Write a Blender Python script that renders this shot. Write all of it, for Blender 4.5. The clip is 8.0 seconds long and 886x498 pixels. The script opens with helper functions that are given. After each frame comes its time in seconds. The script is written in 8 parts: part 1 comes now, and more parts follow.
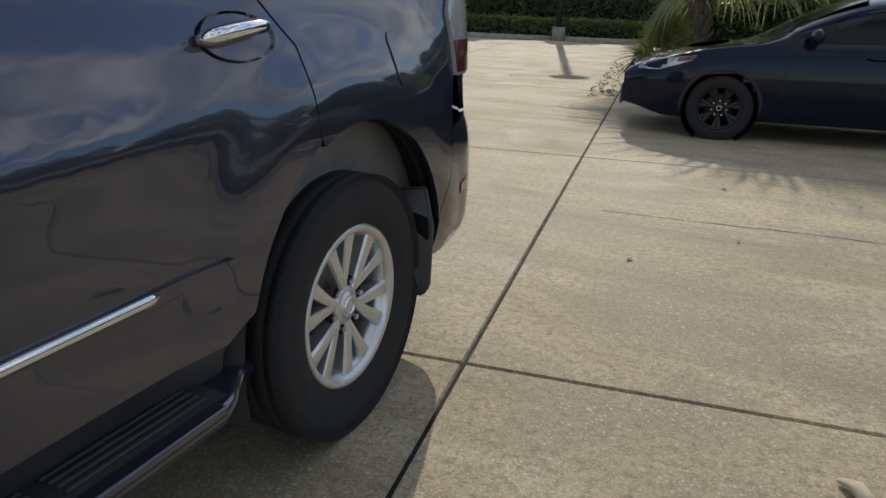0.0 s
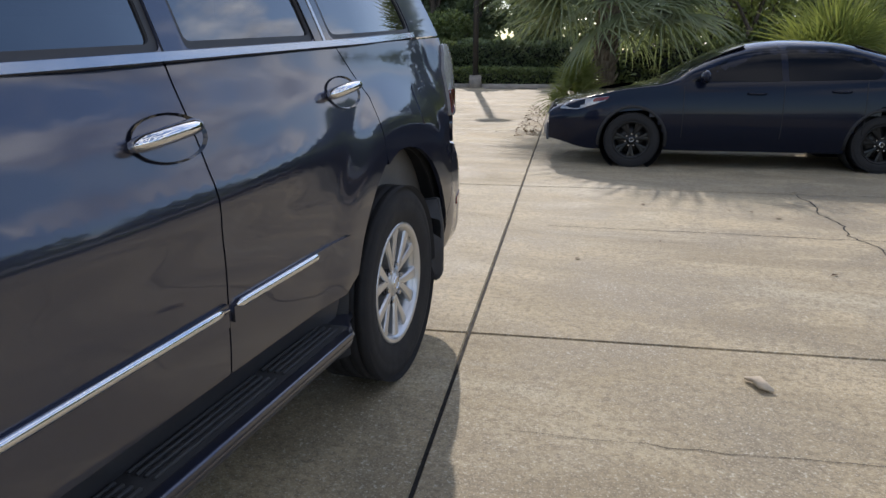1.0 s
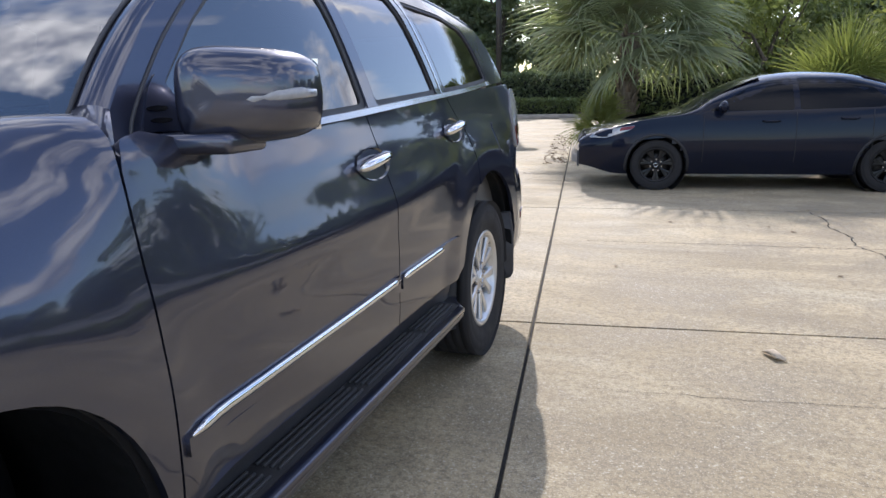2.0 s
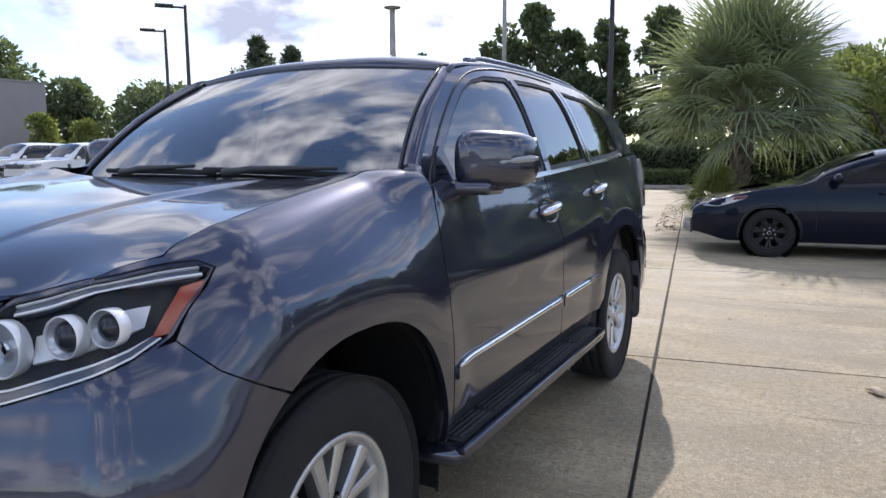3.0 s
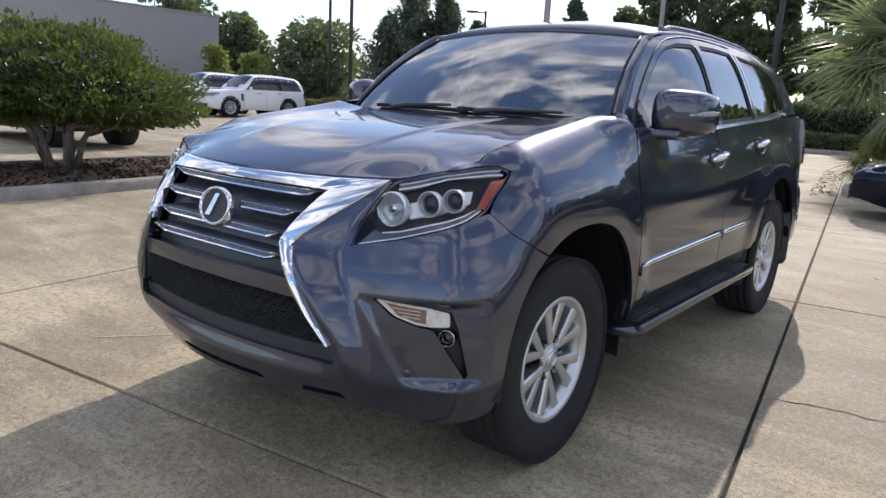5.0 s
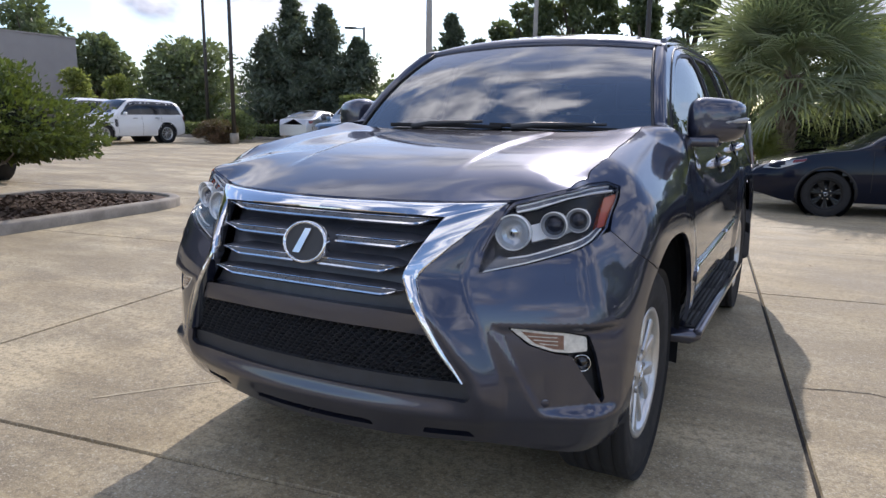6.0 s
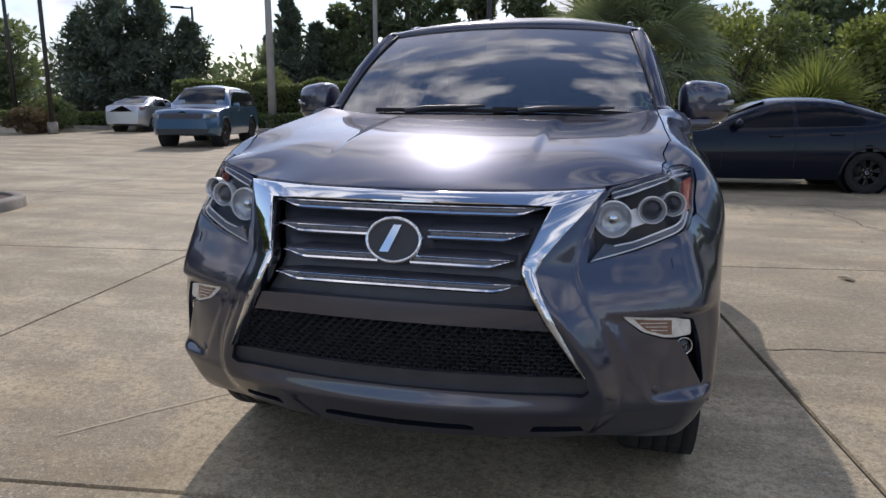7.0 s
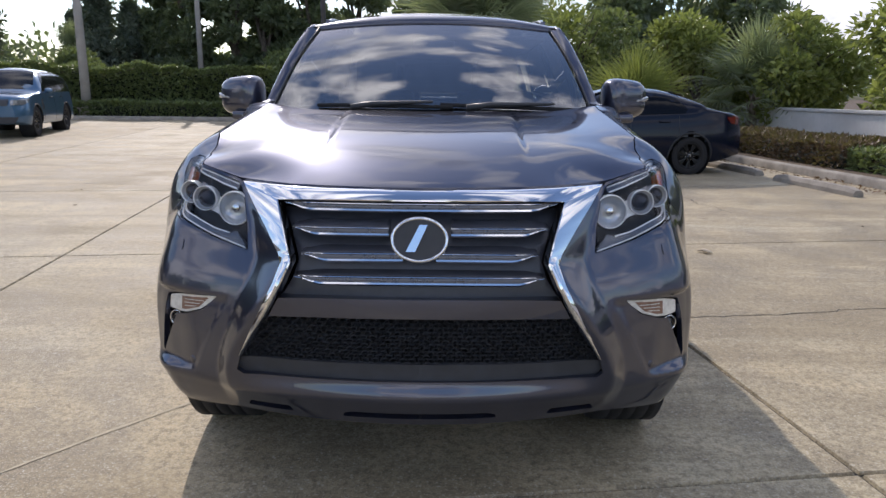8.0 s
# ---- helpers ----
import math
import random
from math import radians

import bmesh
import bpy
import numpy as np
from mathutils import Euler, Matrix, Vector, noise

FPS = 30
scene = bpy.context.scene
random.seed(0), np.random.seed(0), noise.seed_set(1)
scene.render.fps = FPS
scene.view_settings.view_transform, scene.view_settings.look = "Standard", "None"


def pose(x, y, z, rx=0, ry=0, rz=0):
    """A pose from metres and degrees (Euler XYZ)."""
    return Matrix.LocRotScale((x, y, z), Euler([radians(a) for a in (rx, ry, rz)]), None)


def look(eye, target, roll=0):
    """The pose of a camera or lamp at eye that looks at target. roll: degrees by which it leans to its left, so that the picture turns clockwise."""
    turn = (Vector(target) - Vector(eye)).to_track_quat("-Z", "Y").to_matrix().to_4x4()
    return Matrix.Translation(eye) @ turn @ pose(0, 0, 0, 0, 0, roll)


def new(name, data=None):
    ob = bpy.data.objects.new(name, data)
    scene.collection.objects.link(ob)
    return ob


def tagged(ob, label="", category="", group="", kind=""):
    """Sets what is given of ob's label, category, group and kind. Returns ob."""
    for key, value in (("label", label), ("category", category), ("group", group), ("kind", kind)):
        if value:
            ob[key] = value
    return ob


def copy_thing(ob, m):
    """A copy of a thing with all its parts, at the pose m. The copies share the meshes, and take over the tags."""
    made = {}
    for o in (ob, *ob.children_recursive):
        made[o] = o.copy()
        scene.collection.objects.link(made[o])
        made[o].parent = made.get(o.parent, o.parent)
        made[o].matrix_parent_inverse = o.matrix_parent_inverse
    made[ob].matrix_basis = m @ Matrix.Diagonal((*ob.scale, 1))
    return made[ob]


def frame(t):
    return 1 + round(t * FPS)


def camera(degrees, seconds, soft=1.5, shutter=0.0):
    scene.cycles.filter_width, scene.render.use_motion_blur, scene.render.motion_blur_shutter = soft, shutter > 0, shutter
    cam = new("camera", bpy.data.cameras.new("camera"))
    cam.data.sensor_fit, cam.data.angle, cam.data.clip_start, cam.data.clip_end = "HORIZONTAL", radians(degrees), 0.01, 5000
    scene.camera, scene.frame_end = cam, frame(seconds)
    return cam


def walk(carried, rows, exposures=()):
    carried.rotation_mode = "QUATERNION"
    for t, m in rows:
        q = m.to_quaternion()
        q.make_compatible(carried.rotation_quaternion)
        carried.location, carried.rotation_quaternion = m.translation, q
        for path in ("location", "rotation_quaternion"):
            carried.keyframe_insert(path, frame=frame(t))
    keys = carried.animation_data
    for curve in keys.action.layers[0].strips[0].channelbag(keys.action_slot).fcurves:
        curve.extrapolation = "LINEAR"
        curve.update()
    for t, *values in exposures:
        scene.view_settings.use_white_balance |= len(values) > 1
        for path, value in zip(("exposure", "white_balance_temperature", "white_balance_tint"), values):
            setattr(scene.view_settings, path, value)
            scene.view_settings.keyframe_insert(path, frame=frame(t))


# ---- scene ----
cam = camera(64.9, 8.0)
PATH = [
    (0, (1.883, -0.182, 1.21), (1.123, 1.546, 0.55), 1.9),
    (0.5, (1.899, -0.594, 1.228), (1.24, 1.197, 0.63), 2.4),
    (0.6, (1.884, -0.681, 1.248), (1.276, 1.134, 0.668), 2.1),
    (1, (1.856, -1.049, 1.241), (1.282, 0.792, 0.712), 0.1),
    (1.2, (1.829, -1.202, 1.252), (1.26, 0.647, 0.744), 0.9),
    (2.3, (1.811, -2.127, 1.312), (1.148, -0.281, 0.92), -1.7),
    (2.5, (1.838, -2.315, 1.293), (1.159, -0.465, 0.952), -1.8),
    (2.7, (1.839, -2.468, 1.318), (1.102, -0.636, 1.004), -0.9),
    (3, (1.863, -2.726, 1.301), (0.957, -0.961, 1.047), -0.2),
    (3.5, (1.944, -3.118, 1.326), (0.768, -1.524, 1.045), 1.5),
    (4, (2.079, -3.367, 1.325), (0.842, -1.836, 0.966), 3.1),
    (4.2, (2.156, -3.459, 1.314), (0.934, -1.921, 0.937), 3.6),
    (5.3, (1.854, -3.605, 1.294), (0.682, -2.039, 0.878), 2.5),
    (5.5, (1.697, -3.639, 1.297), (0.597, -2.015, 0.907), 2.4),
    (6, (1.363, -3.892, 1.285), (0.44, -2.155, 0.923), 0.7),
    (6.5, (1.016, -4.052, 1.261), (0.308, -2.22, 0.881), 0.7),
    (7, (0.611, -4.047, 1.279), (0.122, -2.15, 0.879), 0.2),
    (7.5, (0.292, -4.093, 1.289), (0.1, -2.147, 0.869), 0.9),
    (8, (0.079, -4.167, 1.321), (0.067, -2.215, 0.885), 0.5),
]
EXPOSURE = [(0, -1.03, 6850, 10.0), (0.5, -0.94, 6700, 12.0), (1, -0.74, 6500, 15.0), (1.2, -0.65, 6510, 16.1), (2.3, -0.20, 6230, 16.9), (2.5, -0.22, 6190, 17.0), (3, -0.48, 6320, 17.0), (3.5, -1.39, 6600, 18.0), (4, -1.40, 6560, 18.0), (4.2, -1.27, 6540, 17.9), (5.3, -0.42, 6440, 17.1), (5.5, -0.42, 6420, 17.0), (6, -0.60, 6450, 17.5), (6.5, -1.00, 6480, 18.0), (7, -1.00, 6460, 18.0), (7.5, -0.92, 6480, 18.0), (8, -0.67, 6480, 18.0)]
walk(cam, [(t, look(eye, target, roll)) for t, eye, target, roll in PATH], EXPOSURE)

# ---- light: a low sun behind the car, broken clouds ----
SUN_AZ, SUN_EL = 16.5, 33.0          # degrees from +y towards -x, and above the horizon
sun_dir = Vector((-math.sin(radians(SUN_AZ)) * math.cos(radians(SUN_EL)), math.cos(radians(SUN_AZ)) * math.cos(radians(SUN_EL)), math.sin(radians(SUN_EL))))
sun = new("sun", bpy.data.lights.new("sun", "SUN"))
sun.data.energy, sun.data.angle, sun.data.color = 5.0, radians(0.55), (1.0, 0.93, 0.82)
sun.matrix_world = look(sun_dir * 60, (0, 0, 0))

world = bpy.data.worlds.new("sky")
scene.world = world
world.use_nodes = True


def node(tree, kind, **values):
    n = tree.nodes.new(kind)
    for key, value in values.items():
        if key in n.inputs:
            n.inputs[key].default_value = value
    return n


def ramp(tree, fac, stops):
    n = tree.nodes.new("ShaderNodeValToRGB")
    els = n.color_ramp.elements
    while len(els) < len(stops):
        els.new(0.5)
    for e, (at, col) in zip(els, stops):
        e.position = at
        e.color = (*col, 1) if len(col) == 3 else col
    tree.links.new(fac, n.inputs["Fac"])
    return n.outputs["Color"]


def grey(v):
    return (v, v, v)


def build_world():
    tree = world.node_tree
    tree.nodes.clear()
    link = tree.links.new
    out = tree.nodes.new("ShaderNodeOutputWorld")
    sky = tree.nodes.new("ShaderNodeTexSky")
    sky.sky_type, sky.sun_disc = "NISHITA", False
    sky.sun_elevation, sky.sun_rotation = radians(SUN_EL), radians(-SUN_AZ)
    sky.air_density, sky.dust_density, sky.ozone_density = 1.0, 0.5, 3.0
    coord = tree.nodes.new("ShaderNodeTexCoord")
    # heaped clouds, flatter than wide
    flat_ = node(tree, "ShaderNodeMapping", Scale=(1.0, 1.0, 1.9))
    flat_.inputs["Location"].default_value = (CLOUD_SEED, 0.4, 0.7)
    link(coord.outputs["Generated"], flat_.inputs["Vector"])
    n1 = node(tree, "ShaderNodeTexNoise", Scale=3.1, Detail=9.0, Roughness=0.50, Distortion=0.2)
    link(flat_.outputs[0], n1.inputs["Vector"])
    mask = ramp(tree, n1.outputs["Fac"], [(CLOUD_LOW, grey(0)), (CLOUD_LOW + 0.10, grey(1))])
    n2 = node(tree, "ShaderNodeTexNoise", Scale=7.5, Detail=6.0, Roughness=0.6)
    link(flat_.outputs[0], n2.inputs["Vector"])
    tone = ramp(tree, n2.outputs["Fac"], [(0.36, (0.34, 0.38, 0.47)), (0.60, (0.94, 0.97, 1.0))])
    gain = node(tree, "ShaderNodeVectorMath"); gain.operation = "SCALE"
    link(sky.outputs["Color"], gain.inputs[0]); gain.inputs["Scale"].default_value = SKY_GAIN
    lift = node(tree, "ShaderNodeVectorMath"); lift.operation = "SCALE"
    link(tone, lift.inputs[0])
    # clouds shine where the sun is behind them
    near = node(tree, "ShaderNodeVectorMath"); near.operation = "DOT_PRODUCT"
    link(coord.outputs["Generated"], near.inputs[0]); near.inputs[1].default_value = sun_dir
    glow = node(tree, "ShaderNodeMapRange"); link(near.outputs["Value"], glow.inputs["Value"])
    for key, value in (("From Min", 0.2), ("From Max", 1.0), ("To Min", CLOUD_GAIN), ("To Max", CLOUD_GAIN * 1.1)):
        glow.inputs[key].default_value = value
    link(glow.outputs["Result"], lift.inputs["Scale"])
    mix = tree.nodes.new("ShaderNodeMix"); mix.data_type = "RGBA"
    link(mask, mix.inputs["Factor"]); link(gain.outputs[0], mix.inputs[6]); link(lift.outputs[0], mix.inputs[7])
    bg = tree.nodes.new("ShaderNodeBackground")
    link(mix.outputs[2], bg.inputs["Color"]); bg.inputs["Strength"].default_value = 1.0
    link(bg.outputs[0], out.inputs["Surface"])


SKY_GAIN, CLOUD_GAIN, CLOUD_LOW, CLOUD_SEED = 0.28, 2.25, 0.470, 3.1
build_world()
scene.view_settings.exposure = 0.0

# ---- materials ----


def material(name, build):
    m = bpy.data.materials.new(name)
    m.use_nodes = True
    tree = m.node_tree
    b = tree.nodes["Principled BSDF"]
    build(tree, b, tree.links.new)
    return m


def noise_tex(tree, scale, detail=4.0, rough=0.55, coords="Object", distortion=0.0):
    c = tree.nodes.new("ShaderNodeTexCoord")
    n = node(tree, "ShaderNodeTexNoise", Scale=scale, Detail=detail, Roughness=rough, Distortion=distortion)
    tree.links.new(c.outputs[coords], n.inputs["Vector"])
    return n.outputs["Fac"]


def bump(tree, b, height, strength, distance):
    n = node(tree, "ShaderNodeBump", Strength=strength, Distance=distance)
    tree.links.new(height, n.inputs["Height"])
    tree.links.new(n.outputs[0], b.inputs["Normal"])
    return n


def mixed(tree, fac, a, b_, mode="MIX"):
    n = tree.nodes.new("ShaderNodeMix")
    n.data_type, n.blend_type = "RGBA", mode
    for value, slot in ((fac, n.inputs["Factor"]), (a, n.inputs[6]), (b_, n.inputs[7])):
        if hasattr(value, "is_linked"):
            tree.links.new(value, slot)
        else:
            slot.default_value = value if isinstance(value, float) else (*value, 1)
    return n.outputs[2]


def plain(name, colour, rough=0.5, metal=0.0, coat=0.0, vary=0.12, scale=9.0, grain=0.0, **inputs):
    """A material of one colour with variation at two scales and, where grain is given, a fine relief."""
    def build(tree, b, link):
        big = noise_tex(tree, scale, 3.0)
        fine = noise_tex(tree, scale * 14, 3.0)
        lo = tuple(c * (1 - vary) for c in colour)
        hi = tuple(min(1, c * (1 + vary)) for c in colour)
        c1 = ramp(tree, big, [(0.3, lo), (0.7, hi)])
        c2 = mixed(tree, ramp(tree, fine, [(0.35, grey(0.0)), (0.7, grey(0.35))]), c1, lo)
        link(c2, b.inputs["Base Color"])
        r = ramp(tree, big, [(0.3, grey(max(0.02, rough * 0.85))), (0.7, grey(min(1, rough * 1.15)))])
        link(r, b.inputs["Roughness"])
        b.inputs["Metallic"].default_value = metal
        b.inputs["Coat Weight"].default_value = coat
        b.inputs["Coat Roughness"].default_value = 0.03
        for key, value in inputs.items():
            b.inputs[key.replace("_", " ")].default_value = value
        if grain:
            bump(tree, b, fine, 0.6, grain)
    return material(name, build)


def car_paint(name, colour, metal, rough, dust=0.05, flake=0.12, coat_ior=1.6, spec=0.5, edge=1.0):
    def build(tree, b, link):
        fl = noise_tex(tree, 1400.0, 1.0)
        c = ramp(tree, fl, [(0.3, tuple(v * (1 - flake) for v in colour)), (0.7, tuple(v * (1 + flake) for v in colour))])
        film = noise_tex(tree, 3.0, 5.0, 0.6)
        dirt = ramp(tree, film, [(0.45, grey(0)), (0.8, grey(dust))])
        link(mixed(tree, dirt, c, (0.32, 0.29, 0.25)), b.inputs["Base Color"])
        b.inputs["Metallic"].default_value = metal
        link(ramp(tree, film, [(0.3, grey(rough)), (0.8, grey(rough + 0.06))]), b.inputs["Roughness"])
        b.inputs["Coat Weight"].default_value = 1.0
        b.inputs["Coat IOR"].default_value = coat_ior
        b.inputs["Specular IOR Level"].default_value = spec
        b.inputs["Specular Tint"].default_value = (edge, edge, edge, 1)
        link(ramp(tree, film, [(0.4, grey(0.03)), (0.8, grey(0.075))]), b.inputs["Coat Roughness"])
        # faint unevenness of sprayed lacquer
        wave = noise_tex(tree, 22.0, 2.0)
        n = node(tree, "ShaderNodeBump", Strength=0.05, Distance=0.001)
        link(wave, n.inputs["Height"])
        link(n.outputs[0], b.inputs["Coat Normal"])
    return material(name, build)


def glass_mat(name, tint, ior=1.5, rough=0.0):
    """Thin glass: tinted see-through with a gloss by Fresnel."""
    def build(tree, b, link):
        out = [n for n in tree.nodes if n.type == "OUTPUT_MATERIAL"][0]
        clear = tree.nodes.new("ShaderNodeBsdfTransparent")
        film = noise_tex(tree, 5.0, 4.0, 0.6)
        link(ramp(tree, film, [(0.35, tint), (0.75, tuple(c * 0.94 for c in tint))]), clear.inputs["Color"])
        gloss = tree.nodes.new("ShaderNodeBsdfGlossy")
        gloss.inputs["Color"].default_value = (1, 1, 1, 1)
        link(ramp(tree, film, [(0.4, grey(rough)), (0.85, grey(rough + 0.025))]), gloss.inputs["Roughness"])
        fr = node(tree, "ShaderNodeFresnel", IOR=ior)
        mx = tree.nodes.new("ShaderNodeMixShader")
        link(fr.outputs[0], mx.inputs[0]); link(clear.outputs[0], mx.inputs[1]); link(gloss.outputs[0], mx.inputs[2])
        link(mx.outputs[0], out.inputs["Surface"])
    return material(name, build)


def concrete_mat():
    def build(tree, b, link):
        big = noise_tex(tree, 0.22, 5.0, 0.6, distortion=0.6)
        mid = noise_tex(tree, 1.3, 7.0, 0.68, distortion=0.4)
        fine = noise_tex(tree, 28.0, 6.0, 0.78)
        speck = noise_tex(tree, 120.0, 2.0, 0.6)
        base = ramp(tree, big, [(0.32, (0.350, 0.280, 0.168)), (0.50, (0.545, 0.441, 0.274)), (0.68, (0.660, 0.570, 0.384))])
        stain = ramp(tree, mid, [(0.36, grey(0.95)), (0.56, grey(0.0))])
        c = mixed(tree, stain, base, (0.245, 0.200, 0.128))
        # trowel streaks and tyre dirt, drawn out across the bays
        cc = tree.nodes.new("ShaderNodeTexCoord")
        for scale, low, high, amount, tone in (((0.22, 1.6, 1.0), 0.45, 0.63, 0.8, (0.210, 0.166, 0.100)), ((0.5, 9.0, 1.0), 0.52, 0.72, 0.45, (0.230, 0.186, 0.118)), ((0.35, 4.0, 1.0), 0.56, 0.74, 0.5, (0.600, 0.540, 0.416))):
            mp = node(tree, "ShaderNodeMapping", Scale=scale)
            mp.inputs["Rotation"].default_value = (0, 0, radians(-7.5))
            link(cc.outputs["Object"], mp.inputs["Vector"])
            st = node(tree, "ShaderNodeTexNoise", Scale=0.9, Detail=8.0, Roughness=0.70)
            link(mp.outputs[0], st.inputs["Vector"])
            c = mixed(tree, ramp(tree, st.outputs["Fac"], [(low, grey(0.0)), (high, grey(amount))]), c, tone)
        blot = node(tree, "ShaderNodeMapping", Scale=(0.55, 1.25, 1.0))
        blot.inputs["Rotation"].default_value = (0, 0, radians(-7.5))
        link(cc.outputs["Object"], blot.inputs["Vector"])
        bn = node(tree, "ShaderNodeTexNoise", Scale=1.05, Detail=9.0, Roughness=0.62, Distortion=0.5)
        link(blot.outputs[0], bn.inputs["Vector"])
        c = mixed(tree, ramp(tree, bn.outputs["Fac"], [(0.50, grey(0.0)), (0.66, grey(0.75))]), c, (0.225, 0.172, 0.098))
        c = mixed(tree, ramp(tree, bn.outputs["Fac"], [(0.30, grey(0.55)), (0.44, grey(0.0))]), c, (0.660, 0.585, 0.416))
        rnd = tree.nodes.new("ShaderNodeObjectInfo")
        tint = ramp(tree, rnd.outputs["Random"], [(0.0, grey(0.0)), (1.0, grey(0.22))])
        c = mixed(tree, tint, c, (0.540, 0.475, 0.340))
        # exposed aggregate: dark and pale grains in the worn skin
        vor = node(tree, "ShaderNodeTexVoronoi", Scale=120.0)
        link(cc.outputs["Object"], vor.inputs["Vector"])
        cell = tree.nodes.new("ShaderNodeSeparateColor")
        link(vor.outputs["Color"], cell.inputs[0])
        worn = ramp(tree, mid, [(0.35, grey(0.68)), (0.65, grey(0.2))])
        gd = ramp(tree, cell.outputs[0], [(0.30, grey(1.0)), (0.34, grey(0.0))])
        gl = ramp(tree, cell.outputs[0], [(0.95, grey(0.0)), (0.97, grey(0.8))])
        c = mixed(tree, mixed(tree, 1.0, gd, worn, "MULTIPLY"), c, (0.190, 0.155, 0.100))
        c = mixed(tree, mixed(tree, 1.0, gl, worn, "MULTIPLY"), c, (0.700, 0.660, 0.548))
        grit = ramp(tree, fine, [(0.37, grey(0.78)), (0.52, grey(0.0))])
        c = mixed(tree, grit, c, (0.180, 0.148, 0.095))
        pale = ramp(tree, speck, [(0.58, grey(0.0)), (0.68, grey(0.6))])
        c = mixed(tree, pale, c, (0.640, 0.600, 0.492))
        link(c, b.inputs["Base Color"])
        link(ramp(tree, mid, [(0.3, grey(0.62)), (0.7, grey(0.86))]), b.inputs["Roughness"])
        h = tree.nodes.new("ShaderNodeMath"); h.operation = "ADD"
        link(fine, h.inputs[0]); link(speck, h.inputs[1])
        bump(tree, b, h.outputs[0], 0.6, 0.005)
    return material("concrete", build)


def leaf_mat(name, dark, light, gloss=0.45, through_light=0.25):
    def build(tree, b, link):
        g = tree.nodes.new("ShaderNodeNewGeometry")
        c = ramp(tree, g.outputs["Random Per Island"], [(0.0, dark), (0.65, light), (1.0, tuple(min(1, v * 1.45) for v in light))])
        fine = noise_tex(tree, 0.8, 3.0)
        c = mixed(tree, ramp(tree, fine, [(0.35, grey(0.5)), (0.65, grey(0.0))]), c, dark)
        link(c, b.inputs["Base Color"])
        b.inputs["Roughness"].default_value = gloss
        tr = tree.nodes.new("ShaderNodeBsdfTranslucent")
        warm = mixed(tree, 0.5, c, (0.25, 0.32, 0.04), "MIX")
        link(warm, tr.inputs["Color"])
        mx = node(tree, "ShaderNodeMixShader", Fac=through_light)
        out = [n for n in tree.nodes if n.type == "OUTPUT_MATERIAL"][0]
        link(b.outputs[0], mx.inputs[1]); link(tr.outputs[0], mx.inputs[2]); link(mx.outputs[0], out.inputs["Surface"])
    return material(name, build)


def bark_mat(name, dark, light, scale=6.0):
    def build(tree, b, link):
        c = tree.nodes.new("ShaderNodeTexCoord")
        mp = node(tree, "ShaderNodeMapping", Scale=(1, 1, 0.25))
        link(c.outputs["Object"], mp.inputs["Vector"])
        n = node(tree, "ShaderNodeTexNoise", Scale=scale * 3, Detail=6.0, Roughness=0.65)
        link(mp.outputs[0], n.inputs["Vector"])
        link(ramp(tree, n.outputs["Fac"], [(0.35, dark), (0.65, light)]), b.inputs["Base Color"])
        b.inputs["Roughness"].default_value = 0.9
        bump(tree, b, n.outputs["Fac"], 0.8, 0.02)
    return material(name, build)


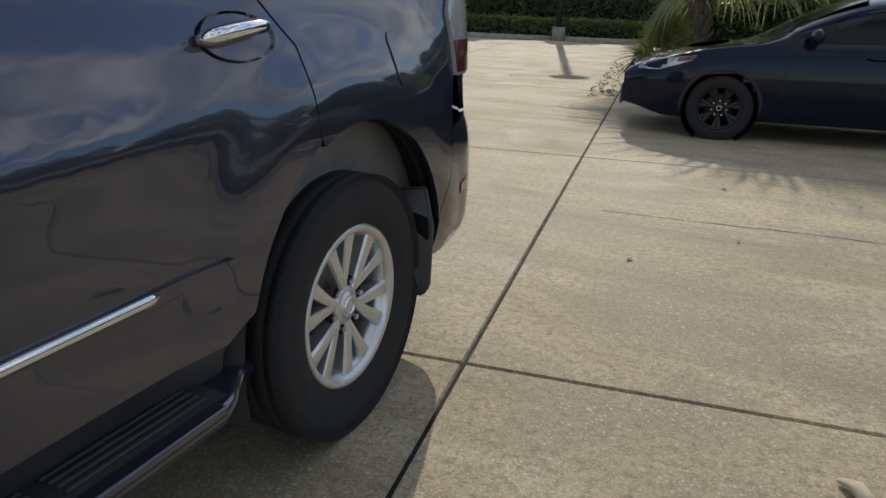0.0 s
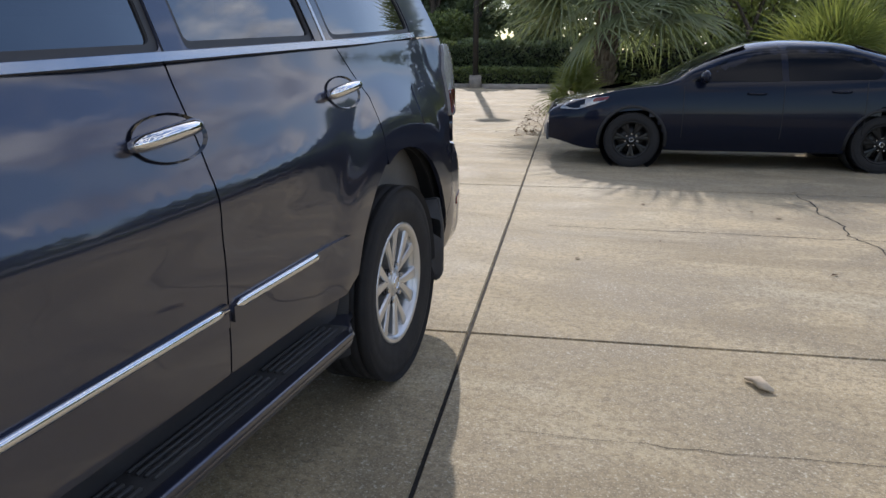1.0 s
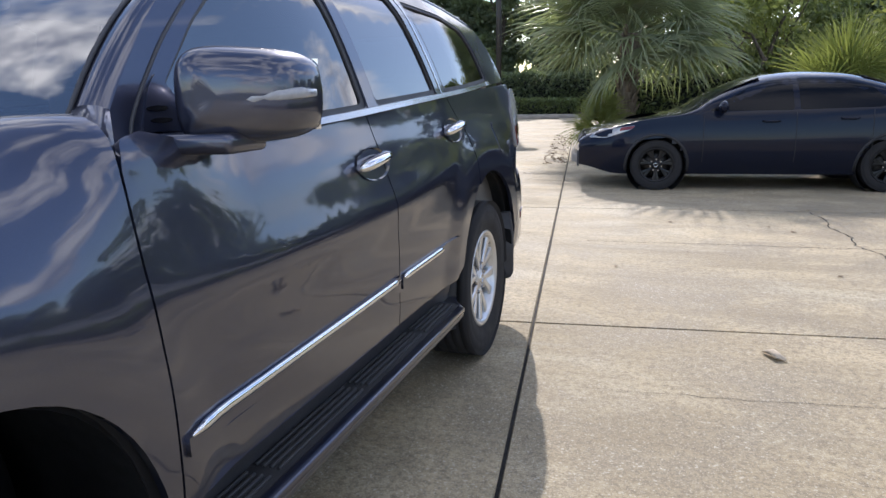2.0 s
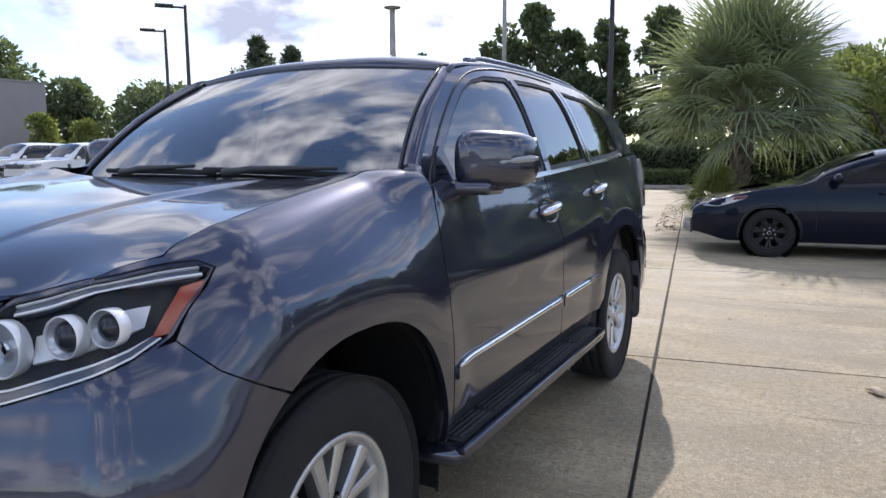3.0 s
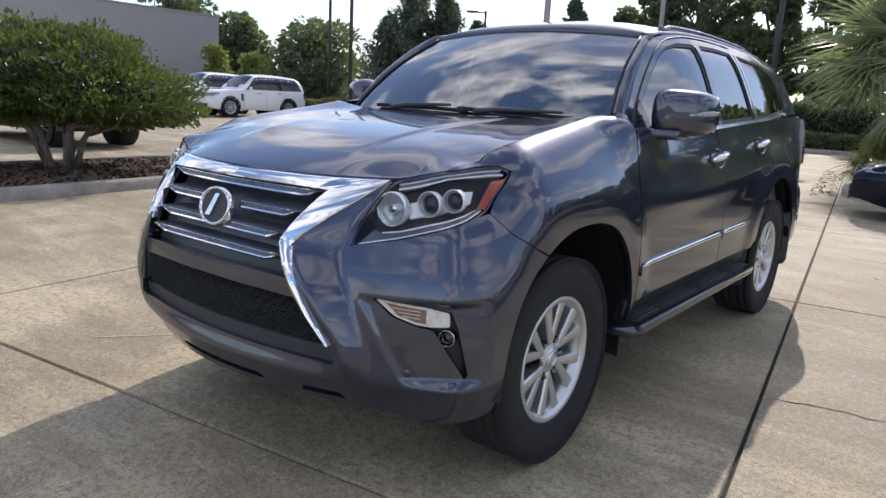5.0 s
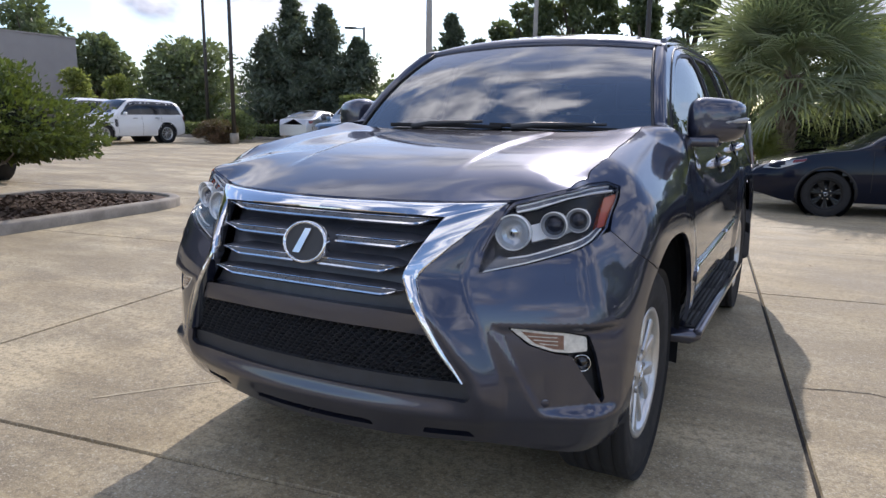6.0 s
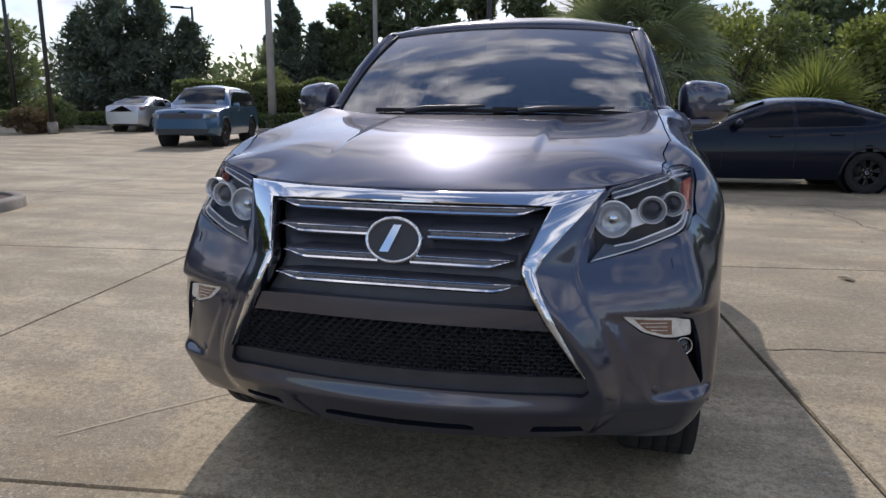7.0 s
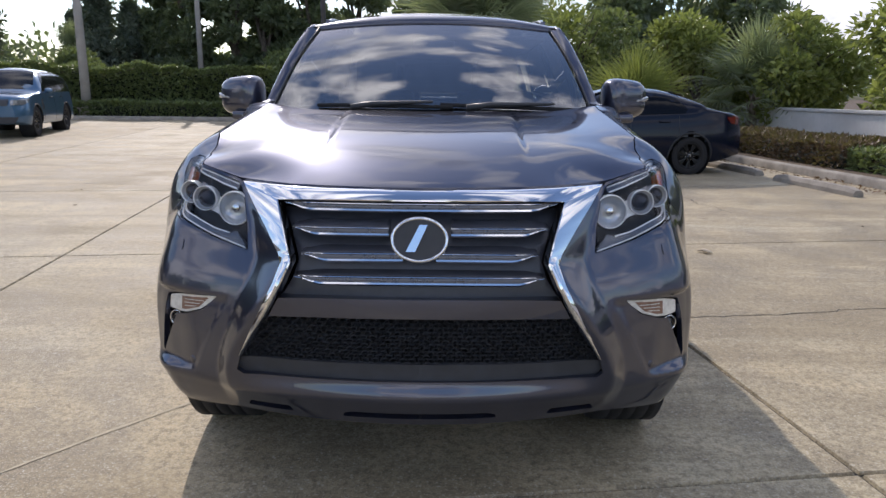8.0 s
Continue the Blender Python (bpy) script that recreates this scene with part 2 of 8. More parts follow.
M = {
    "concrete": concrete_mat(),
    "joint": plain("joint_filler", (0.012, 0.011, 0.010), 0.9, grain=0.002, scale=20),
    "kerb": plain("kerb_concrete", (0.31, 0.28, 0.24), 0.85, vary=0.38, scale=3, grain=0.003),
    "soil": plain("soil", (0.12, 0.085, 0.055), 0.95, vary=0.35, scale=5, grain=0.01),
    "grass": plain("distant_ground", (0.12, 0.12, 0.06), 0.95, vary=0.3, scale=0.5, grain=0.01),
    "mulch": plain("bark_mulch", (0.125, 0.082, 0.058), 0.9, vary=0.45, scale=30, grain=0.003),
    "paint": car_paint("graphite_paint", (0.046, 0.052, 0.086), 0.76, 0.31, 0.02, 0.16, 1.74, 0.3, 0.42),
    "shell": plain("inner_body", (0.022, 0.023, 0.026), 0.7, scale=12),
    "sedan_paint": car_paint("blue_black_paint", (0.005, 0.008, 0.020), 0.0, 0.2, 0.003, 0.12, 1.28, 0.1),
    "white_paint": car_paint("white_paint", (0.78, 0.79, 0.80), 0.0, 0.35, 0.04, 0.02),
    "blue_paint": car_paint("blue_paint", (0.055, 0.14, 0.25), 0.55, 0.32, 0.06),
    "silver_paint": car_paint("silver_paint", (0.55, 0.58, 0.62), 0.8, 0.32, 0.05),
    "black_paint": car_paint("black_paint", (0.015, 0.015, 0.017), 0.2, 0.3, 0.06),
    "chrome": plain("chrome", (0.82, 0.83, 0.85), 0.05, metal=1.0, vary=0.04),
    "satin": plain("satin_chrome", (0.50, 0.51, 0.53), 0.24, metal=1.0, vary=0.06),
    "alloy": plain("silver_alloy", (0.62, 0.63, 0.64), 0.32, metal=0.75, coat=0.6, vary=0.06, scale=12),
    "dark_alloy": plain("dark_alloy", (0.014, 0.0145, 0.016), 0.45, metal=0.7, coat=0.3),
    "brake": plain("brake_iron", (0.05, 0.048, 0.046), 0.45, metal=0.9, vary=0.2, scale=25),
    "rubber": plain("tyre_rubber", (0.018, 0.018, 0.0195), 0.88, vary=0.25, scale=14, grain=0.0006),
    "trim": plain("black_plastic", (0.044, 0.046, 0.052), 0.55, vary=0.2, scale=22, grain=0.0004),
    "rib": plain("tread_rubber", (0.034, 0.035, 0.038), 0.7, vary=0.2, scale=30),
    "gloss_black": plain("gloss_black", (0.010, 0.010, 0.012), 0.12, coat=0.8, vary=0.1),
    "grille": plain("grille_dark", (0.062, 0.066, 0.082), 0.34, vary=0.2, scale=20),
    "gunmetal": plain("gunmetal_slat", (0.16, 0.165, 0.18), 0.28, metal=0.85, vary=0.1, scale=20),
    "glass": glass_mat("windscreen_glass", (0.60, 0.67, 0.65), 3.3),
    "tint": glass_mat("tinted_glass", (0.045, 0.05, 0.055), 2.7),
    "lens": glass_mat("clear_lens", (0.96, 0.97, 0.98), 1.28),
    "amber": plain("amber_lens", (0.42, 0.060, 0.010), 0.22, coat=1.0, vary=0.15, scale=60),
    "red": plain("red_lens", (0.14, 0.008, 0.010), 0.15, coat=1.0, vary=0.15, scale=40),
    "reflector": plain("lamp_reflector", (0.62, 0.635, 0.67), 0.12, metal=0.5, vary=0.05, scale=30),
    "lamp_dark": plain("lamp_housing", (0.020, 0.022, 0.034), 0.22, metal=0.2, coat=0.3),
    "lamp_grey": plain("lamp_guide", (0.10, 0.11, 0.14), 0.12, coat=0.6),
    "lamp_ring": plain("lamp_ring", (0.93, 0.935, 0.94), 0.14, metal=0.1, coat=0.5, vary=0.04),
    "signal_lens": plain("signal_lens", (0.34, 0.35, 0.37), 0.2, coat=0.8, vary=0.15, scale=50),
    "fog_lens": plain("turn_lens", (0.72, 0.70, 0.64), 0.18, coat=1.0, vary=0.2, scale=60),
    "bulb": plain("signal_bulb", (0.22, 0.12, 0.085), 0.25, coat=0.8, vary=0.2, scale=60),
    "interior": plain("cabin_trim", (0.16, 0.155, 0.15), 0.7, vary=0.2, scale=9),
    "seat": plain("seat_leather", (0.25, 0.235, 0.21), 0.6, vary=0.15, scale=9),
    "stucco": plain("grey_stucco", (0.36, 0.34, 0.335), 0.9, vary=0.06, scale=1.2, grain=0.004),
    "white_wall": plain("white_wall_paint", (0.66, 0.65, 0.63), 0.8, vary=0.16, scale=0.9, grain=0.002),
    "window": plain("dark_window", (0.008, 0.009, 0.011), 0.12, coat=0.3, scale=1),
    "dark_glass": plain("dark_tinted_glass", (0.004, 0.005, 0.008), 0.10, Specular_IOR_Level=0.22, scale=1),
    "pole_dark": plain("bronze_pole", (0.055, 0.05, 0.045), 0.5, metal=0.4, vary=0.2, scale=2),
    "pole_grey": plain("concrete_pole", (0.36, 0.34, 0.31), 0.85, vary=0.18, scale=2, grain=0.002),
    "bark": bark_mat("bark", (0.05, 0.04, 0.03), (0.17, 0.14, 0.11)),
    "palm_bark": bark_mat("palm_bark", (0.09, 0.065, 0.045), (0.30, 0.24, 0.18), 5.0),
    "shrub_bark": bark_mat("shrub_bark", (0.13, 0.11, 0.09), (0.36, 0.31, 0.26), 9.0),
    "oak_leaf": leaf_mat("oak_leaf", (0.070, 0.098, 0.066), (0.19, 0.235, 0.135), 0.42, 0.42),
    "fir_leaf": leaf_mat("conifer_leaf", (0.055, 0.080, 0.066), (0.14, 0.175, 0.13), 0.6, 0.25),
    "shrub_leaf": leaf_mat("shrub_leaf", (0.034, 0.056, 0.018), (0.125, 0.170, 0.048), 0.28, 0.3),
    "bright_leaf": leaf_mat("bright_leaf", (0.150, 0.185, 0.058), (0.37, 0.40, 0.13), 0.4, 0.5),
    "hedge_leaf": leaf_mat("hedge_leaf", (0.072, 0.102, 0.048), (0.21, 0.255, 0.105), 0.4, 0.38),
    "brown_leaf": leaf_mat("russet_leaf", (0.06, 0.03, 0.02), (0.17, 0.10, 0.06), 0.5, 0.2),
    "palm_leaf": leaf_mat("palm_leaf", (0.13, 0.165, 0.11), (0.40, 0.45, 0.29), 0.2, 0.52),
    "dead_leaf": plain("dry_leaf", (0.20, 0.13, 0.07), 0.8, vary=0.4, scale=30),
    "stick": plain("dry_palm_husk", (0.55, 0.46, 0.34), 0.85, vary=0.3, scale=20, grain=0.002),
    "scrape": plain("scraped_concrete", (0.50, 0.43, 0.30), 0.85, vary=0.2, scale=12),
    # near-black, painted as the shade deep inside hedges and the island shrub
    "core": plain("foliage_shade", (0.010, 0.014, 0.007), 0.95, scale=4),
}

# ---- builders ----


def part(name, bm, mat, parent=None, label="", smooth=True, kind=""):
    """Links a bmesh as one mesh object under a thing or a part."""
    me = bpy.data.meshes.new(name)
    bm.to_mesh(me)
    bm.free()
    me.materials.append(M[mat] if isinstance(mat, str) else mat)
    if smooth:
        me.polygons.foreach_set("use_smooth", [True] * len(me.polygons))
    ob = new(name, me)
    ob.parent = parent
    return tagged(ob, label=label, kind=kind)


def mesh_part(name, verts, faces, mat, parent=None, label="", smooth=True, normals=None, kind=""):
    me = bpy.data.meshes.new(name)
    me.from_pydata([tuple(v) for v in verts], [], faces)
    me.materials.append(M[mat] if isinstance(mat, str) else mat)
    if smooth:
        me.polygons.foreach_set("use_smooth", [True] * len(me.polygons))
    if normals is not None:
        me.normals_split_custom_set_from_vertices([tuple(n) for n in normals])
    me.update()
    ob = new(name, me)
    ob.parent = parent
    return tagged(ob, label=label, kind=kind)


def thing(name, label, category, m=None, group=""):
    ob = new(name)
    ob.empty_display_size = 0.2
    if m is not None:
        ob.matrix_world = m
    return tagged(ob, label=label, category=category, group=group)


def box(bm, lo, hi, bev=0.0, segs=2, m=None):
    lo, hi = Vector(lo), Vector(hi)
    c, s = (lo + hi) / 2, hi - lo
    t = Matrix.Translation(c) @ Matrix.Diagonal((*s, 1))
    vs = bmesh.ops.create_cube(bm, size=1, matrix=(m @ t) if m else t)["verts"]
    if bev > 0:
        es = list({e for v in vs for e in v.link_edges})
        bmesh.ops.bevel(bm, geom=es, offset=bev, segments=segs, profile=0.6, affect="EDGES")


def cyl(bm, r1, r2, depth, m, segs=24, caps=True):
    return bmesh.ops.create_cone(bm, cap_ends=caps, segments=segs, radius1=r1, radius2=r2, depth=depth, matrix=m)["verts"]


def tube(bm, pts, radii, segs=8, cap=True, flat=None):
    """A tapered tube along points; flat squeezes it across one axis (side, up factors)."""
    pts = [Vector(p) for p in pts]
    rings = []
    side0 = None
    for i, p in enumerate(pts):
        d = (pts[min(i + 1, len(pts) - 1)] - pts[max(i - 1, 0)]).normalized()
        ref = Vector((0, 0, 1)) if abs(d.z) < 0.9 else Vector((0, 1, 0))
        side = d.cross(ref).normalized() if side0 is None else (side0 - d * side0.dot(d)).normalized()
        side0 = side
        up = side.cross(d).normalized()
        r = radii[i] if isinstance(radii, (list, tuple)) else radii
        fs, fu = flat or (1, 1)
        rings.append([bm.verts.new(p + side * (math.cos(a) * r * fs) + up * (math.sin(a) * r * fu)) for a in [2 * math.pi * k / segs for k in range(segs)]])
    for a, b in zip(rings, rings[1:]):
        for k in range(segs):
            bm.faces.new((a[k], a[(k + 1) % segs], b[(k + 1) % segs], b[k]))
    if cap:
        bm.faces.new(rings[0][::-1])
        bm.faces.new(rings[-1])
    return rings


def lathe(bm, profile, axis="x", segs=48, m=None):
    """Turns (radius, along) pairs round an axis."""
    rings = []
    for r, a in profile:
        ring = []
        for k in range(segs):
            t = 2 * math.pi * k / segs
            p = Vector((a, r * math.cos(t), r * math.sin(t)))
            ring.append(bm.verts.new(m @ p if m else p))
        rings.append(ring)
    for a, b in zip(rings, rings[1:]):
        for k in range(segs):
            bm.faces.new((a[k], a[(k + 1) % segs], b[(k + 1) % segs], b[k]))
    return rings


def lerp_table(table, v):
    """Smooth interpolation in a table of (v, value) pairs."""
    if v <= table[0][0]:
        return table[0][1]
    for i in range(len(table) - 1):
        (a, fa), (b, fb) = table[i], table[i + 1]
        if v <= b:
            t = (v - a) / (b - a)
            m0 = (fb - table[i - 1][1]) / (b - table[i - 1][0]) if i > 0 else (fb - fa) / (b - a)
            m1 = (table[i + 2][1] - fa) / (table[i + 2][0] - a) if i + 2 < len(table) else (fb - fa) / (b - a)
            h = b - a
            return (2 * t**3 - 3 * t**2 + 1) * fa + (t**3 - 2 * t**2 + t) * h * m0 + (-2 * t**3 + 3 * t**2) * fb + (t**3 - t**2) * h * m1
    return table[-1][1]


def smooth01(t):
    t = max(0.0, min(1.0, t))
    return t * t * (3 - 2 * t)


def inside(poly, p):
    x, y = p
    hit = False
    j = len(poly) - 1
    for i in range(len(poly)):
        xi, yi = poly[i]
        xj, yj = poly[j]
        if (yi > y) != (yj > y) and x < (xj - xi) * (y - yi) / (yj - yi) + xi:
            hit = not hit
        j = i
    return hit


def rounded(poly, r=0.02, n=4):
    """A polygon with its corners rounded off."""
    out = []
    k = len(poly)
    for i in range(k):
        p0, p, p1 = (Vector(poly[(i + d) % k]).to_2d() for d in (-1, 0, 1))
        a, b = p0 - p, p1 - p
        ra = min(r, a.length * 0.45, b.length * 0.45)
        s, e = p + a.normalized() * ra, p + b.normalized() * ra
        for q in range(n + 1):
            t = q / n
            out.append(tuple((1 - t) ** 2 * s + 2 * t * (1 - t) * p + t * t * e))
    return out


def split_long(poly, step):
    out = []
    for i, p in enumerate(poly):
        q = poly[(i + 1) % len(poly)]
        out.append(tuple(p))
        d = math.dist(p, q)
        n = int(d / step)
        for k in range(1, n + 1):
            t = k / (n + 1)
            out.append((p[0] + (q[0] - p[0]) * t, p[1] + (q[1] - p[1]) * t))
    return out


def panel(name, chart, outer, mat, parent, holes=(), step=0.045, proud=0.0, depth=0.018, label="", flip=False, mirror=False):
    """A pressed panel: a flat outline with holes, laid onto a curved chart (u, v) -> point, with turned-in edges."""
    from mathutils.geometry import delaunay_2d_cdt
    loops = [split_long(outer, step)] + [split_long(h, step) for h in holes]
    pts, edges, marks = [], [], []
    for lp in loops:
        s = len(pts)
        pts += [Vector(p) for p in lp]
        edges += [(s + i, s + (i + 1) % len(lp)) for i in range(len(lp))]
    us, vs = [p[0] for p in outer], [p[1] for p in outer]
    nu, nv = int((max(us) - min(us)) / step) + 1, int((max(vs) - min(vs)) / step) + 1
    rim = [Vector(p) for lp in loops for p in lp]
    cells = {}
    for p in rim:
        cells.setdefault((int(p.x // step), int(p.y // step)), []).append(p)
    for i in range(nu + 1):
        for j in range(nv + 1):
            p = Vector((min(us) + i * step, min(vs) + (j + 0.5 * (i % 2)) * step))
            ci, cj = int(p.x // step), int(p.y // step)
            if any((p - q).length < step * 0.45 for a in (-1, 0, 1) for b in (-1, 0, 1) for q in cells.get((ci + a, cj + b), ())):
                continue
            if inside(loops[0], p) and not any(inside(h, p) for h in loops[1:]):
                pts.append(p)
    res = delaunay_2d_cdt(pts, edges, [], 0, 1e-5)
    vv, ff = res[0], res[2]
    keep = []
    for f in ff:
        c = sum((vv[k] for k in f), Vector((0, 0))) / len(f)
        if inside(loops[0], c) and not any(inside(h, c) for h in loops[1:]):
            keep.append(f)
    e = 0.004
    verts, norms = [], []
    for p in vv:
        a = chart(p.x, p.y)
        n = (chart(p.x + e, p.y) - chart(p.x - e, p.y)).cross(chart(p.x, p.y + e) - chart(p.x, p.y - e))
        n = -n.normalized() if flip else n.normalized()
        verts.append(a + n * proud)
        norms.append(n)
    faces = [tuple(f[::-1]) if flip else tuple(f) for f in keep]
    # the turned-in edge
    count = {}
    for f in faces:
        for i in range(len(f)):
            a, b = f[i], f[(i + 1) % len(f)]
            count[(a, b)] = count.get((a, b), 0) + 1
    border = [(a, b) for (a, b) in count if (b, a) not in count]
    if depth > 0:
        top, low = {}, {}
        for a, b in border:
            t2 = (verts[b] - verts[a]).normalized()
            for k in (a, b):
                if k not in top:
                    top[k] = len(verts); verts.append(verts[k].copy()); norms.append(Vector((0, 0, 0)))
                    low[k] = len(verts); verts.append(verts[k] - norms[k] * depth); norms.append(Vector((0, 0, 0)))
                outw = t2.cross(norms[k])
                norms[top[k]] += outw
                norms[low[k]] += outw
            faces.append((top[b], top[a], low[a], low[b]))
        for k in list(top.values()) + list(low.values()):
            norms[k] = norms[k].normalized() if norms[k].length > 0 else Vector((0, 0, 1))
    if mirror:
        verts = [Vector((-v.x, v.y, v.z)) for v in verts]
        norms = [Vector((-n.x, n.y, n.z)) for n in norms]
        faces = [f[::-1] for f in faces]
    return mesh_part(name, verts, faces, mat, parent, label, True, norms)

# ---- ground: concrete bays, turned 7.55 degrees against the car ----
BAY = radians(7.55)
ALONG, ACROSS = Vector((-math.sin(BAY), math.cos(BAY))), Vector((math.cos(BAY), math.sin(BAY)))
CROSSING = Vector((1.066, 1.893))


def rise(x, y):
    """The lot lies flat round the car and rises gently outwards."""
    u = max(0.0, math.hypot(x, y) - 10)
    return 0.014 * u * u / (u + 3) if u else 0.0


def at(c, s):
    """World place from metres across and along the bays, counted from the joint crossing behind the rear wheel."""
    p = CROSSING + ACROSS * c + ALONG * s
    return p.x, p.y


def on_ground(c, s, turn=0.0, lift=0.0):
    x, y = at(c, s)
    return Matrix.Translation((x, y, rise(x, y) + lift)) @ Matrix.Rotation(BAY + turn, 4, "Z")


def ground_grid(name, c0, c1, s0, s1, nc, ns, mat, lift, parent=None, kind="structure", label=""):
    bm = bmesh.new()
    rows = []
    for i in range(nc + 1):
        row = []
        for j in range(ns + 1):
            x, y = at(c0 + (c1 - c0) * i / nc, s0 + (s1 - s0) * j / ns)
            row.append(bm.verts.new((x, y, rise(x, y) + lift)))
        rows.append(row)
    for a, b in zip(rows, rows[1:]):
        for j in range(ns):
            bm.faces.new((a[j], b[j], b[j + 1], a[j + 1]))
    ob = part(name, bm, mat, parent, label)
    if kind:
        tagged(ob, kind=kind)
    return ob


ground = tagged(ground_grid("ground", -420, 420, -300, 480, 60, 60, "grass", -0.06), label="ground sheet running out under the lot to the horizon", category="ground")
# bed of the slabs: the filler that shows in the joints
bed = tagged(ground_grid("pavement", -60, 24, -30, 50, 84, 80, "joint", -0.012), label="pale beige concrete paving in large weathered slabs with dark joints", category="pavement")
C_LINES = [-60, -50, -41.3, -33.0, -24.8, -16.5, -8.27, -4.165, 0.0, 8.3, 16.0, 24.0]
S_LINES = [-30, -20, -11.5, -7.7, -3.812, 0.0, 3.95, 9.4, 15.0, 20.5, 28.0, 38.0, 50.0]
GAP = 0.0065
for _i in range(len(C_LINES) - 1):
    for _j in range(len(S_LINES) - 1):
        c0, c1, s0, s1 = C_LINES[_i], C_LINES[_i + 1], S_LINES[_j], S_LINES[_j + 1]
        nc, ns = max(1, int((c1 - c0) / 1.2)), max(1, int((s1 - s0) / 1.2))
        bm = bmesh.new()
        rows = []
        for i in range(nc + 3):
            row = []
            for j in range(ns + 3):
                fi, fj = min(max(i - 1, 0), nc), min(max(j - 1, 0), ns)
                c, s = c0 + GAP + (c1 - c0 - 2 * GAP) * fi / nc, s0 + GAP + (s1 - s0 - 2 * GAP) * fj / ns
                low = i in (0, nc + 2) or j in (0, ns + 2)
                if not low:
                    ec = 0.006 * (1 if fi == 0 else -1 if fi == nc else 0)
                    es = 0.006 * (1 if fj == 0 else -1 if fj == ns else 0)
                    c, s = c + ec, s + es
                x, y = at(c, s)
                row.append(bm.verts.new((x, y, rise(x, y) + (-0.014 if low else 0.0))))
            rows.append(row)
        for a, b in zip(rows, rows[1:]):
            for j in range(ns + 2):
                bm.faces.new((a[j], b[j], b[j + 1], a[j + 1]))
        part("slab", bm, "concrete", bed, smooth=False)

# ---- the graphite SUV: nose towards -y, its own left side towards +x ----
AXLE_F, AXLE_R, HUB_Z, TYRE_R = -1.395, 1.395, 0.385, 0.385
OUTLINE_CTRL = [(x, -2.26 + 0.34 * x * x) for x in (0, 0.12, 0.24, 0.36, 0.48, 0.6, 0.7, 0.79)] + [
    (0.855, -2.005), (0.893, -1.94), (0.916, -1.84), (0.929, -1.70), (0.937, -1.5), (0.942, -1.1), (0.944, -0.5), (0.944, 0.2), (0.944, 0.9), (0.941, 1.4),
    (0.946, 1.8), (0.940, 2.08), (0.908, 2.25), (0.83, 2.36), (0.68, 2.41), (0.45, 2.435), (0.2, 2.452), (0, 2.455)]


def catmull(ctrl, n=10, closed=False):
    out = []
    k = len(ctrl)
    for i in range(k - 1):
        p0, p1, p2, p3 = (Vector(ctrl[max(0, min(k - 1, i + d))]) for d in (-1, 0, 1, 2))
        for q in range(n):
            t = q / n
            out.append(0.5 * ((2 * p1) + (p2 - p0) * t + (2 * p0 - 5 * p1 + 4 * p2 - p3) * t * t + (3 * p1 - p0 - 3 * p2 + p3) * t ** 3))
    out.append(Vector(ctrl[-1]))
    return out


LINE = catmull(OUTLINE_CTRL, 12)
ARC = [0.0]
for _a, _b in zip(LINE, LINE[1:]):
    ARC.append(ARC[-1] + (_b - _a).length)
ARC_NP, LX, LY = np.array(ARC), np.array([p.x for p in LINE]), np.array([p.y for p in LINE])
# direction in which the body is drawn in: the outline's normal, smoothed round the corners
_th = np.unwrap(np.arctan2(np.gradient(LY, ARC_NP), np.gradient(LX, ARC_NP)))
_u = np.linspace(0, ARC[-1], 500)
_t = np.interp(_u, ARC_NP, _th)
_pad = 36
_tp = np.concatenate([-_t[_pad:0:-1], _t, 2 * math.pi - _t[-2:-_pad - 2:-1]])
TH_S = np.convolve(_tp, np.ones(2 * _pad + 1) / (2 * _pad + 1), "valid")
TH_U = _u


def u_of_x(x):
    k = int(np.argmax(LX > 0.86))
    return float(np.sign(x) * np.interp(abs(x), LX[:k], ARC_NP[:k])) if x else 0.0


_mid = (LY > -1.99) & (LY < 2.3) & (LX > 0.8)


def u_of_y(y):
    return float(np.interp(y, LY[_mid], ARC_NP[_mid]))


FRONT_IN = [(0.28, 0.085), (0.33, 0.050), (0.37, 0.030), (0.405, 0.014), (0.43, 0.003), (0.47, 0.0), (0.54, 0.0), (0.60, 0.0), (0.68, 0.006), (0.76, 0.022), (0.84, 0.05), (0.90, 0.072), (0.96, 0.105), (1.0, 0.13), (1.05, 0.16), (1.10, 0.205), (1.15, 0.26), (1.2, 0.33), (1.3, 0.46)]
DOOR_IN = [(0.30, 0.07), (0.42, 0.035), (0.5, 0.012), (0.58, 0.004), (0.66, 0.003), (0.78, 0.001), (0.88, 0.004), (0.95, 0.0115), (1.0, 0.021), (1.06, 0.036), (1.12, 0.0535), (1.2, 0.080), (1.3, 0.104), (1.4, 0.13)]
# the door's section where it meets the wing: rounded over at the top
POST_IN = DOOR_IN[:7] + [(0.95, 0.0105), (1.0, 0.0185), (1.06, 0.0295), (1.12, 0.0405), (1.16, 0.049), (1.2, 0.057), (1.24, 0.072), (1.28, 0.100), (1.33, 0.150), (1.4, 0.215)]
POST_Z = [(0.2, 0.2), (0.8, 0.8), (1.12, 1.12), (1.16, 1.159), (1.2, 1.198), (1.24, 1.234), (1.28, 1.261), (1.33, 1.275), (1.4, 1.266)]
FEND_IN = [(0.30, 0.05), (0.42, 0.02), (0.5, 0.01), (0.6, 0.006), (0.8, 0.004), (0.92, 0.005), (1.0, 0.012), (1.05, 0.026), (1.1, 0.050), (1.15, 0.083), (1.2, 0.121), (1.25, 0.158), (1.3, 0.192), (1.4, 0.255)]
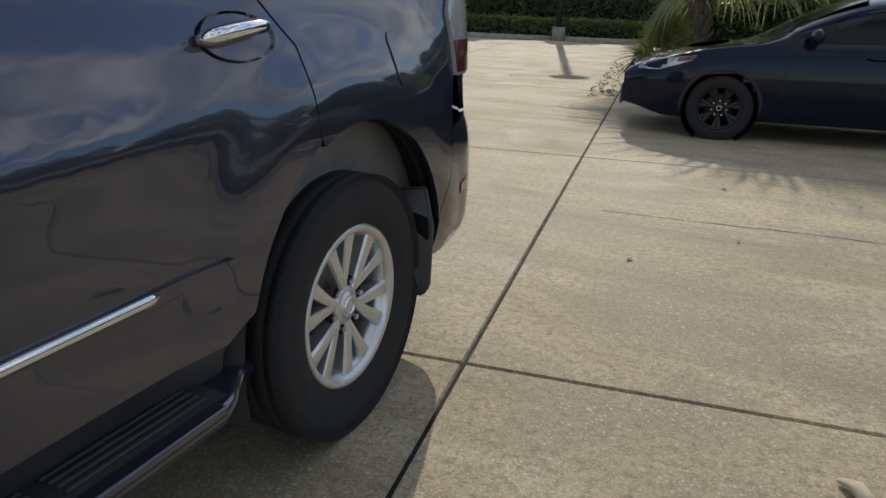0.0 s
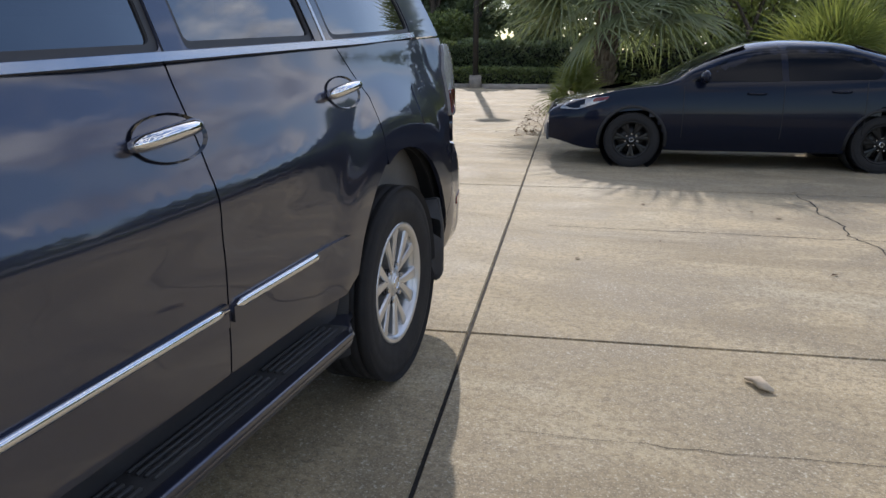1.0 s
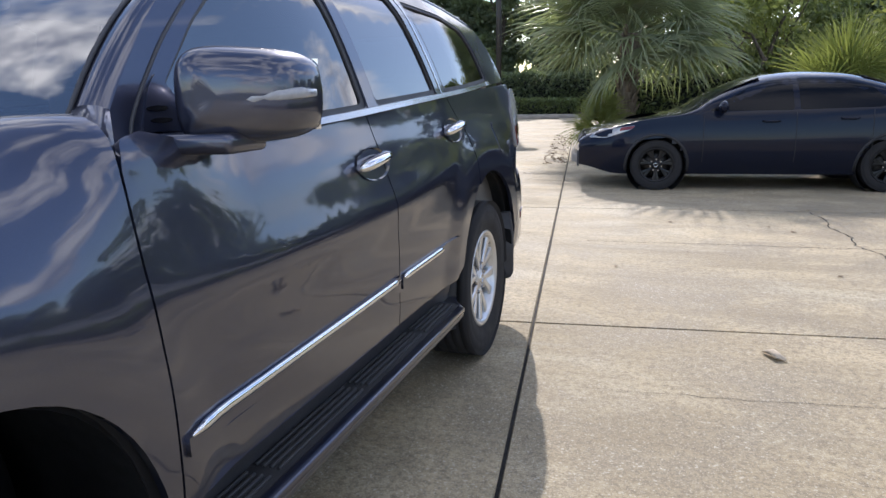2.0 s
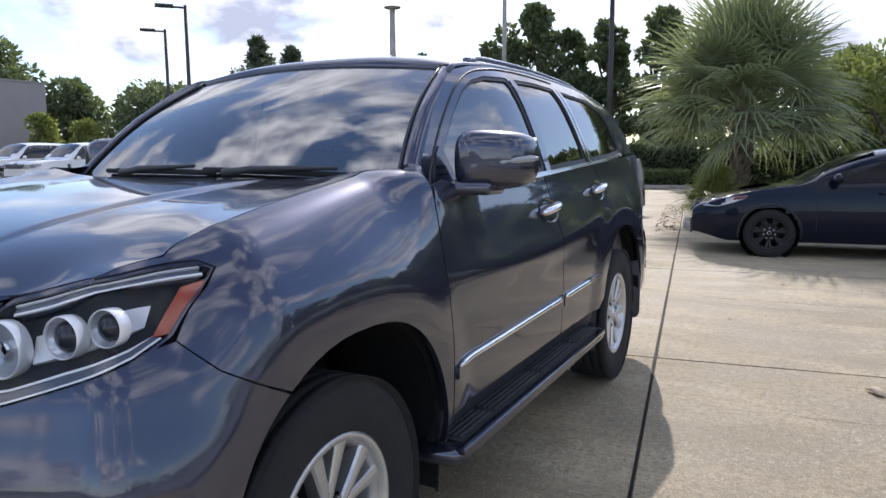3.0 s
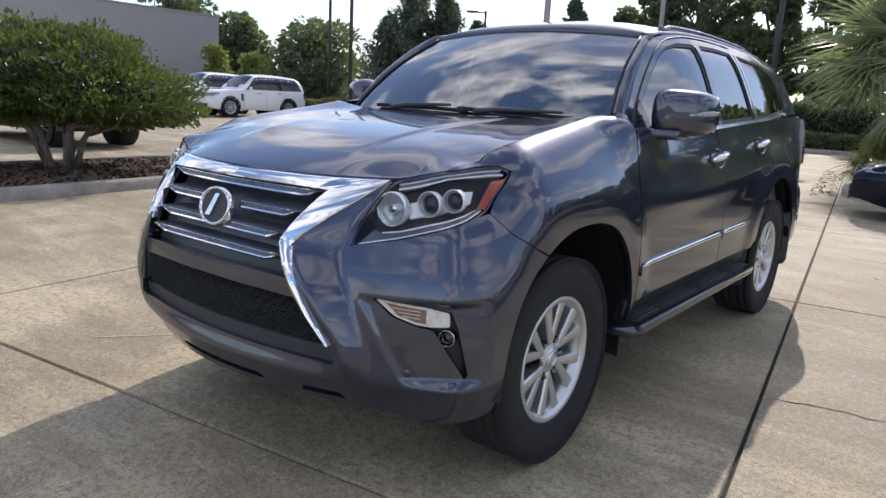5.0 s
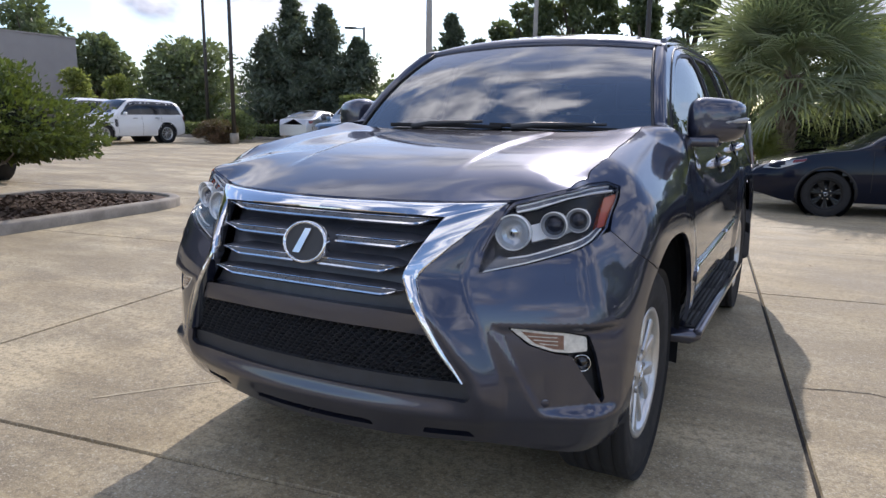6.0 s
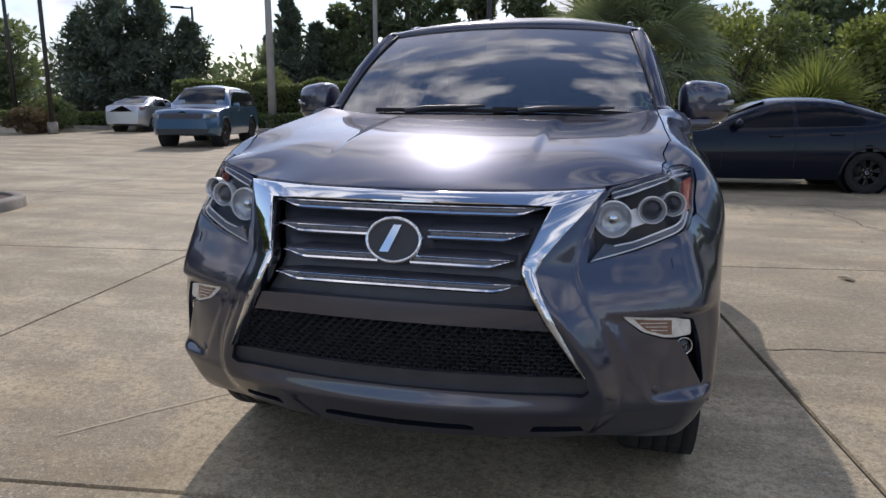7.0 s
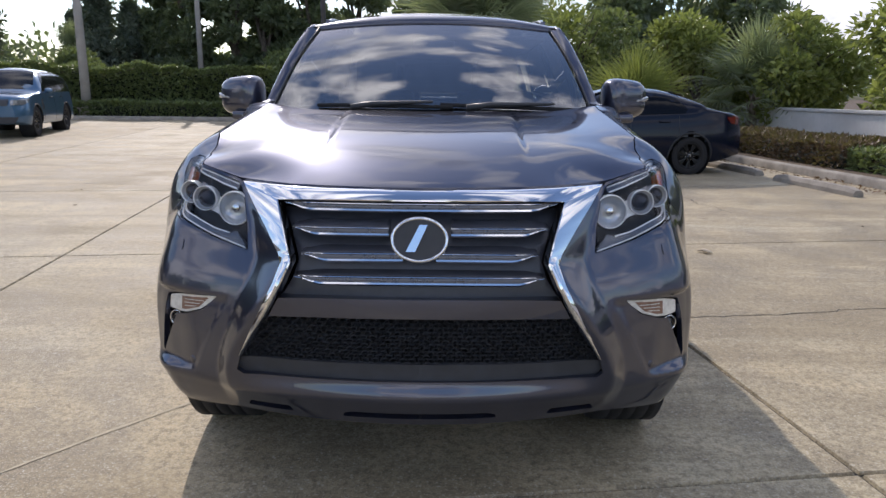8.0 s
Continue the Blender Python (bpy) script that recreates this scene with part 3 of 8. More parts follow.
FEND_Z = [(0.2, 0.2), (0.6, 0.6), (0.92, 0.92), (1.0, 0.996), (1.05, 1.039), (1.1, 1.080), (1.15, 1.117), (1.2, 1.146), (1.25, 1.165), (1.3, 1.177), (1.4, 1.192)]
REAR_IN = [(0.30, 0.12), (0.4, 0.02), (0.5, 0.0), (0.72, 0.0), (0.80, 0.012), (0.86, 0.03), (1.0, 0.034), (1.2, 0.045), (1.3, 0.07), (1.4, 0.11)]


# the spindle by height: half width, how far it stands out, its share on the centre line, and the width of its outer flank
SPINDLE_X = [(0.40, 0.565), (0.48, 0.560), (0.556, 0.538), (0.69, 0.462), (0.80, 0.388), (0.863, 0.366), (0.94, 0.395), (1.014, 0.445), (1.06, 0.48)]
SPINDLE_OUT = [(0.34, 0.0), (0.42, 0.022), (0.50, 0.044), (0.556, 0.05), (0.65, 0.06), (0.75, 0.076), (0.863, 0.084), (0.93, 0.072), (0.99, 0.060), (1.03, 0.046), (1.08, 0.020), (1.13, 0.0)]
SPINDLE_MID = [(0.45, 0.05), (0.56, 0.15), (0.70, 0.38), (0.80, 0.45), (1.0, 0.5)]
SPINDLE_FALL = [(0.42, 0.06), (0.60, 0.075), (0.75, 0.105), (0.87, 0.14), (0.95, 0.155), (1.0, 0.17), (1.08, 0.17)]


def fold(t):
    """From 1 to 0 along a flat flank with short rounded ends."""
    r = 0.12
    if t <= -r:
        return 1.0
    if t < r:
        return 1.0 - (t + r) ** 2 / (4 * r)
    if t < 1 - r:
        return 1.0 - t
    return (1 + r - t) ** 2 / (4 * r) if t < 1 + r else 0.0


def arch_bulge(y, z):
    best = 0.0
    for c in (AXLE_F, AXLE_R):
        r = math.hypot((y - c - (0.035 if c < 0 else 0.01)) / (0.46 if c < 0 else 0.495), (z - HUB_Z) / (0.52 if c < 0 else 0.535))
        if 0.8 < r < 1.55 and z > 0.3:
            best = max(best, 0.016 * smooth01((1.5 - r) / 0.35))
    return best


def ring(u, v):
    """A point of the body's skin: u along the outline from the nose, v about its height."""
    s, a = (1 if u >= 0 else -1), abs(u)
    x, y = float(np.interp(a, ARC_NP, LX)), float(np.interp(a, ARC_NP, LY))
    th = float(np.interp(a, TH_U, TH_S))
    inx, iny = -math.sin(th), math.cos(th)
    wf = smooth01((-1.62 - y) / 0.34)
    we = smooth01((-0.84 - y) / 0.26) * (1 - wf)
    wr = smooth01((y - 1.85) / 0.4)
    wd = max(0.0, 1 - wf - we - wr)
    wp = wd * smooth01((-0.50 - y) / 0.25)
    wd -= wp
    d = wf * lerp_table(FRONT_IN, v) + we * lerp_table(FEND_IN, v) + wr * lerp_table(REAR_IN, v) + wd * lerp_table(DOOR_IN, v) + wp * lerp_table(POST_IN, v)
    z = v + (we + wf) * (lerp_table(FEND_Z, v) - v) + wp * (lerp_table(POST_Z, v) - v) + we * 0.135 * max(-0.09, min(0.80, y + 1.63)) * smooth01((v - 0.95) / 0.33)
    d -= arch_bulge(y, v) * (1 - wf * 0.5)
    # the spindle round the grille stands forward and falls away steeply towards the lamps
    if wf > 0 and 0.34 < v < 1.13:
        xs = lerp_table(SPINDLE_X, v)
        q = lerp_table(SPINDLE_MID, v)
        k = q + (1 - q) * (x / xs) ** 2 if x < xs else fold((x - xs - 0.012) / lerp_table(SPINDLE_FALL, v))
        d -= wf * k * lerp_table(SPINDLE_OUT, v)
    # the lip under the lower opening stands forward
    d += 0.020 * wf * smooth01((v - 0.425) / 0.07) * (1 - smooth01((v - 0.52) / 0.12)) * (1 - smooth01((x - 0.46) / 0.12))
    # full corner over the head lamp
    d -= 0.045 * wf * math.exp(-((a - CORNER_U - 0.04) / 0.14) ** 2) * smooth01((v - 1.03) / 0.09)
    # sunk field round the fog lamp: a slanting crease in front, a ledge below
    edge = 0.575 + (0.72 - v) * 0.53
    d += wf * (0.007 + 0.021 * math.exp(-((a - CORNER_U) / 0.10) ** 2)) * smooth01((x - edge) / 0.03) * smooth01((0.716 - v) / 0.028) * smooth01((v - 0.437) / 0.035) * (1 - smooth01((y + 1.945) / 0.085))
    # crease that rises through the rear door to the tail lamp
    k = 0.93 + 0.10 * smooth01((y + 0.2) / 1.9)
    d -= 0.011 * math.exp(-((v - k) / 0.058) ** 2) * smooth01((y + 1.1) / 0.75) * (1 - wr) * (1 - 0.75 * smooth01((y - 0.55) / 0.5))
    return Vector((s * (x + inx * d), y + iny * d, z))


CORNER_U = u_of_x(0.85)


def ring_n(u, v):
    e = 0.006
    return (ring(u + e, v) - ring(u - e, v)).cross(ring(u, v + e) - ring(u, v - e)).normalized()


def F(x, z):
    return (u_of_x(x), z)


def S(y, z):
    return (u_of_y(y), z)


def T(x, z):
    """Chart place of a point of the front given by its true x and height."""
    a, v = x, z
    for _ in range(14):
        p = ring(u_of_x(a), v)
        a, v = min(0.855, max(0.0, a + (x - p.x) * 0.9)), v + (z - p.z) * 0.9
    return (u_of_x(a), v)


def arch_point(c, a, grow=0.0):
    """Edge of a wheel opening at an angle from the back: a squared round, its front one set back a little."""
    q, r = math.cos(radians(a)), math.sin(radians(a))
    if c < 0:
        return c + 0.035 + (0.455 + grow) * math.copysign(abs(q) ** (0.78 if q > 0 else 0.9), q), HUB_Z + (0.515 + grow) * math.copysign(abs(r) ** 0.9, r)
    return c + (0.482 + grow) * q * (1.06 if q > 0 else 1.0), HUB_Z + (0.535 + grow) * r


def arch(c, a0, a1, n=16, grow=0.0):
    return [S(*arch_point(c, a0 + (a1 - a0) * k / n, grow)) for k in range(n + 1)]


def belt(y):
    return 1.220 + 0.052 * y


def gh_x(y, z):
    return 0.872 - 0.40 * (z - 1.25) - 0.075 * smooth01((0.15 - y) / 0.95) - 0.07 * smooth01((y - 1.2) / 1.1) + 0.014 * math.sin(math.pi * max(0, min(1, (z - 1.25) / 0.45))) - 1.8 * max(0.0, z - 1.56) ** 2


def house(y, z):
    return Vector((gh_x(y, z), y, z))


def top_z(y):
    return lerp_table([(-0.8, 1.30), (-0.36, 1.632), (-0.1, 1.682), (0.25, 1.708), (0.7, 1.722), (1.4, 1.705), (2.0, 1.655), (2.3, 1.60)], y)


def roof(x, y):
    w = gh_x(y, top_z(y))
    t = min(1.0, abs(x) / w)
    return Vector((x, y, top_z(y) + (0.076 - 0.022 * smooth01((0.1 - y) / 0.45)) * (1 - t ** 2.6)))


def hood_top(x, y):
    zc = lerp_table([(-2.16, 1.016), (-2.10, 1.047), (-2.05, 1.069), (-1.98, 1.096), (-1.9, 1.122), (-1.8, 1.148), (-1.7, 1.169), (-1.55, 1.194), (-1.4, 1.213), (-1.2, 1.232), (-1.0, 1.246), (-0.8, 1.256)], y)
    a = abs(x)
    z = zc - 0.006 * (a / 0.7) ** 4 - 0.012 * smooth01((-1.7 - y) / 0.3) * (a / 0.6) ** 2
    return z - 0.009 * smooth01((a - 0.325 - 0.03 * (y + 1.5)) / 0.035) * smooth01((-0.95 - y) / 0.2) * smooth01((y + 1.98) / 0.35) * smooth01((0.80 - a) / 0.2)


# the bonnet's rim: along the grille and lamp, then back along the wing
def TS(y, z):
    """Chart place of a point of the front corner or side given by its true y and height."""
    u, v = u_of_y(y), z
    for _ in range(30):
        p = ring(u, v)
        u, v = u + (y - p.y) * 0.6, v + (z - p.z) * 0.8
    return (u, v)


# the line where bonnet and wing meet the head lamp's upper edge
LAMP_TOP = [T(x, z) for x, z in ((0.585, 1.046), (0.64, 1.060), (0.69, 1.074), (0.720, 1.083))] + [TS(y, z) for y, z in ((-1.83, 1.091), (-1.77, 1.097), (-1.722, 1.101))]


def W(x, y):
    """Chart place of a point of the wing's top given by its true x and y."""
    u, v = u_of_y(y), 1.28
    for _ in range(40):
        p = ring(u, v)
        u, v = u + (y - p.y) * 0.6, max(1.0, min(1.39, v + (p.x - x) * 0.7))
    return (u, v)


WING_RIM = [T(0.722, 1.088)] + [W(x, y) for x, y in ((0.727, -1.852), (0.741, -1.76), (0.749, -1.63), (0.750, -1.455), (0.744, -1.24), (0.737, -1.08), (0.733, -0.985))]
HOOD_RIM = [ring(*T(x, z)) for x, z in ((0, 1.0445), (0.08, 1.0445), (0.16, 1.045), (0.24, 1.0455), (0.32, 1.0465), (0.40, 1.048), (0.48, 1.050), (0.54, 1.0515), (0.585, 1.053), (0.64, 1.0665), (0.69, 1.0805))]
for _a, _b in zip(WING_RIM, WING_RIM[1:]):
    HOOD_RIM += [ring(_a[0] + (_b[0] - _a[0]) * k / 5, _a[1] + (_b[1] - _a[1]) * k / 5) for k in range(5)]
HOOD_RIM.append(ring(*WING_RIM[-1]))


_rim = [a.lerp(b, k / 6) for a, b in zip(HOOD_RIM, HOOD_RIM[1:]) for k in range(6)] + [HOOD_RIM[-1]]
RIM_X, RIM_Y = np.array([q.x for q in _rim]), np.array([q.y for q in _rim])
RIM_DROP = np.array([q.z - hood_top(q.x, q.y) for q in _rim])


def hood(x, y):
    """The bonnet: its crowned top, drawn down smoothly to meet its rim."""
    r2 = (RIM_X - abs(x)) ** 2 + (RIM_Y - y) ** 2
    w = 1.0 / (r2 + 2e-4) ** 1.5
    drop = float((w * RIM_DROP).sum() / w.sum())
    near = float(r2.min()) ** 0.5
    reach = 0.14 + 0.9 * abs(drop)
    return Vector((x, y, hood_top(x, y) + drop * math.exp(-(max(0.0, near - 0.006) / reach) ** 1.5)))


def glass_front(x, s):
    """The windscreen: x across, s from 0 at the cowl to 1 at the roof."""
    w = 0.748 - 0.140 * s
    t = x / w
    y = -0.985 + 0.63 * s - 0.045 * math.sin(math.pi * s) + (0.115 - 0.06 * s) * t * t
    z = 1.230 + 0.432 * s + 0.020 * math.sin(math.pi * s) - 0.012 * t * t + 0.020 * s * (1 - t * t)
    return Vector((x, y, z))


def both(build):
    for m in (False, True):
        build(m)


def half_to_full(half):
    """Outline given for u >= 0, from the centre line back to it, doubled about it."""
    return half + [(-u, v) for u, v in reversed(half) if abs(u) > 1e-6]


def make_wheel(parent, m, rim_mat="alloy", r=TYRE_R, rim_r=0.232, width=0.26, spokes=6, detail=True):
    """A wheel whose outer face looks along its own +x; the wheel is a part with its pieces under it."""
    h = width / 2
    bm = bmesh.new()
    prof = [(rim_r - 0.012, -h * 0.78), (rim_r + 0.01, -h * 0.86), (r * 0.82, -h), (r * 0.93, -h * 0.97), (r * 0.985, -h * 0.82)]
    for k in range(5):
        a = -h * 0.72 + k * h * 0.36
        prof += [(r, a), (r, a + h * 0.30), (r - 0.005, a + h * 0.31), (r - 0.005, a + h * 0.35)]
    prof = prof[:-2]
    prof += [(r * 0.985, h * 0.82), (r * 0.93, h * 0.97), (r * 0.86, h * 1.0), (r * 0.835, h * 0.985), (r * 0.82, h), (r * 0.72, h * 0.955), (rim_r + 0.008, h * 0.86), (rim_r - 0.012, h * 0.78)]
    lathe(bm, prof, segs=64, m=m)
    tyre = part("tyre", bm, "rubber", parent, "black rubber tyre")
    bm = bmesh.new()
    lathe(bm, [(rim_r - 0.02, -h * 0.8), (rim_r - 0.035, -h * 0.3), (rim_r - 0.03, h * 0.5), (rim_r - 0.022, h * 0.70), (rim_r + 0.004, h * 0.80), (rim_r + 0.010, h * 0.87), (rim_r + 0.002, h * 0.90), (rim_r - 0.012, h * 0.86), (rim_r - 0.020, h * 0.72)], segs=64, m=m)
    rim = part("rim", bm, rim_mat, tyre, "silver alloy rim" if rim_mat == "alloy" else "dark rim")
    if not detail:
        bm = bmesh.new()
        lathe(bm, [(0.0, h * 0.62), (0.06, h * 0.66), (0.09, h * 0.55), (rim_r - 0.01, h * 0.66)], segs=40, m=m)
        part("wheel_disc", bm, "brake", tyre)
    bm = bmesh.new()
    lathe(bm, [(0.06, -0.01), (0.165, -0.01), (0.168, 0.0), (0.165, 0.012), (0.06, 0.014)], segs=40, m=m)
    part("brake_disc", bm, "brake", tyre)
    bm = bmesh.new()
    lathe(bm, [(rim_r - 0.03, -h * 0.55), (0.0, -h * 0.5)], segs=40, m=m)
    part("brake_shield", bm, "shell", tyre)
    # twin blades that open towards the rim
    me = None
    for k in range(spokes):
        turn = m @ Matrix.Rotation(2 * math.pi * k / spokes, 4, "X")
        if me is None:
            bm = bmesh.new()
            for sgn in (-1, 1):
                rows = []
                for q in range(9):
                    t = q / 8
                    rad = 0.048 + (rim_r - 0.022 - 0.048) * t
                    off = sgn * (0.0290 + 0.0310 * t)
                    half = 0.0135 + 0.0085 * t + 0.004 * t ** 3
                    out = h * (0.70 + 0.08 * t)
                    dep = 0.058 - 0.014 * t
                    # flat face with narrow bevels and deep flanks
                    sec = ((out - dep, half * 0.8), (out - 0.006, half), (out - 0.001, half * 0.86), (out, half * 0.1), (out - 0.002, -half * 0.72), (out - 0.009, -half), (out - dep, -half * 0.8))
                    rows.append([bm.verts.new((o, off + sgn * w_, rad)) for o, w_ in sec])
                for a, b in zip(rows, rows[1:]):
                    for c in range(7):
                        bm.faces.new((a[c], a[(c + 1) % 7], b[(c + 1) % 7], b[c]))
                bm.faces.new(rows[0][::-1]); bm.faces.new(rows[-1])
            bmesh.ops.recalc_face_normals(bm, faces=bm.faces)
            first = part("spoke", bm, rim_mat, tyre, smooth=False)
            me = first.data
            first.matrix_local = turn
        else:
            ob = new("spoke", me)
            ob.parent = tyre
            ob.matrix_local = turn
    bm = bmesh.new()
    lathe(bm, [(0.060, h * 0.40), (0.058, h * 0.66), (0.050, h * 0.705), (0.036, h * 0.705), (0.035, h * 0.74), (0.032, h * 0.755), (0.0, h * 0.76)], segs=40, m=m)
    part("hub_cap", bm, rim_mat, tyre, "round centre cap")
    if detail:
        bm = bmesh.new()
        lathe(bm, [(0.027, h * 0.755), (0.0255, h * 0.785), (0.022, h * 0.785), (0.021, h * 0.76)], segs=32, m=m)
        part("cap_mark", bm, "chrome", tyre, "plain chrome oval on the cap")
        me = None
        for k in range(spokes):
            turn = m @ Matrix.Rotation(2 * math.pi * k / spokes, 4, "X") @ Matrix.Translation((h * 0.60, 0, 0.072))
            if me is None:
                bm = bmesh.new()
                cyl(bm, 0.0110, 0.0095, 0.035, Matrix.Rotation(radians(90), 4, "Y"), 6)
                lathe(bm, [(0.0125, -0.012), (0.015, 0.0), (0.015, 0.006)], segs=16)
                ob = part("lug_nut", bm, "satin", tyre, smooth=False)
                me = ob.data
            else:
                ob = new("lug_nut", me)
                ob.parent = tyre
            ob.matrix_local = turn
    return tyre


def build_suv():
    car = thing("suv", "graphite grey metallic SUV with chrome spindle grille, parked on concrete", "car")
    # -- dark inner body that shows in the panel gaps, open at the wheels
    inner = [F(0.60, 0.40), F(0.8, 0.40), S(-1.86, 0.40)] + arch(AXLE_F, 176, 4) + [S(-0.885, 0.42), S(0.885, 0.42)] + arch(AXLE_R, 176, 4) + [S(1.92, 0.42), (u_of_y(2.2), 0.42), (ARC[-1] - 0.01, 0.42), (ARC[-1] - 0.01, 1.28), (u_of_y(2.2), 1.29), S(1.6, 1.27), S(-0.70, 1.16), S(-0.80, 1.26), S(-1.6, 1.27), F(0.78, 1.06), F(0.6, 1.02)]
    for m in (False, True):
        panel("inner_body", ring, inner, "shell", car, proud=-0.05, depth=0.0, step=0.07, mirror=m)
    # -- bumper
    spindle = [T(x, z) for x, z in ((0.0, 1.028), (0.25, 1.028), (0.43, 1.024), (0.41, 0.965), (0.386, 0.905), (0.379, 0.860), (0.404, 0.79), (0.458, 0.685), (0.537, 0.555), (0.553, 0.502), (0.535, 0.487), (0.25, 0.486), (0.0, 0.486))]
    slots = [rounded([T(x0, 0.382), T(x1, 0.382), T(x1 + 0.012, 0.358), T(x0 - 0.012, 0.358)], 0.008) for x0, x1 in ((0.40, 0.53),)]
    slot_mid = half_to_full([T(0.0, 0.381), T(0.205, 0.381), T(0.228, 0.375), T(0.232, 0.360), T(0.0, 0.359)])
    fog_hole = rounded([F(0.632, 0.707), F(0.80, 0.692), F(0.857, 0.680), S(-1.985, 0.625), S(-1.952, 0.482), S(-1.962, 0.468), F(0.81, 0.622), F(0.765, 0.630), F(0.69, 0.656)], 0.010)
    lamp = [T(0.528, 0.851), T(0.535, 0.92), T(0.553, 0.985), T(0.573, 1.032)] + LAMP_TOP + [S(-1.742, 1.118), S(-1.776, 1.08), S(-1.825, 1.03), S(-1.869, 0.98), S(-1.91, 0.96), S(-1.945, 0.945), F(0.808, 0.912), F(0.696, 0.880)]
    lamp = rounded(lamp, 0.008, 3)
    half = [F(0.0, 0.335), F(0.45, 0.335), F(0.60, 0.335), F(0.70, 0.322), F(0.79, 0.309), S(-1.95, 0.300), S(-1.87, 0.304), S(-1.825, 0.325)] + arch(AXLE_F, 179, 124, 12) + [S(-1.698, 0.8555), S(-1.782, 0.9005), S(-1.8590, 0.9655), S(-1.905, 0.9570), S(-1.945, 0.9415), F(0.808, 0.9065), F(0.696, 0.8745), T(0.524, 0.8455), T(0.530, 0.92), T(0.548, 0.987), T(0.566, 1.036), T(0.570, 1.043), T(0.45, 1.042), T(0.3, 1.040), T(0.0, 1.0385)]
    panel("front_bumper", ring, half_to_full(half), "paint", car, holes=[half_to_full(spindle), fog_hole, [(-u, v) for u, v in fog_hole], slot_mid] + slots + [[(-u, v) for u, v in h] for h in slots], step=0.012, label="graphite painted front bumper")
    panel("chin_backing", ring, half_to_full([F(0.0, 0.392), F(0.60, 0.392), F(0.62, 0.345), F(0.0, 0.345)]), "trim", car, proud=-0.03, depth=0.0, step=0.05)
    # -- lower valance with its slots
    bm = bmesh.new()
    rows = []
    for k in range(33):
        u = -u_of_x(0.76) + 2 * u_of_x(0.76) * k / 32
        col = []
        for v, d in ((0.345, 0.006), (0.335, 0.008), (0.318, 0.03), (0.30, 0.08), (0.31, 0.30)):
            p = ring(u, max(v, 0.335)); n = ring_n(u, 0.46)
            col.append(bm.verts.new((p.x - n.x * d, p.y - n.y * d + (0.02 * (1 - (p.x / 0.76) ** 2) if v < 0.36 else 0), v + (0.032 * (abs(p.x) / 0.76) ** 4 if v < 0.36 else 0))))
        rows.append(col)
    for a, b in zip(rows, rows[1:]):
        for c in range(4):
            bm.faces.new((a[c], b[c], b[c + 1], a[c + 1]))
    bmesh.ops.recalc_face_normals(bm, faces=bm.faces)
    part("valance", bm, "trim", car, "dark chin under the bumper")
    # -- grille
    back = [T(x, z) for x, z in ((0.0, 1.035), (0.44, 1.026), (0.385, 0.862), (0.47, 0.69), (0.555, 0.53), (0.55, 0.475), (0.0, 0.47))]
    panel("grille_back", ring, half_to_full(back), "grille", car, proud=-0.060, depth=0.0, step=0.05)
    # four slats: a dark body, a grey face between two bright edges, drawn out to a point at the outer ends
    for z, xo, gap in ((0.991, 0.404, 0.0), (0.928, 0.372, 0.090), (0.860, 0.340, 0.048), (0.796, 0.358, 0.0)):
        for sg in ((-1, 1) if gap else (0,)):
            a, b = (gap, xo) if sg == 1 else ((-xo, -gap) if sg == -1 else (-xo, xo))
            n = 30
            pieces = []
            for prof in (((0.026, -0.075), (0.016, -0.022), (0.0125, -0.004), (-0.0125, -0.003), (-0.016, -0.022), (-0.022, -0.075)),
                         ((0.0095, -0.0035), (0.0085, 0.0005), (-0.0035, 0.0015), (-0.0045, -0.0025)),
                         ((-0.0020, -0.004), (-0.0030, 0.006), (-0.0080, 0.0080), (-0.0130, 0.004), (-0.0140, -0.006)),
                         ((0.0135, -0.006), (0.0130, 0.002), (0.0110, 0.003), (0.0095, -0.002))):
                bmx = bmesh.new()
                cols = []
                for k in range(n + 1):
                    x = a + (b - a) * k / n
                    base = ring(*[(1 if x >= 0 else -1) * c if i == 0 else c for i, c in enumerate(T(abs(x), z))])
                    e = (xo - abs(x)) / 0.075
                    lift = 0.0125 * (1 - smooth01(e)) if e < 1 else 0.0
                    sh = 0.12 + 0.88 * smooth01(e)
                    cols.append([bmx.verts.new((base.x, base.y - o + 0.016, z + lift + dz * sh)) for dz, o in prof])
                for c, d in zip(cols, cols[1:]):
                    for q in range(len(prof) - 1):
                        bmx.faces.new((c[q], d[q], d[q + 1], c[q + 1]))
                for c in (cols[0], cols[-1]):
                    bmx.faces.new(c)
                bmesh.ops.recalc_face_normals(bmx, faces=bmx.faces)
                pieces.append(bmx)
            slat = part("grille_slat", pieces[0], "grille", car, "dark grille slat with bright edges")
            part("slat_face", pieces[1], "gunmetal", slat, "gunmetal face of a slat")
            for bmx in pieces[2:]:
                for e in bmx.edges:
                    e.smooth = len(e.link_faces) < 2 or e.calc_face_angle(0) < radians(20)
                part("slat_edge", bmx, "chrome", slat, "bright chrome edge of a slat")
    # painted bar between the two openings
    bar = [T(x, z) for x, z in ((0.0, 0.747), (0.30, 0.746), (0.408, 0.742), (0.440, 0.684), (0.3, 0.687), (0.0, 0.688))]
    panel("grille_bar", ring, half_to_full(bar), "paint", car, proud=-0.012, depth=0.05, step=0.035, label="graphite painted cross bar")
    low = [T(x, z) for x, z in ((0.0, 0.530), (0.40, 0.530), (0.545, 0.534), (0.553, 0.50), (0.535, 0.484), (0.0, 0.483))]
    panel("lower_sill", ring, half_to_full(low), "trim", car, proud=-0.022, depth=0.04, step=0.04)
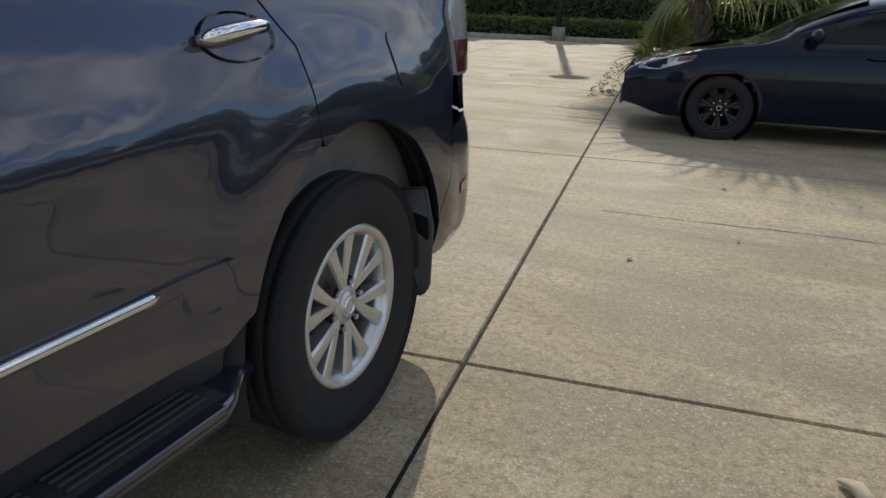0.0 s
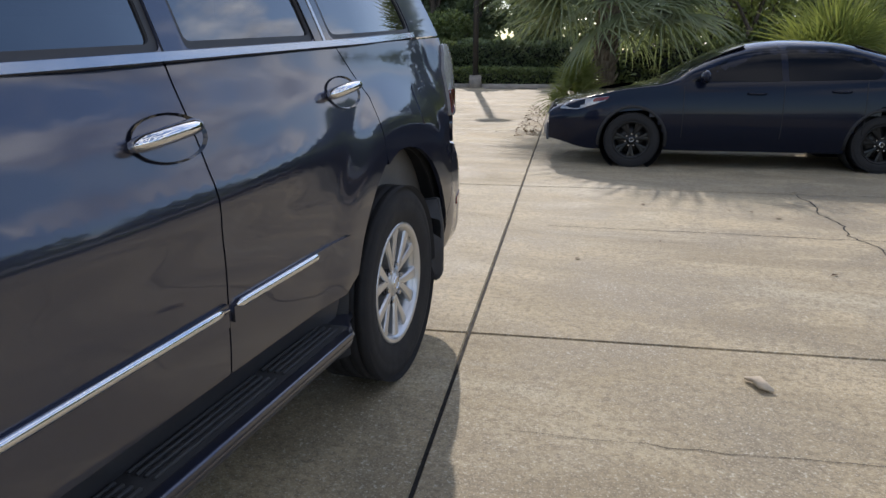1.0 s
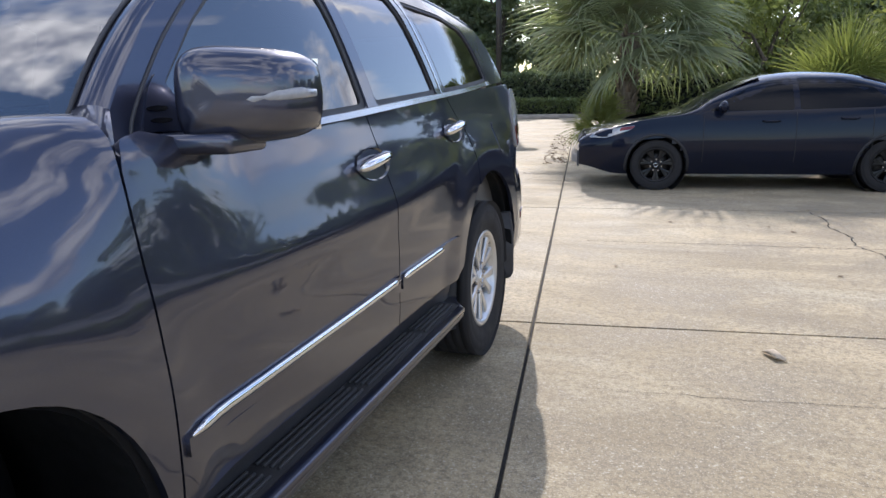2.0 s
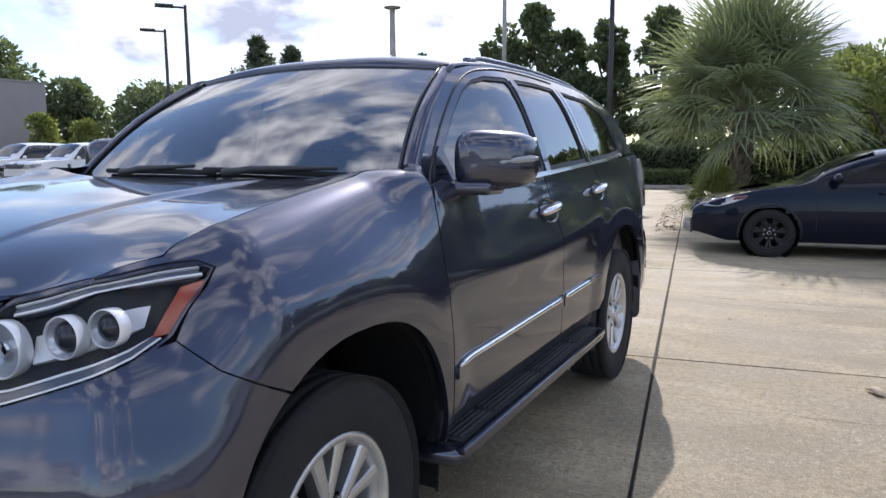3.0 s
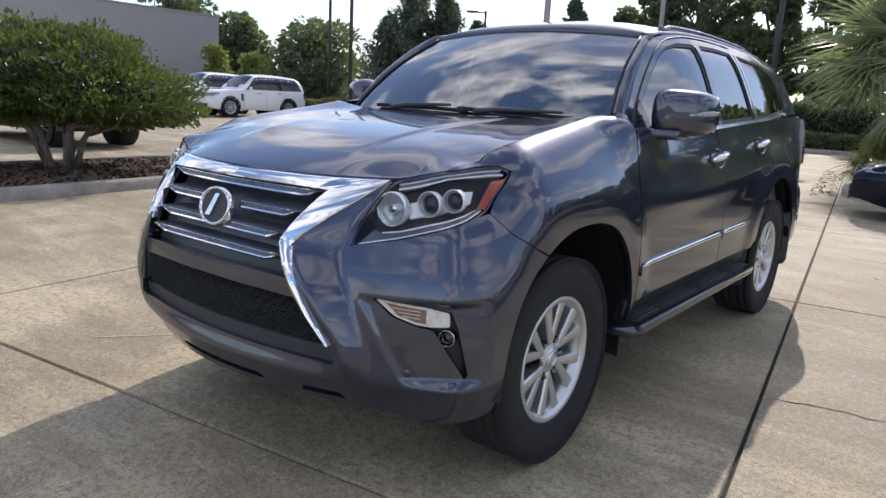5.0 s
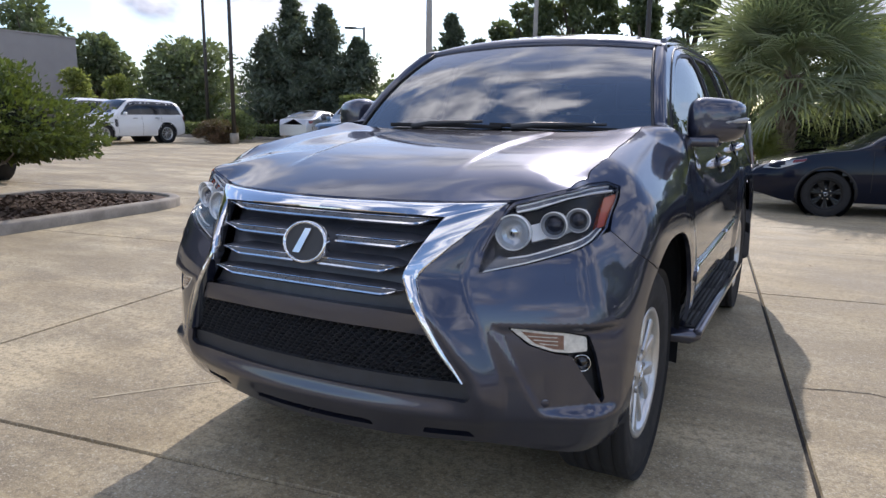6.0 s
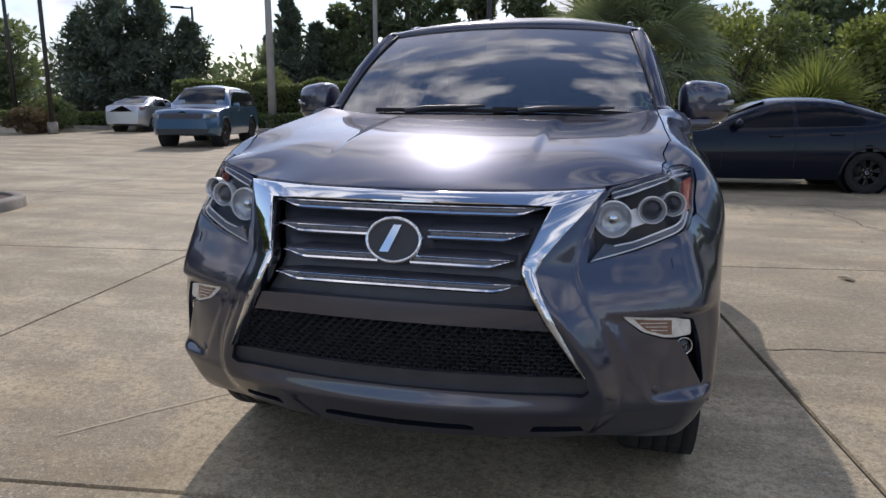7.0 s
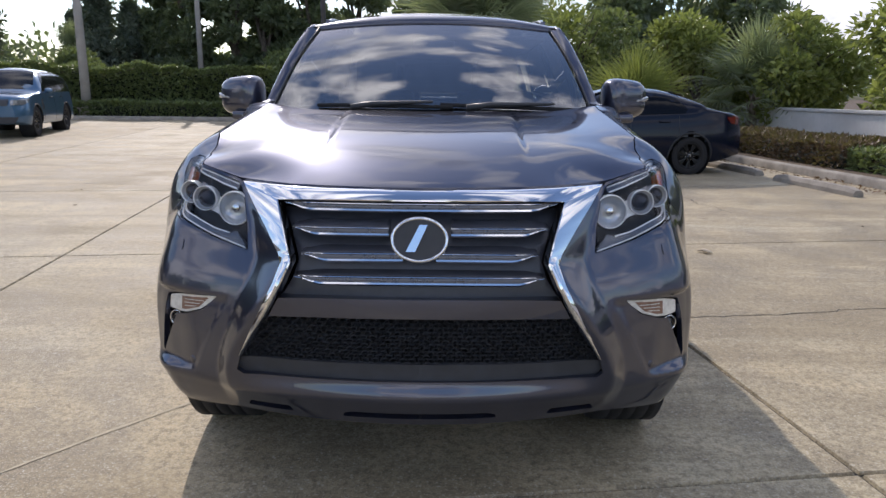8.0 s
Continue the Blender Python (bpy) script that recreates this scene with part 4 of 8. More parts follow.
    # honeycomb of the lower opening
    bm = bmesh.new()
    cw, ch = 0.028, 0.0132
    row = 0
    z = 0.530
    while z < 0.694:
        x = -0.54 + (cw / 2 if row % 2 else 0)
        lim = 0.545 - (z - 0.53) * 0.68
        while x < 0.545:
            if abs(x) < lim:
                pts = [(x + cw * 0.46 * math.cos(q), z + ch * 0.60 * math.sin(q)) for q in [radians(30 + 60 * i) for i in range(6)]]
                pin = [(x + cw * 0.36 * math.cos(q), z + ch * 0.42 * math.sin(q)) for q in [radians(30 + 60 * i) for i in range(6)]]
                vo = []
                for px, pz in pts + pin:
                    b0 = ring(u_of_x(px), pz)
                    vo.append(b0)
                o = [bm.verts.new((p.x, p.y + 0.034, p.z)) for p in vo[:6]]
                i_ = [bm.verts.new((p.x, p.y + 0.030, p.z)) for p in vo[6:]]
                d_ = [bm.verts.new((p.x, p.y + 0.058, p.z)) for p in vo[6:]]
                for q in range(6):
                    r_ = (q + 1) % 6
                    bm.faces.new((o[q], o[r_], i_[r_], i_[q]))
                    bm.faces.new((i_[q], i_[r_], d_[r_], d_[q]))
            x += cw
        z += ch
        row += 1
    part("grille_mesh", bm, "trim", car, "black honeycomb mesh", smooth=False)
    # -- chrome frame: top bar, cheeks and the long lower legs
    stations = [(0.0, 1.0125, 0.0, 1.0405), (0.25, 1.0125, 0.29, 1.042), (0.426, 1.010, 0.566, 1.048), (0.404, 0.962, 0.520, 0.994), (0.381, 0.905, 0.462, 0.932), (0.367, 0.866, 0.414, 0.876), (0.366, 0.848, 0.398, 0.846), (0.392, 0.79, 0.417, 0.792), (0.450, 0.685, 0.469, 0.688), (0.537, 0.553, 0.541, 0.555)]
    def frame_band(name, keys, m):
        bm = bmesh.new()
        cols = []
        for k, (a, b) in enumerate(zip(keys, keys[1:])):
            n = 8
            for q in range(n + (1 if k == len(keys) - 2 else 0)):
                t = q / n
                xi, zi, xo, zo = (a[i] + (b[i] - a[i]) * t for i in range(4))
                pi, po = ring(*T(xi, zi)) + Vector((0, -0.012, 0)), ring(*T(xo, zo)) + Vector((0, -0.009, 0))
                across = (po - pi)
                w = across.length
                ax = across.normalized()
                bev = min(0.006, w * 0.22)
                back = Vector((0, 1, 0))
                # inner return, bevel, slightly crowned face, bevel, outer return
                cols.append([bm.verts.new(p) for p in (pi - ax * 0.010 + back * 0.05, pi - ax * 0.004 + back * 0.008, pi, pi + ax * bev - back * 0.004, pi.lerp(po, 0.5) - back * 0.006, po - ax * bev - back * 0.004, po, po + back * 0.03)])
        for a, b in zip(cols, cols[1:]):
            for q in range(7):
                bm.faces.new((a[q], b[q], b[q + 1], a[q + 1]))
        if m:
            bmesh.ops.scale(bm, vec=(-1, 1, 1), verts=bm.verts)
        bmesh.ops.recalc_face_normals(bm, faces=bm.faces)
        for e in bm.edges:
            e.smooth = len(e.link_faces) < 2 or e.calc_face_angle(0) < radians(24)
        return part(name, bm, "chrome", car, "polished chrome grille surround")
    def frame_side(m):
        frame_band("grille_frame", stations[:7], m)
        frame_band("chrome_leg", stations[6:], m)
    both(frame_side)
    # -- badge: a plain oval with a plain slanted bar
    bm = bmesh.new()
    c = ring(0, 0.914) + Vector((0, -0.012, 0))
    tilt = Matrix.Translation(c) @ Matrix.Rotation(radians(-14), 4, "X")
    def oval(rx, rz, y, n=56):
        return [bm.verts.new(tilt @ Vector((rx * math.cos(2 * math.pi * k / n), y, rz * math.sin(2 * math.pi * k / n)))) for k in range(n)]
    rings_ = [oval(0.083, 0.066, 0.014), oval(0.083, 0.066, -0.003), oval(0.080, 0.063, -0.009), oval(0.0745, 0.0575, -0.008), oval(0.073, 0.056, 0.0)]
    for a, b in zip(rings_, rings_[1:]):
        for k in range(56):
            bm.faces.new((a[k], a[(k + 1) % 56], b[(k + 1) % 56], b[k]))
    badge = part("badge", bm, "chrome", car, "plain chrome oval badge")
    bm = bmesh.new()
    bm.faces.new(oval(0.074, 0.057, -0.001)[::-1])
    part("badge_plate", bm, "trim", badge)
    bm = bmesh.new()
    pts = [(0.024, 0.044), (0.000, 0.044), (-0.040, -0.036), (-0.012, -0.036)]
    lo = [bm.verts.new(tilt @ Vector((x, 0.0, z))) for x, z in pts]
    hi = [bm.verts.new(tilt @ Vector((x * 0.96, -0.009, z * 0.96))) for x, z in pts]
    bm.faces.new(hi)
    for k in range(len(pts)):
        bm.faces.new((lo[k], lo[(k + 1) % len(pts)], hi[(k + 1) % len(pts)], hi[k]))
    bmesh.ops.recalc_face_normals(bm, faces=bm.faces)
    part("badge_bar", bm, "chrome", badge, smooth=False)

    # -- head lamps
    def head(m):
        sx = -1 if m else 1
        h = panel("headlight", ring, lamp, "lamp_dark", car, proud=-0.055, depth=0.0, step=0.03, mirror=m, label="projector head lamp behind a clear lens")
        panel("lamp_rim", ring, lamp, "lamp_dark", h, holes=[rounded([((p[0] - u_of_x(0.72)) * 0.994 + u_of_x(0.72), (p[1] - 0.98) * 0.988 + 0.98) for p in lamp], 0.01, 1)], proud=-0.004, depth=0.05, step=0.03, mirror=m)
        guide = LAMP_TOP + [(p[0] - 0.004, p[1] - 0.020) for p in LAMP_TOP[::-1]]
        flange = [(u_of_x(0.78) + (p[0] - u_of_x(0.78)) * 1.035, 0.985 + (p[1] - 0.985) * 1.10) for p in lamp]
        panel("lamp_flange", ring, flange, "paint", h, holes=[lamp], proud=-0.005, depth=0.012, step=0.03, mirror=m)
        lines = [[(p[0], p[1] - 0.020) for p in LAMP_TOP] + [(p[0], p[1] - 0.025) for p in LAMP_TOP[::-1]], [(p[0], p[1] - 0.003) for p in LAMP_TOP] + [(p[0], p[1] - 0.0065) for p in LAMP_TOP[::-1]]]
        panel("light_guide", ring, guide, "lamp_grey", h, proud=-0.016, depth=0.02, step=0.02, mirror=m)
        low_g = [F(0.562, 0.856), F(0.696, 0.886), F(0.808, 0.918), S(-1.945, 0.951), S(-1.885, 0.978), S(-1.90, 0.985), S(-1.95, 0.964), F(0.80, 0.934), F(0.70, 0.906), F(0.64, 0.897), F(0.615, 0.908)]
        panel("light_guide", ring, low_g, "lamp_grey", h, proud=-0.014, depth=0.02, step=0.02, mirror=m)
        lines.append([F(0.562, 0.856), F(0.696, 0.886), F(0.808, 0.918), S(-1.945, 0.951), S(-1.885, 0.978), S(-1.887, 0.981), S(-1.947, 0.9545), F(0.808, 0.9215), F(0.696, 0.8895), F(0.575, 0.8625)])
        lines.append([S(-1.90, 0.985), S(-1.95, 0.964), F(0.80, 0.934), F(0.70, 0.906), F(0.64, 0.897), F(0.64, 0.901), F(0.70, 0.910), F(0.80, 0.938), S(-1.95, 0.968)])
        for ln in lines:
            panel("bright_line", ring, ln, "lamp_ring", h, proud=-0.011, depth=0.006, step=0.02, mirror=m, label="thin bright line in the lamp")
        amber = [S(-1.822, 1.081), S(-1.764, 1.096), S(-1.784, 1.066), S(-1.830, 1.02), S(-1.868, 0.985), S(-1.902, 0.983), S(-1.864, 1.03)]
        panel("side_marker", ring, amber, "amber", h, proud=-0.012, depth=0.02, step=0.02, mirror=m, label="amber side marker lens")
        for x, y, z, r in ((0.590, -1.992, 0.962, 0.055), (0.698, -1.944, 0.986, 0.041), (0.757, -1.900, 1.000, 0.037)):
            c0 = Vector((x, y, z))
            n0 = ring_n(*T(min(x, 0.74), z))
            d = Vector((n0.x * 0.40, -1.0, 0.04)).normalized()
            if m:
                c0.x, d.x = -c0.x, -d.x
            rot = d.to_track_quat("X", "Z").to_matrix().to_4x4()
            mm = Matrix.Translation(c0) @ rot
            bm = bmesh.new()
            lathe(bm, [(0.0, -0.006), (r * 0.2, -0.006), (r * 0.45, -0.005), (r * 0.68, -0.001), (r * 0.82, 0.004), (r * 0.91, 0.010)], segs=22 if x < 0.65 else 40, m=mm)
            pr = part("projector", bm, "reflector", h, "chrome ringed projector", smooth=x > 0.65)
            bm = bmesh.new()
            lathe(bm, [(r * 0.90, 0.004), (r * 0.915, 0.013), (r * 0.95, 0.016), (r * 0.985, 0.012), (r * 1.0, -0.002), (r * 0.97, -0.014)], segs=40, m=mm)
            part("lamp_ring", bm, "lamp_ring", pr, "pale bright lamp ring")
            bm = bmesh.new()
            if x < 0.65:
                lathe(bm, [(r * 0.26, -0.008), (r * 0.28, 0.004), (r * 0.18, 0.006), (0.0, 0.007)], segs=24, m=mm)
                part("bulb_shield", bm, "chrome", pr)
                bm = bmesh.new()
                lathe(bm, [(r * 0.8, 0.004), (r * 0.6, 0.010), (r * 0.3, 0.013), (0.0, 0.014)], segs=32, m=mm)
                gl = part("lamp_lens", bm, "lens", pr)
                gl.visible_shadow = False
            else:
                lathe(bm, [(r * 0.80, -0.006), (r * 0.62, 0.006), (r * 0.35, 0.014), (0.0, 0.017)], segs=32, m=mm)
                part("lamp_lens", bm, "lamp_dark", pr, "dark bulging projector lens")
        # shiny bridges between the projectors
        bridge = [F(0.72, 1.004), F(0.84, 1.030), S(-1.89, 1.050), S(-1.91, 1.010), F(0.84, 0.985), F(0.72, 0.955)]
        panel("lamp_bridge", ring, bridge, "lamp_ring", h, proud=-0.036, depth=0.01, step=0.03, mirror=m)
        cover = panel("lamp_cover", ring, lamp, "lens", h, proud=0.002, depth=0.0, step=0.035, mirror=m, label="clear lamp cover")
        cover.visible_shadow = False
    both(head)

    # -- turn signal, fog lamp and the dark pocket round it
    def fog(m):
        turn = rounded([F(0.640, 0.702), F(0.80, 0.687), F(0.853, 0.675), F(0.855, 0.632), F(0.80, 0.630), F(0.76, 0.636), F(0.70, 0.656)], 0.008, 2)
        t = panel("turn_signal", ring, turn, "fog_lens", car, proud=-0.006, depth=0.02, step=0.025, mirror=m, label="clear turn signal lens with chrome back")
        inner_t = [F(0.672, 0.694), F(0.790, 0.682), F(0.790, 0.640), F(0.762, 0.643), F(0.71, 0.660)]
        panel("signal_bulb", ring, inner_t, "bulb", t, proud=-0.0045, depth=0.003, step=0.03, mirror=m, label="brownish reflector behind the clear lens")
        for k in range(3):
            zr = 0.683 - 0.011 * k
            panel("lens_rib", ring, [F(0.69 + 0.016 * k, zr), F(0.772, zr - 0.006), F(0.772, zr - 0.0078), F(0.69 + 0.016 * k, zr - 0.0018)], "fog_lens", t, proud=-0.003, depth=0.003, step=0.03, mirror=m)
        panel("fog_pocket", ring, [(u, v) for u, v in fog_hole], "trim", car, proud=-0.045, depth=0.0, step=0.03, mirror=m)
        c0, n0 = ring(u_of_x(0.850), 0.592), ring_n(u_of_x(0.850), 0.592)
        d = Vector((n0.x * 0.5, -1, 0)).normalized()
        c0 -= n0 * 0.030
        if m:
            c0.x, d.x = -c0.x, -d.x
        mm = Matrix.Translation(c0) @ d.to_track_quat("X", "Z").to_matrix().to_4x4()
        bm = bmesh.new()
        lathe(bm, [(0.026, -0.02), (0.027, 0.006), (0.0255, 0.010), (0.0235, 0.007), (0.022, -0.004)], segs=32, m=mm)
        f = part("fog_lamp", bm, "chrome", car, "small round fog lamp with chrome ring")
        bm = bmesh.new()
        lathe(bm, [(0.023, -0.006), (0.016, 0.003), (0.0, 0.006)], segs=24, m=mm)
        part("fog_lens", bm, "gloss_black", f)
        # parking sensor
        c0, n0 = ring(u_of_x(0.742), 0.482), ring_n(u_of_x(0.742), 0.482)
        if m:
            c0.x, n0.x = -c0.x, -n0.x
        mm = Matrix.Translation(c0) @ n0.to_track_quat("X", "Z").to_matrix().to_4x4()
        bm = bmesh.new()
        lathe(bm, [(0.0125, -0.003), (0.0125, 0.0012), (0.0115, 0.0018), (0.0, 0.002)], segs=20, m=mm)
        part("parking_sensor", bm, "paint", car)
        # washer flap
        flap = rounded([F(0.798, 0.861), F(0.852, 0.862), F(0.853, 0.832), F(0.796, 0.829)], 0.006, 2)
        panel("washer_flap", ring, flap, "paint", car, proud=0.0025, depth=0.006, step=0.03, mirror=m)
    both(fog)

    # -- wings, doors and quarter panels
    def side(m):
        fender = [S(-0.888, 0.44), S(-0.888, 0.80), S(-0.892, 1.0), S(-0.888, 1.10), S(-0.882, 1.18), S(-0.878, 1.24), S(-0.878, 1.33), S(-0.91, 1.36), S(-0.95, 1.36), WING_RIM[-1]] + WING_RIM[-2::-1] + [(p[0], p[1] + 0.006) for p in LAMP_TOP[4:]] + [S(-1.733, 1.120), S(-1.768, 1.075), S(-1.818, 1.025), S(-1.857, 0.968), S(-1.78, 0.903), S(-1.695, 0.858)] + arch(AXLE_F, 123, 5, 20) + [S(-0.90, 0.44)]
        panel("front_fender", ring, fender, "paint", car, step=0.035, mirror=m)
        fd = [S(-0.882, 0.525), S(0.0, 0.525), S(0.232, 0.525), S(0.236, 0.80), S(0.226, 1.05), S(0.205, belt(0.2)), S(-0.2, belt(-0.2)), S(-0.60, belt(-0.6)), S(-0.70, 1.222), S(-0.80, 1.25), S(-0.86, 1.235), S(-0.876, 1.18), S(-0.882, 1.10), S(-0.886, 1.0), S(-0.882, 0.80)]
        d1 = panel("front_door", ring, rounded(fd, 0.01, 2), "paint", car, step=0.035, mirror=m)
        rd = [S(0.238, 0.525), S(0.84, 0.525), S(0.885, 0.55)] + arch(AXLE_R, 161, 113, 11, 0.015) + [S(1.195, 1.0), S(1.19, 1.11), S(1.10, 1.21), S(1.04, belt(1.04)), S(0.6, belt(0.6)), S(0.211, belt(0.21)), S(0.232, 1.05), S(0.242, 0.80)]
        d2 = panel("rear_door", ring, rounded(rd, 0.008, 2), "paint", car, step=0.035, mirror=m)
        q = [S(1.046, belt(1.05)), S(1.106, 1.213), S(1.196, 1.113), S(1.201, 1.0), S(1.201, 0.915)] + arch(AXLE_R, 112, 14, 14) + [S(1.89, 0.56), S(1.97, 0.66), S(2.02, 0.82), S(2.06, 0.98), S(2.05, 1.19), S(2.12, 1.29), S(2.12, belt(2.1)), S(1.6, belt(1.6))]
        qp = panel("quarter_panel", ring, q, "paint", car, step=0.035, mirror=m)
        rb = arch(AXLE_R, 12, 0, 3) + [S(1.90, 0.38), (u_of_y(2.2), 0.37), (ARC[-1], 0.36), (ARC[-1], 0.84), (u_of_y(2.25), 0.84), S(2.023, 0.815), S(1.973, 0.655), S(1.893, 0.555)]
        panel("rear_bumper", ring, rb, "paint", car, step=0.05, mirror=m, label="rear bumper corner")
        tl = rounded([S(2.062, 0.985), S(2.055, 1.19), S(2.12, 1.30), (u_of_y(2.29), 1.30), (u_of_y(2.29) + 0.12, 1.26), (u_of_y(2.29) + 0.10, 0.985)], 0.012, 2)
        lamp_r = panel("tail_lamp", ring, tl, "signal_lens", car, proud=0.012, depth=0.04, step=0.04, mirror=m, label="clear and red tail lamp wrapping the rear corner")
        rl = rounded([S(2.068, 0.995), S(2.064, 1.10), (u_of_y(2.28), 1.10), (u_of_y(2.29) + 0.09, 1.08), (u_of_y(2.29) + 0.085, 0.995)], 0.01, 2)
        panel("red_lens", ring, rl, "red", lamp_r, proud=0.016, depth=0.006, step=0.04, mirror=m, label="red lower lens")
        lg = [(u_of_y(2.27), 0.85), (ARC[-1], 0.85), (ARC[-1], 1.29), (u_of_y(2.29) + 0.13, 1.29), (u_of_y(2.29) + 0.11, 0.975), (u_of_y(2.2), 0.975)]
        panel("tailgate", ring, lg, "paint", car, step=0.06, mirror=m)
        ref = rounded([S(2.10, 0.60), S(2.19, 0.62), S(2.19, 0.585), S(2.10, 0.565)], 0.006, 2)
        panel("reflector", ring, ref, "red", car, proud=0.004, depth=0.01, step=0.03, mirror=m)
        # fuel flap on the left only
        if not m:
            ff = rounded([S(1.62, 1.135), S(1.80, 1.15), S(1.80, 0.985), S(1.62, 0.985)], 0.03, 4)
            panel("fuel_flap", ring, ff, "paint", qp, proud=0.0035, depth=0.004, step=0.04)
        # wheel wells
        for c in (AXLE_F, AXLE_R):
            bm = bmesh.new()
            rows = []
            for k in range(25):
                a = -10 + (192 if c < 0 else 202) * k / 24
                rows.append([bm.verts.new((x, *arch_point(c, a, e))) for x, e in ((0.915, -0.008), (0.88, 0.03), (0.60, 0.045), (0.48, 0.045))])
            for a, b in zip(rows, rows[1:]):
                for q_ in range(3):
                    bm.faces.new((a[q_], a[q_ + 1], b[q_ + 1], b[q_]))
            bm.faces.new([r[3] for r in rows])
            if m:
                bmesh.ops.scale(bm, vec=(-1, 1, 1), verts=bm.verts)
            part("wheel_well", bm, "shell", car, "black plastic wheel arch liner")
        # mud flaps behind the rear wheels
        bm = bmesh.new()
        poly = [(0.955, 1.79, 0.66), (0.966, 1.83, 0.52), (0.972, 1.80, 0.315), (0.955, 1.785, 0.285), (0.74, 1.785, 0.285), (0.70, 1.79, 0.34), (0.70, 1.80, 0.62)]
        f0 = [bm.verts.new(p) for p in poly]
        f1 = [bm.verts.new((x, y - 0.022, z)) for x, y, z in poly]
        bm.faces.new(f0[::-1]); bm.faces.new(f1)
        for k in range(len(poly)):
            bm.faces.new((f0[k], f0[(k + 1) % len(poly)], f1[(k + 1) % len(poly)], f1[k]))
        bmesh.ops.bevel(bm, geom=bm.edges[:], offset=0.006, segments=2, affect="EDGES")
        if m:
            bmesh.ops.scale(bm, vec=(-1, 1, 1), verts=bm.verts)
        bmesh.ops.recalc_face_normals(bm, faces=bm.faces)
        part("mud_flap", bm, "trim", car, "black mud flap")
        # body side moulding: dark base with a bright strip on top
        for par, y0, y1 in ((d1, -0.868, 0.226), (d2, 0.248, 0.80)):
            zt = lambda y: 0.668 + 0.028 * (y + 0.87) / 1.7
            base = [S(y0, zt(y0) - 0.035), S(y1, zt(y1) - 0.04 + (0.03 if y1 > 0.5 else 0)), S(y1 + (0.06 if y1 > 0.5 else 0), zt(y1) + 0.016), S(y0 + 0.10, zt(y0) + 0.014), S(y0, zt(y0) + 0.003)]
            panel("side_moulding", ring, base, "paint", par, proud=0.009, depth=0.010, step=0.03, mirror=m)
            y1c = y1 - (0.13 if y1 > 0.5 else 0)
            bm = bmesh.new()
            ys = [y0 + 0.012 + (y1c - y0 - 0.012) * k / 24 for k in range(25)]
            tube(bm, [ring(u_of_y(y), zt(y) + 0.003) + ring_n(u_of_y(y), zt(y)) * 0.008 for y in ys], [0.003] + [0.0115] * 23 + [0.005], 12, True, (0.75, 1.0))
            if m:
                bmesh.ops.scale(bm, vec=(-1, 1, 1), verts=bm.verts)
                bmesh.ops.reverse_faces(bm, faces=bm.faces)
            part("chrome_strip", bm, "chrome", par, "chrome strip of the door moulding")
        # door handles in their cups
        for par, yc, zc in ((d1, 0.195, 1.082), (d2, 1.055, 1.135)):
            cup = bmesh.new()
            u0 = u_of_y(yc - 0.05)
            n = 26
            prev = None
            for fr, dep in ((1.0, 0.002), (0.86, -0.006), (0.5, -0.02), (0.12, -0.026)):
                loop = []
                for k in range(n):
                    a = 2 * math.pi * k / n
                    p = ring(u0 + 0.118 * fr * math.cos(a), zc + 0.050 * fr * math.sin(a))
                    loop.append(cup.verts.new(p + ring_n(u0, zc) * (dep + 0.003)))
                if prev:
                    for k in range(n):
                        cup.faces.new((prev[k], prev[(k + 1) % n], loop[(k + 1) % n], loop[k]))
                prev = loop
            cup.faces.new(prev)
            bmesh.ops.recalc_face_normals(cup, faces=cup.faces)
            hb = bmesh.new()
            pts, rad = [], []
            for k in range(13):
                t = k / 12
                y = yc - 0.175 + 0.195 * t
                o = 0.042 * (math.sin(math.pi * min(1, max(0, t))) ** 0.35 if 0 < t < 1 else 0)
                p = ring(u_of_y(y), zc - 0.006 + 0.022 * t) + ring_n(u_of_y(y), zc) * (o - 0.002)
                pts.append(p); rad.append(0.0250 if 0 < k < 12 else 0.017)
            tube(hb, pts, rad, 12, True, (1.05, 0.72))
            if m:
                for b_ in (cup, hb):
                    bmesh.ops.scale(b_, vec=(-1, 1, 1), verts=b_.verts)
                    bmesh.ops.reverse_faces(b_, faces=b_.faces)
            part("handle_cup", cup, "gloss_black", par)
            hd = part("door_handle", hb, "chrome", par, "chrome door handle")
            md = hd.modifiers.new("smooth", "SUBSURF"); md.levels = md.render_levels = 1
        # greenhouse
        outer = [(-0.84, 1.215), (-0.75, 1.315), (-0.61, 1.455), (-0.46, 1.572), (-0.36, top_z(-0.36)), (-0.1, top_z(-0.1)), (0.35, top_z(0.35)), (0.8, top_z(0.8)), (1.3, top_z(1.3)), (1.8, top_z(1.8)), (2.10, top_z(2.1)), (2.25, 1.50), (2.33, belt(2.3) + 0.006), (1.2, belt(1.2) + 0.004), (0.2, belt(0.2) + 0.004), (-0.60, belt(-0.6) + 0.004)]
        w1 = rounded([(-0.682, 1.262), (-0.60, 1.345), (-0.47, 1.466), (-0.345, 1.558), (-0.24, 1.606), (-0.10, 1.635), (0.135, 1.650), (0.165, 1.50), (0.185, belt(0.18) + 0.024), (-0.60, belt(-0.6) + 0.022)], 0.02, 3)
        w2 = rounded([(0.265, belt(0.26) + 0.024), (0.235, 1.50), (0.215, 1.652), (0.5, 1.663), (0.77, 1.660), (0.83, 1.50), (0.875, belt(0.87) + 0.024)], 0.02, 3)
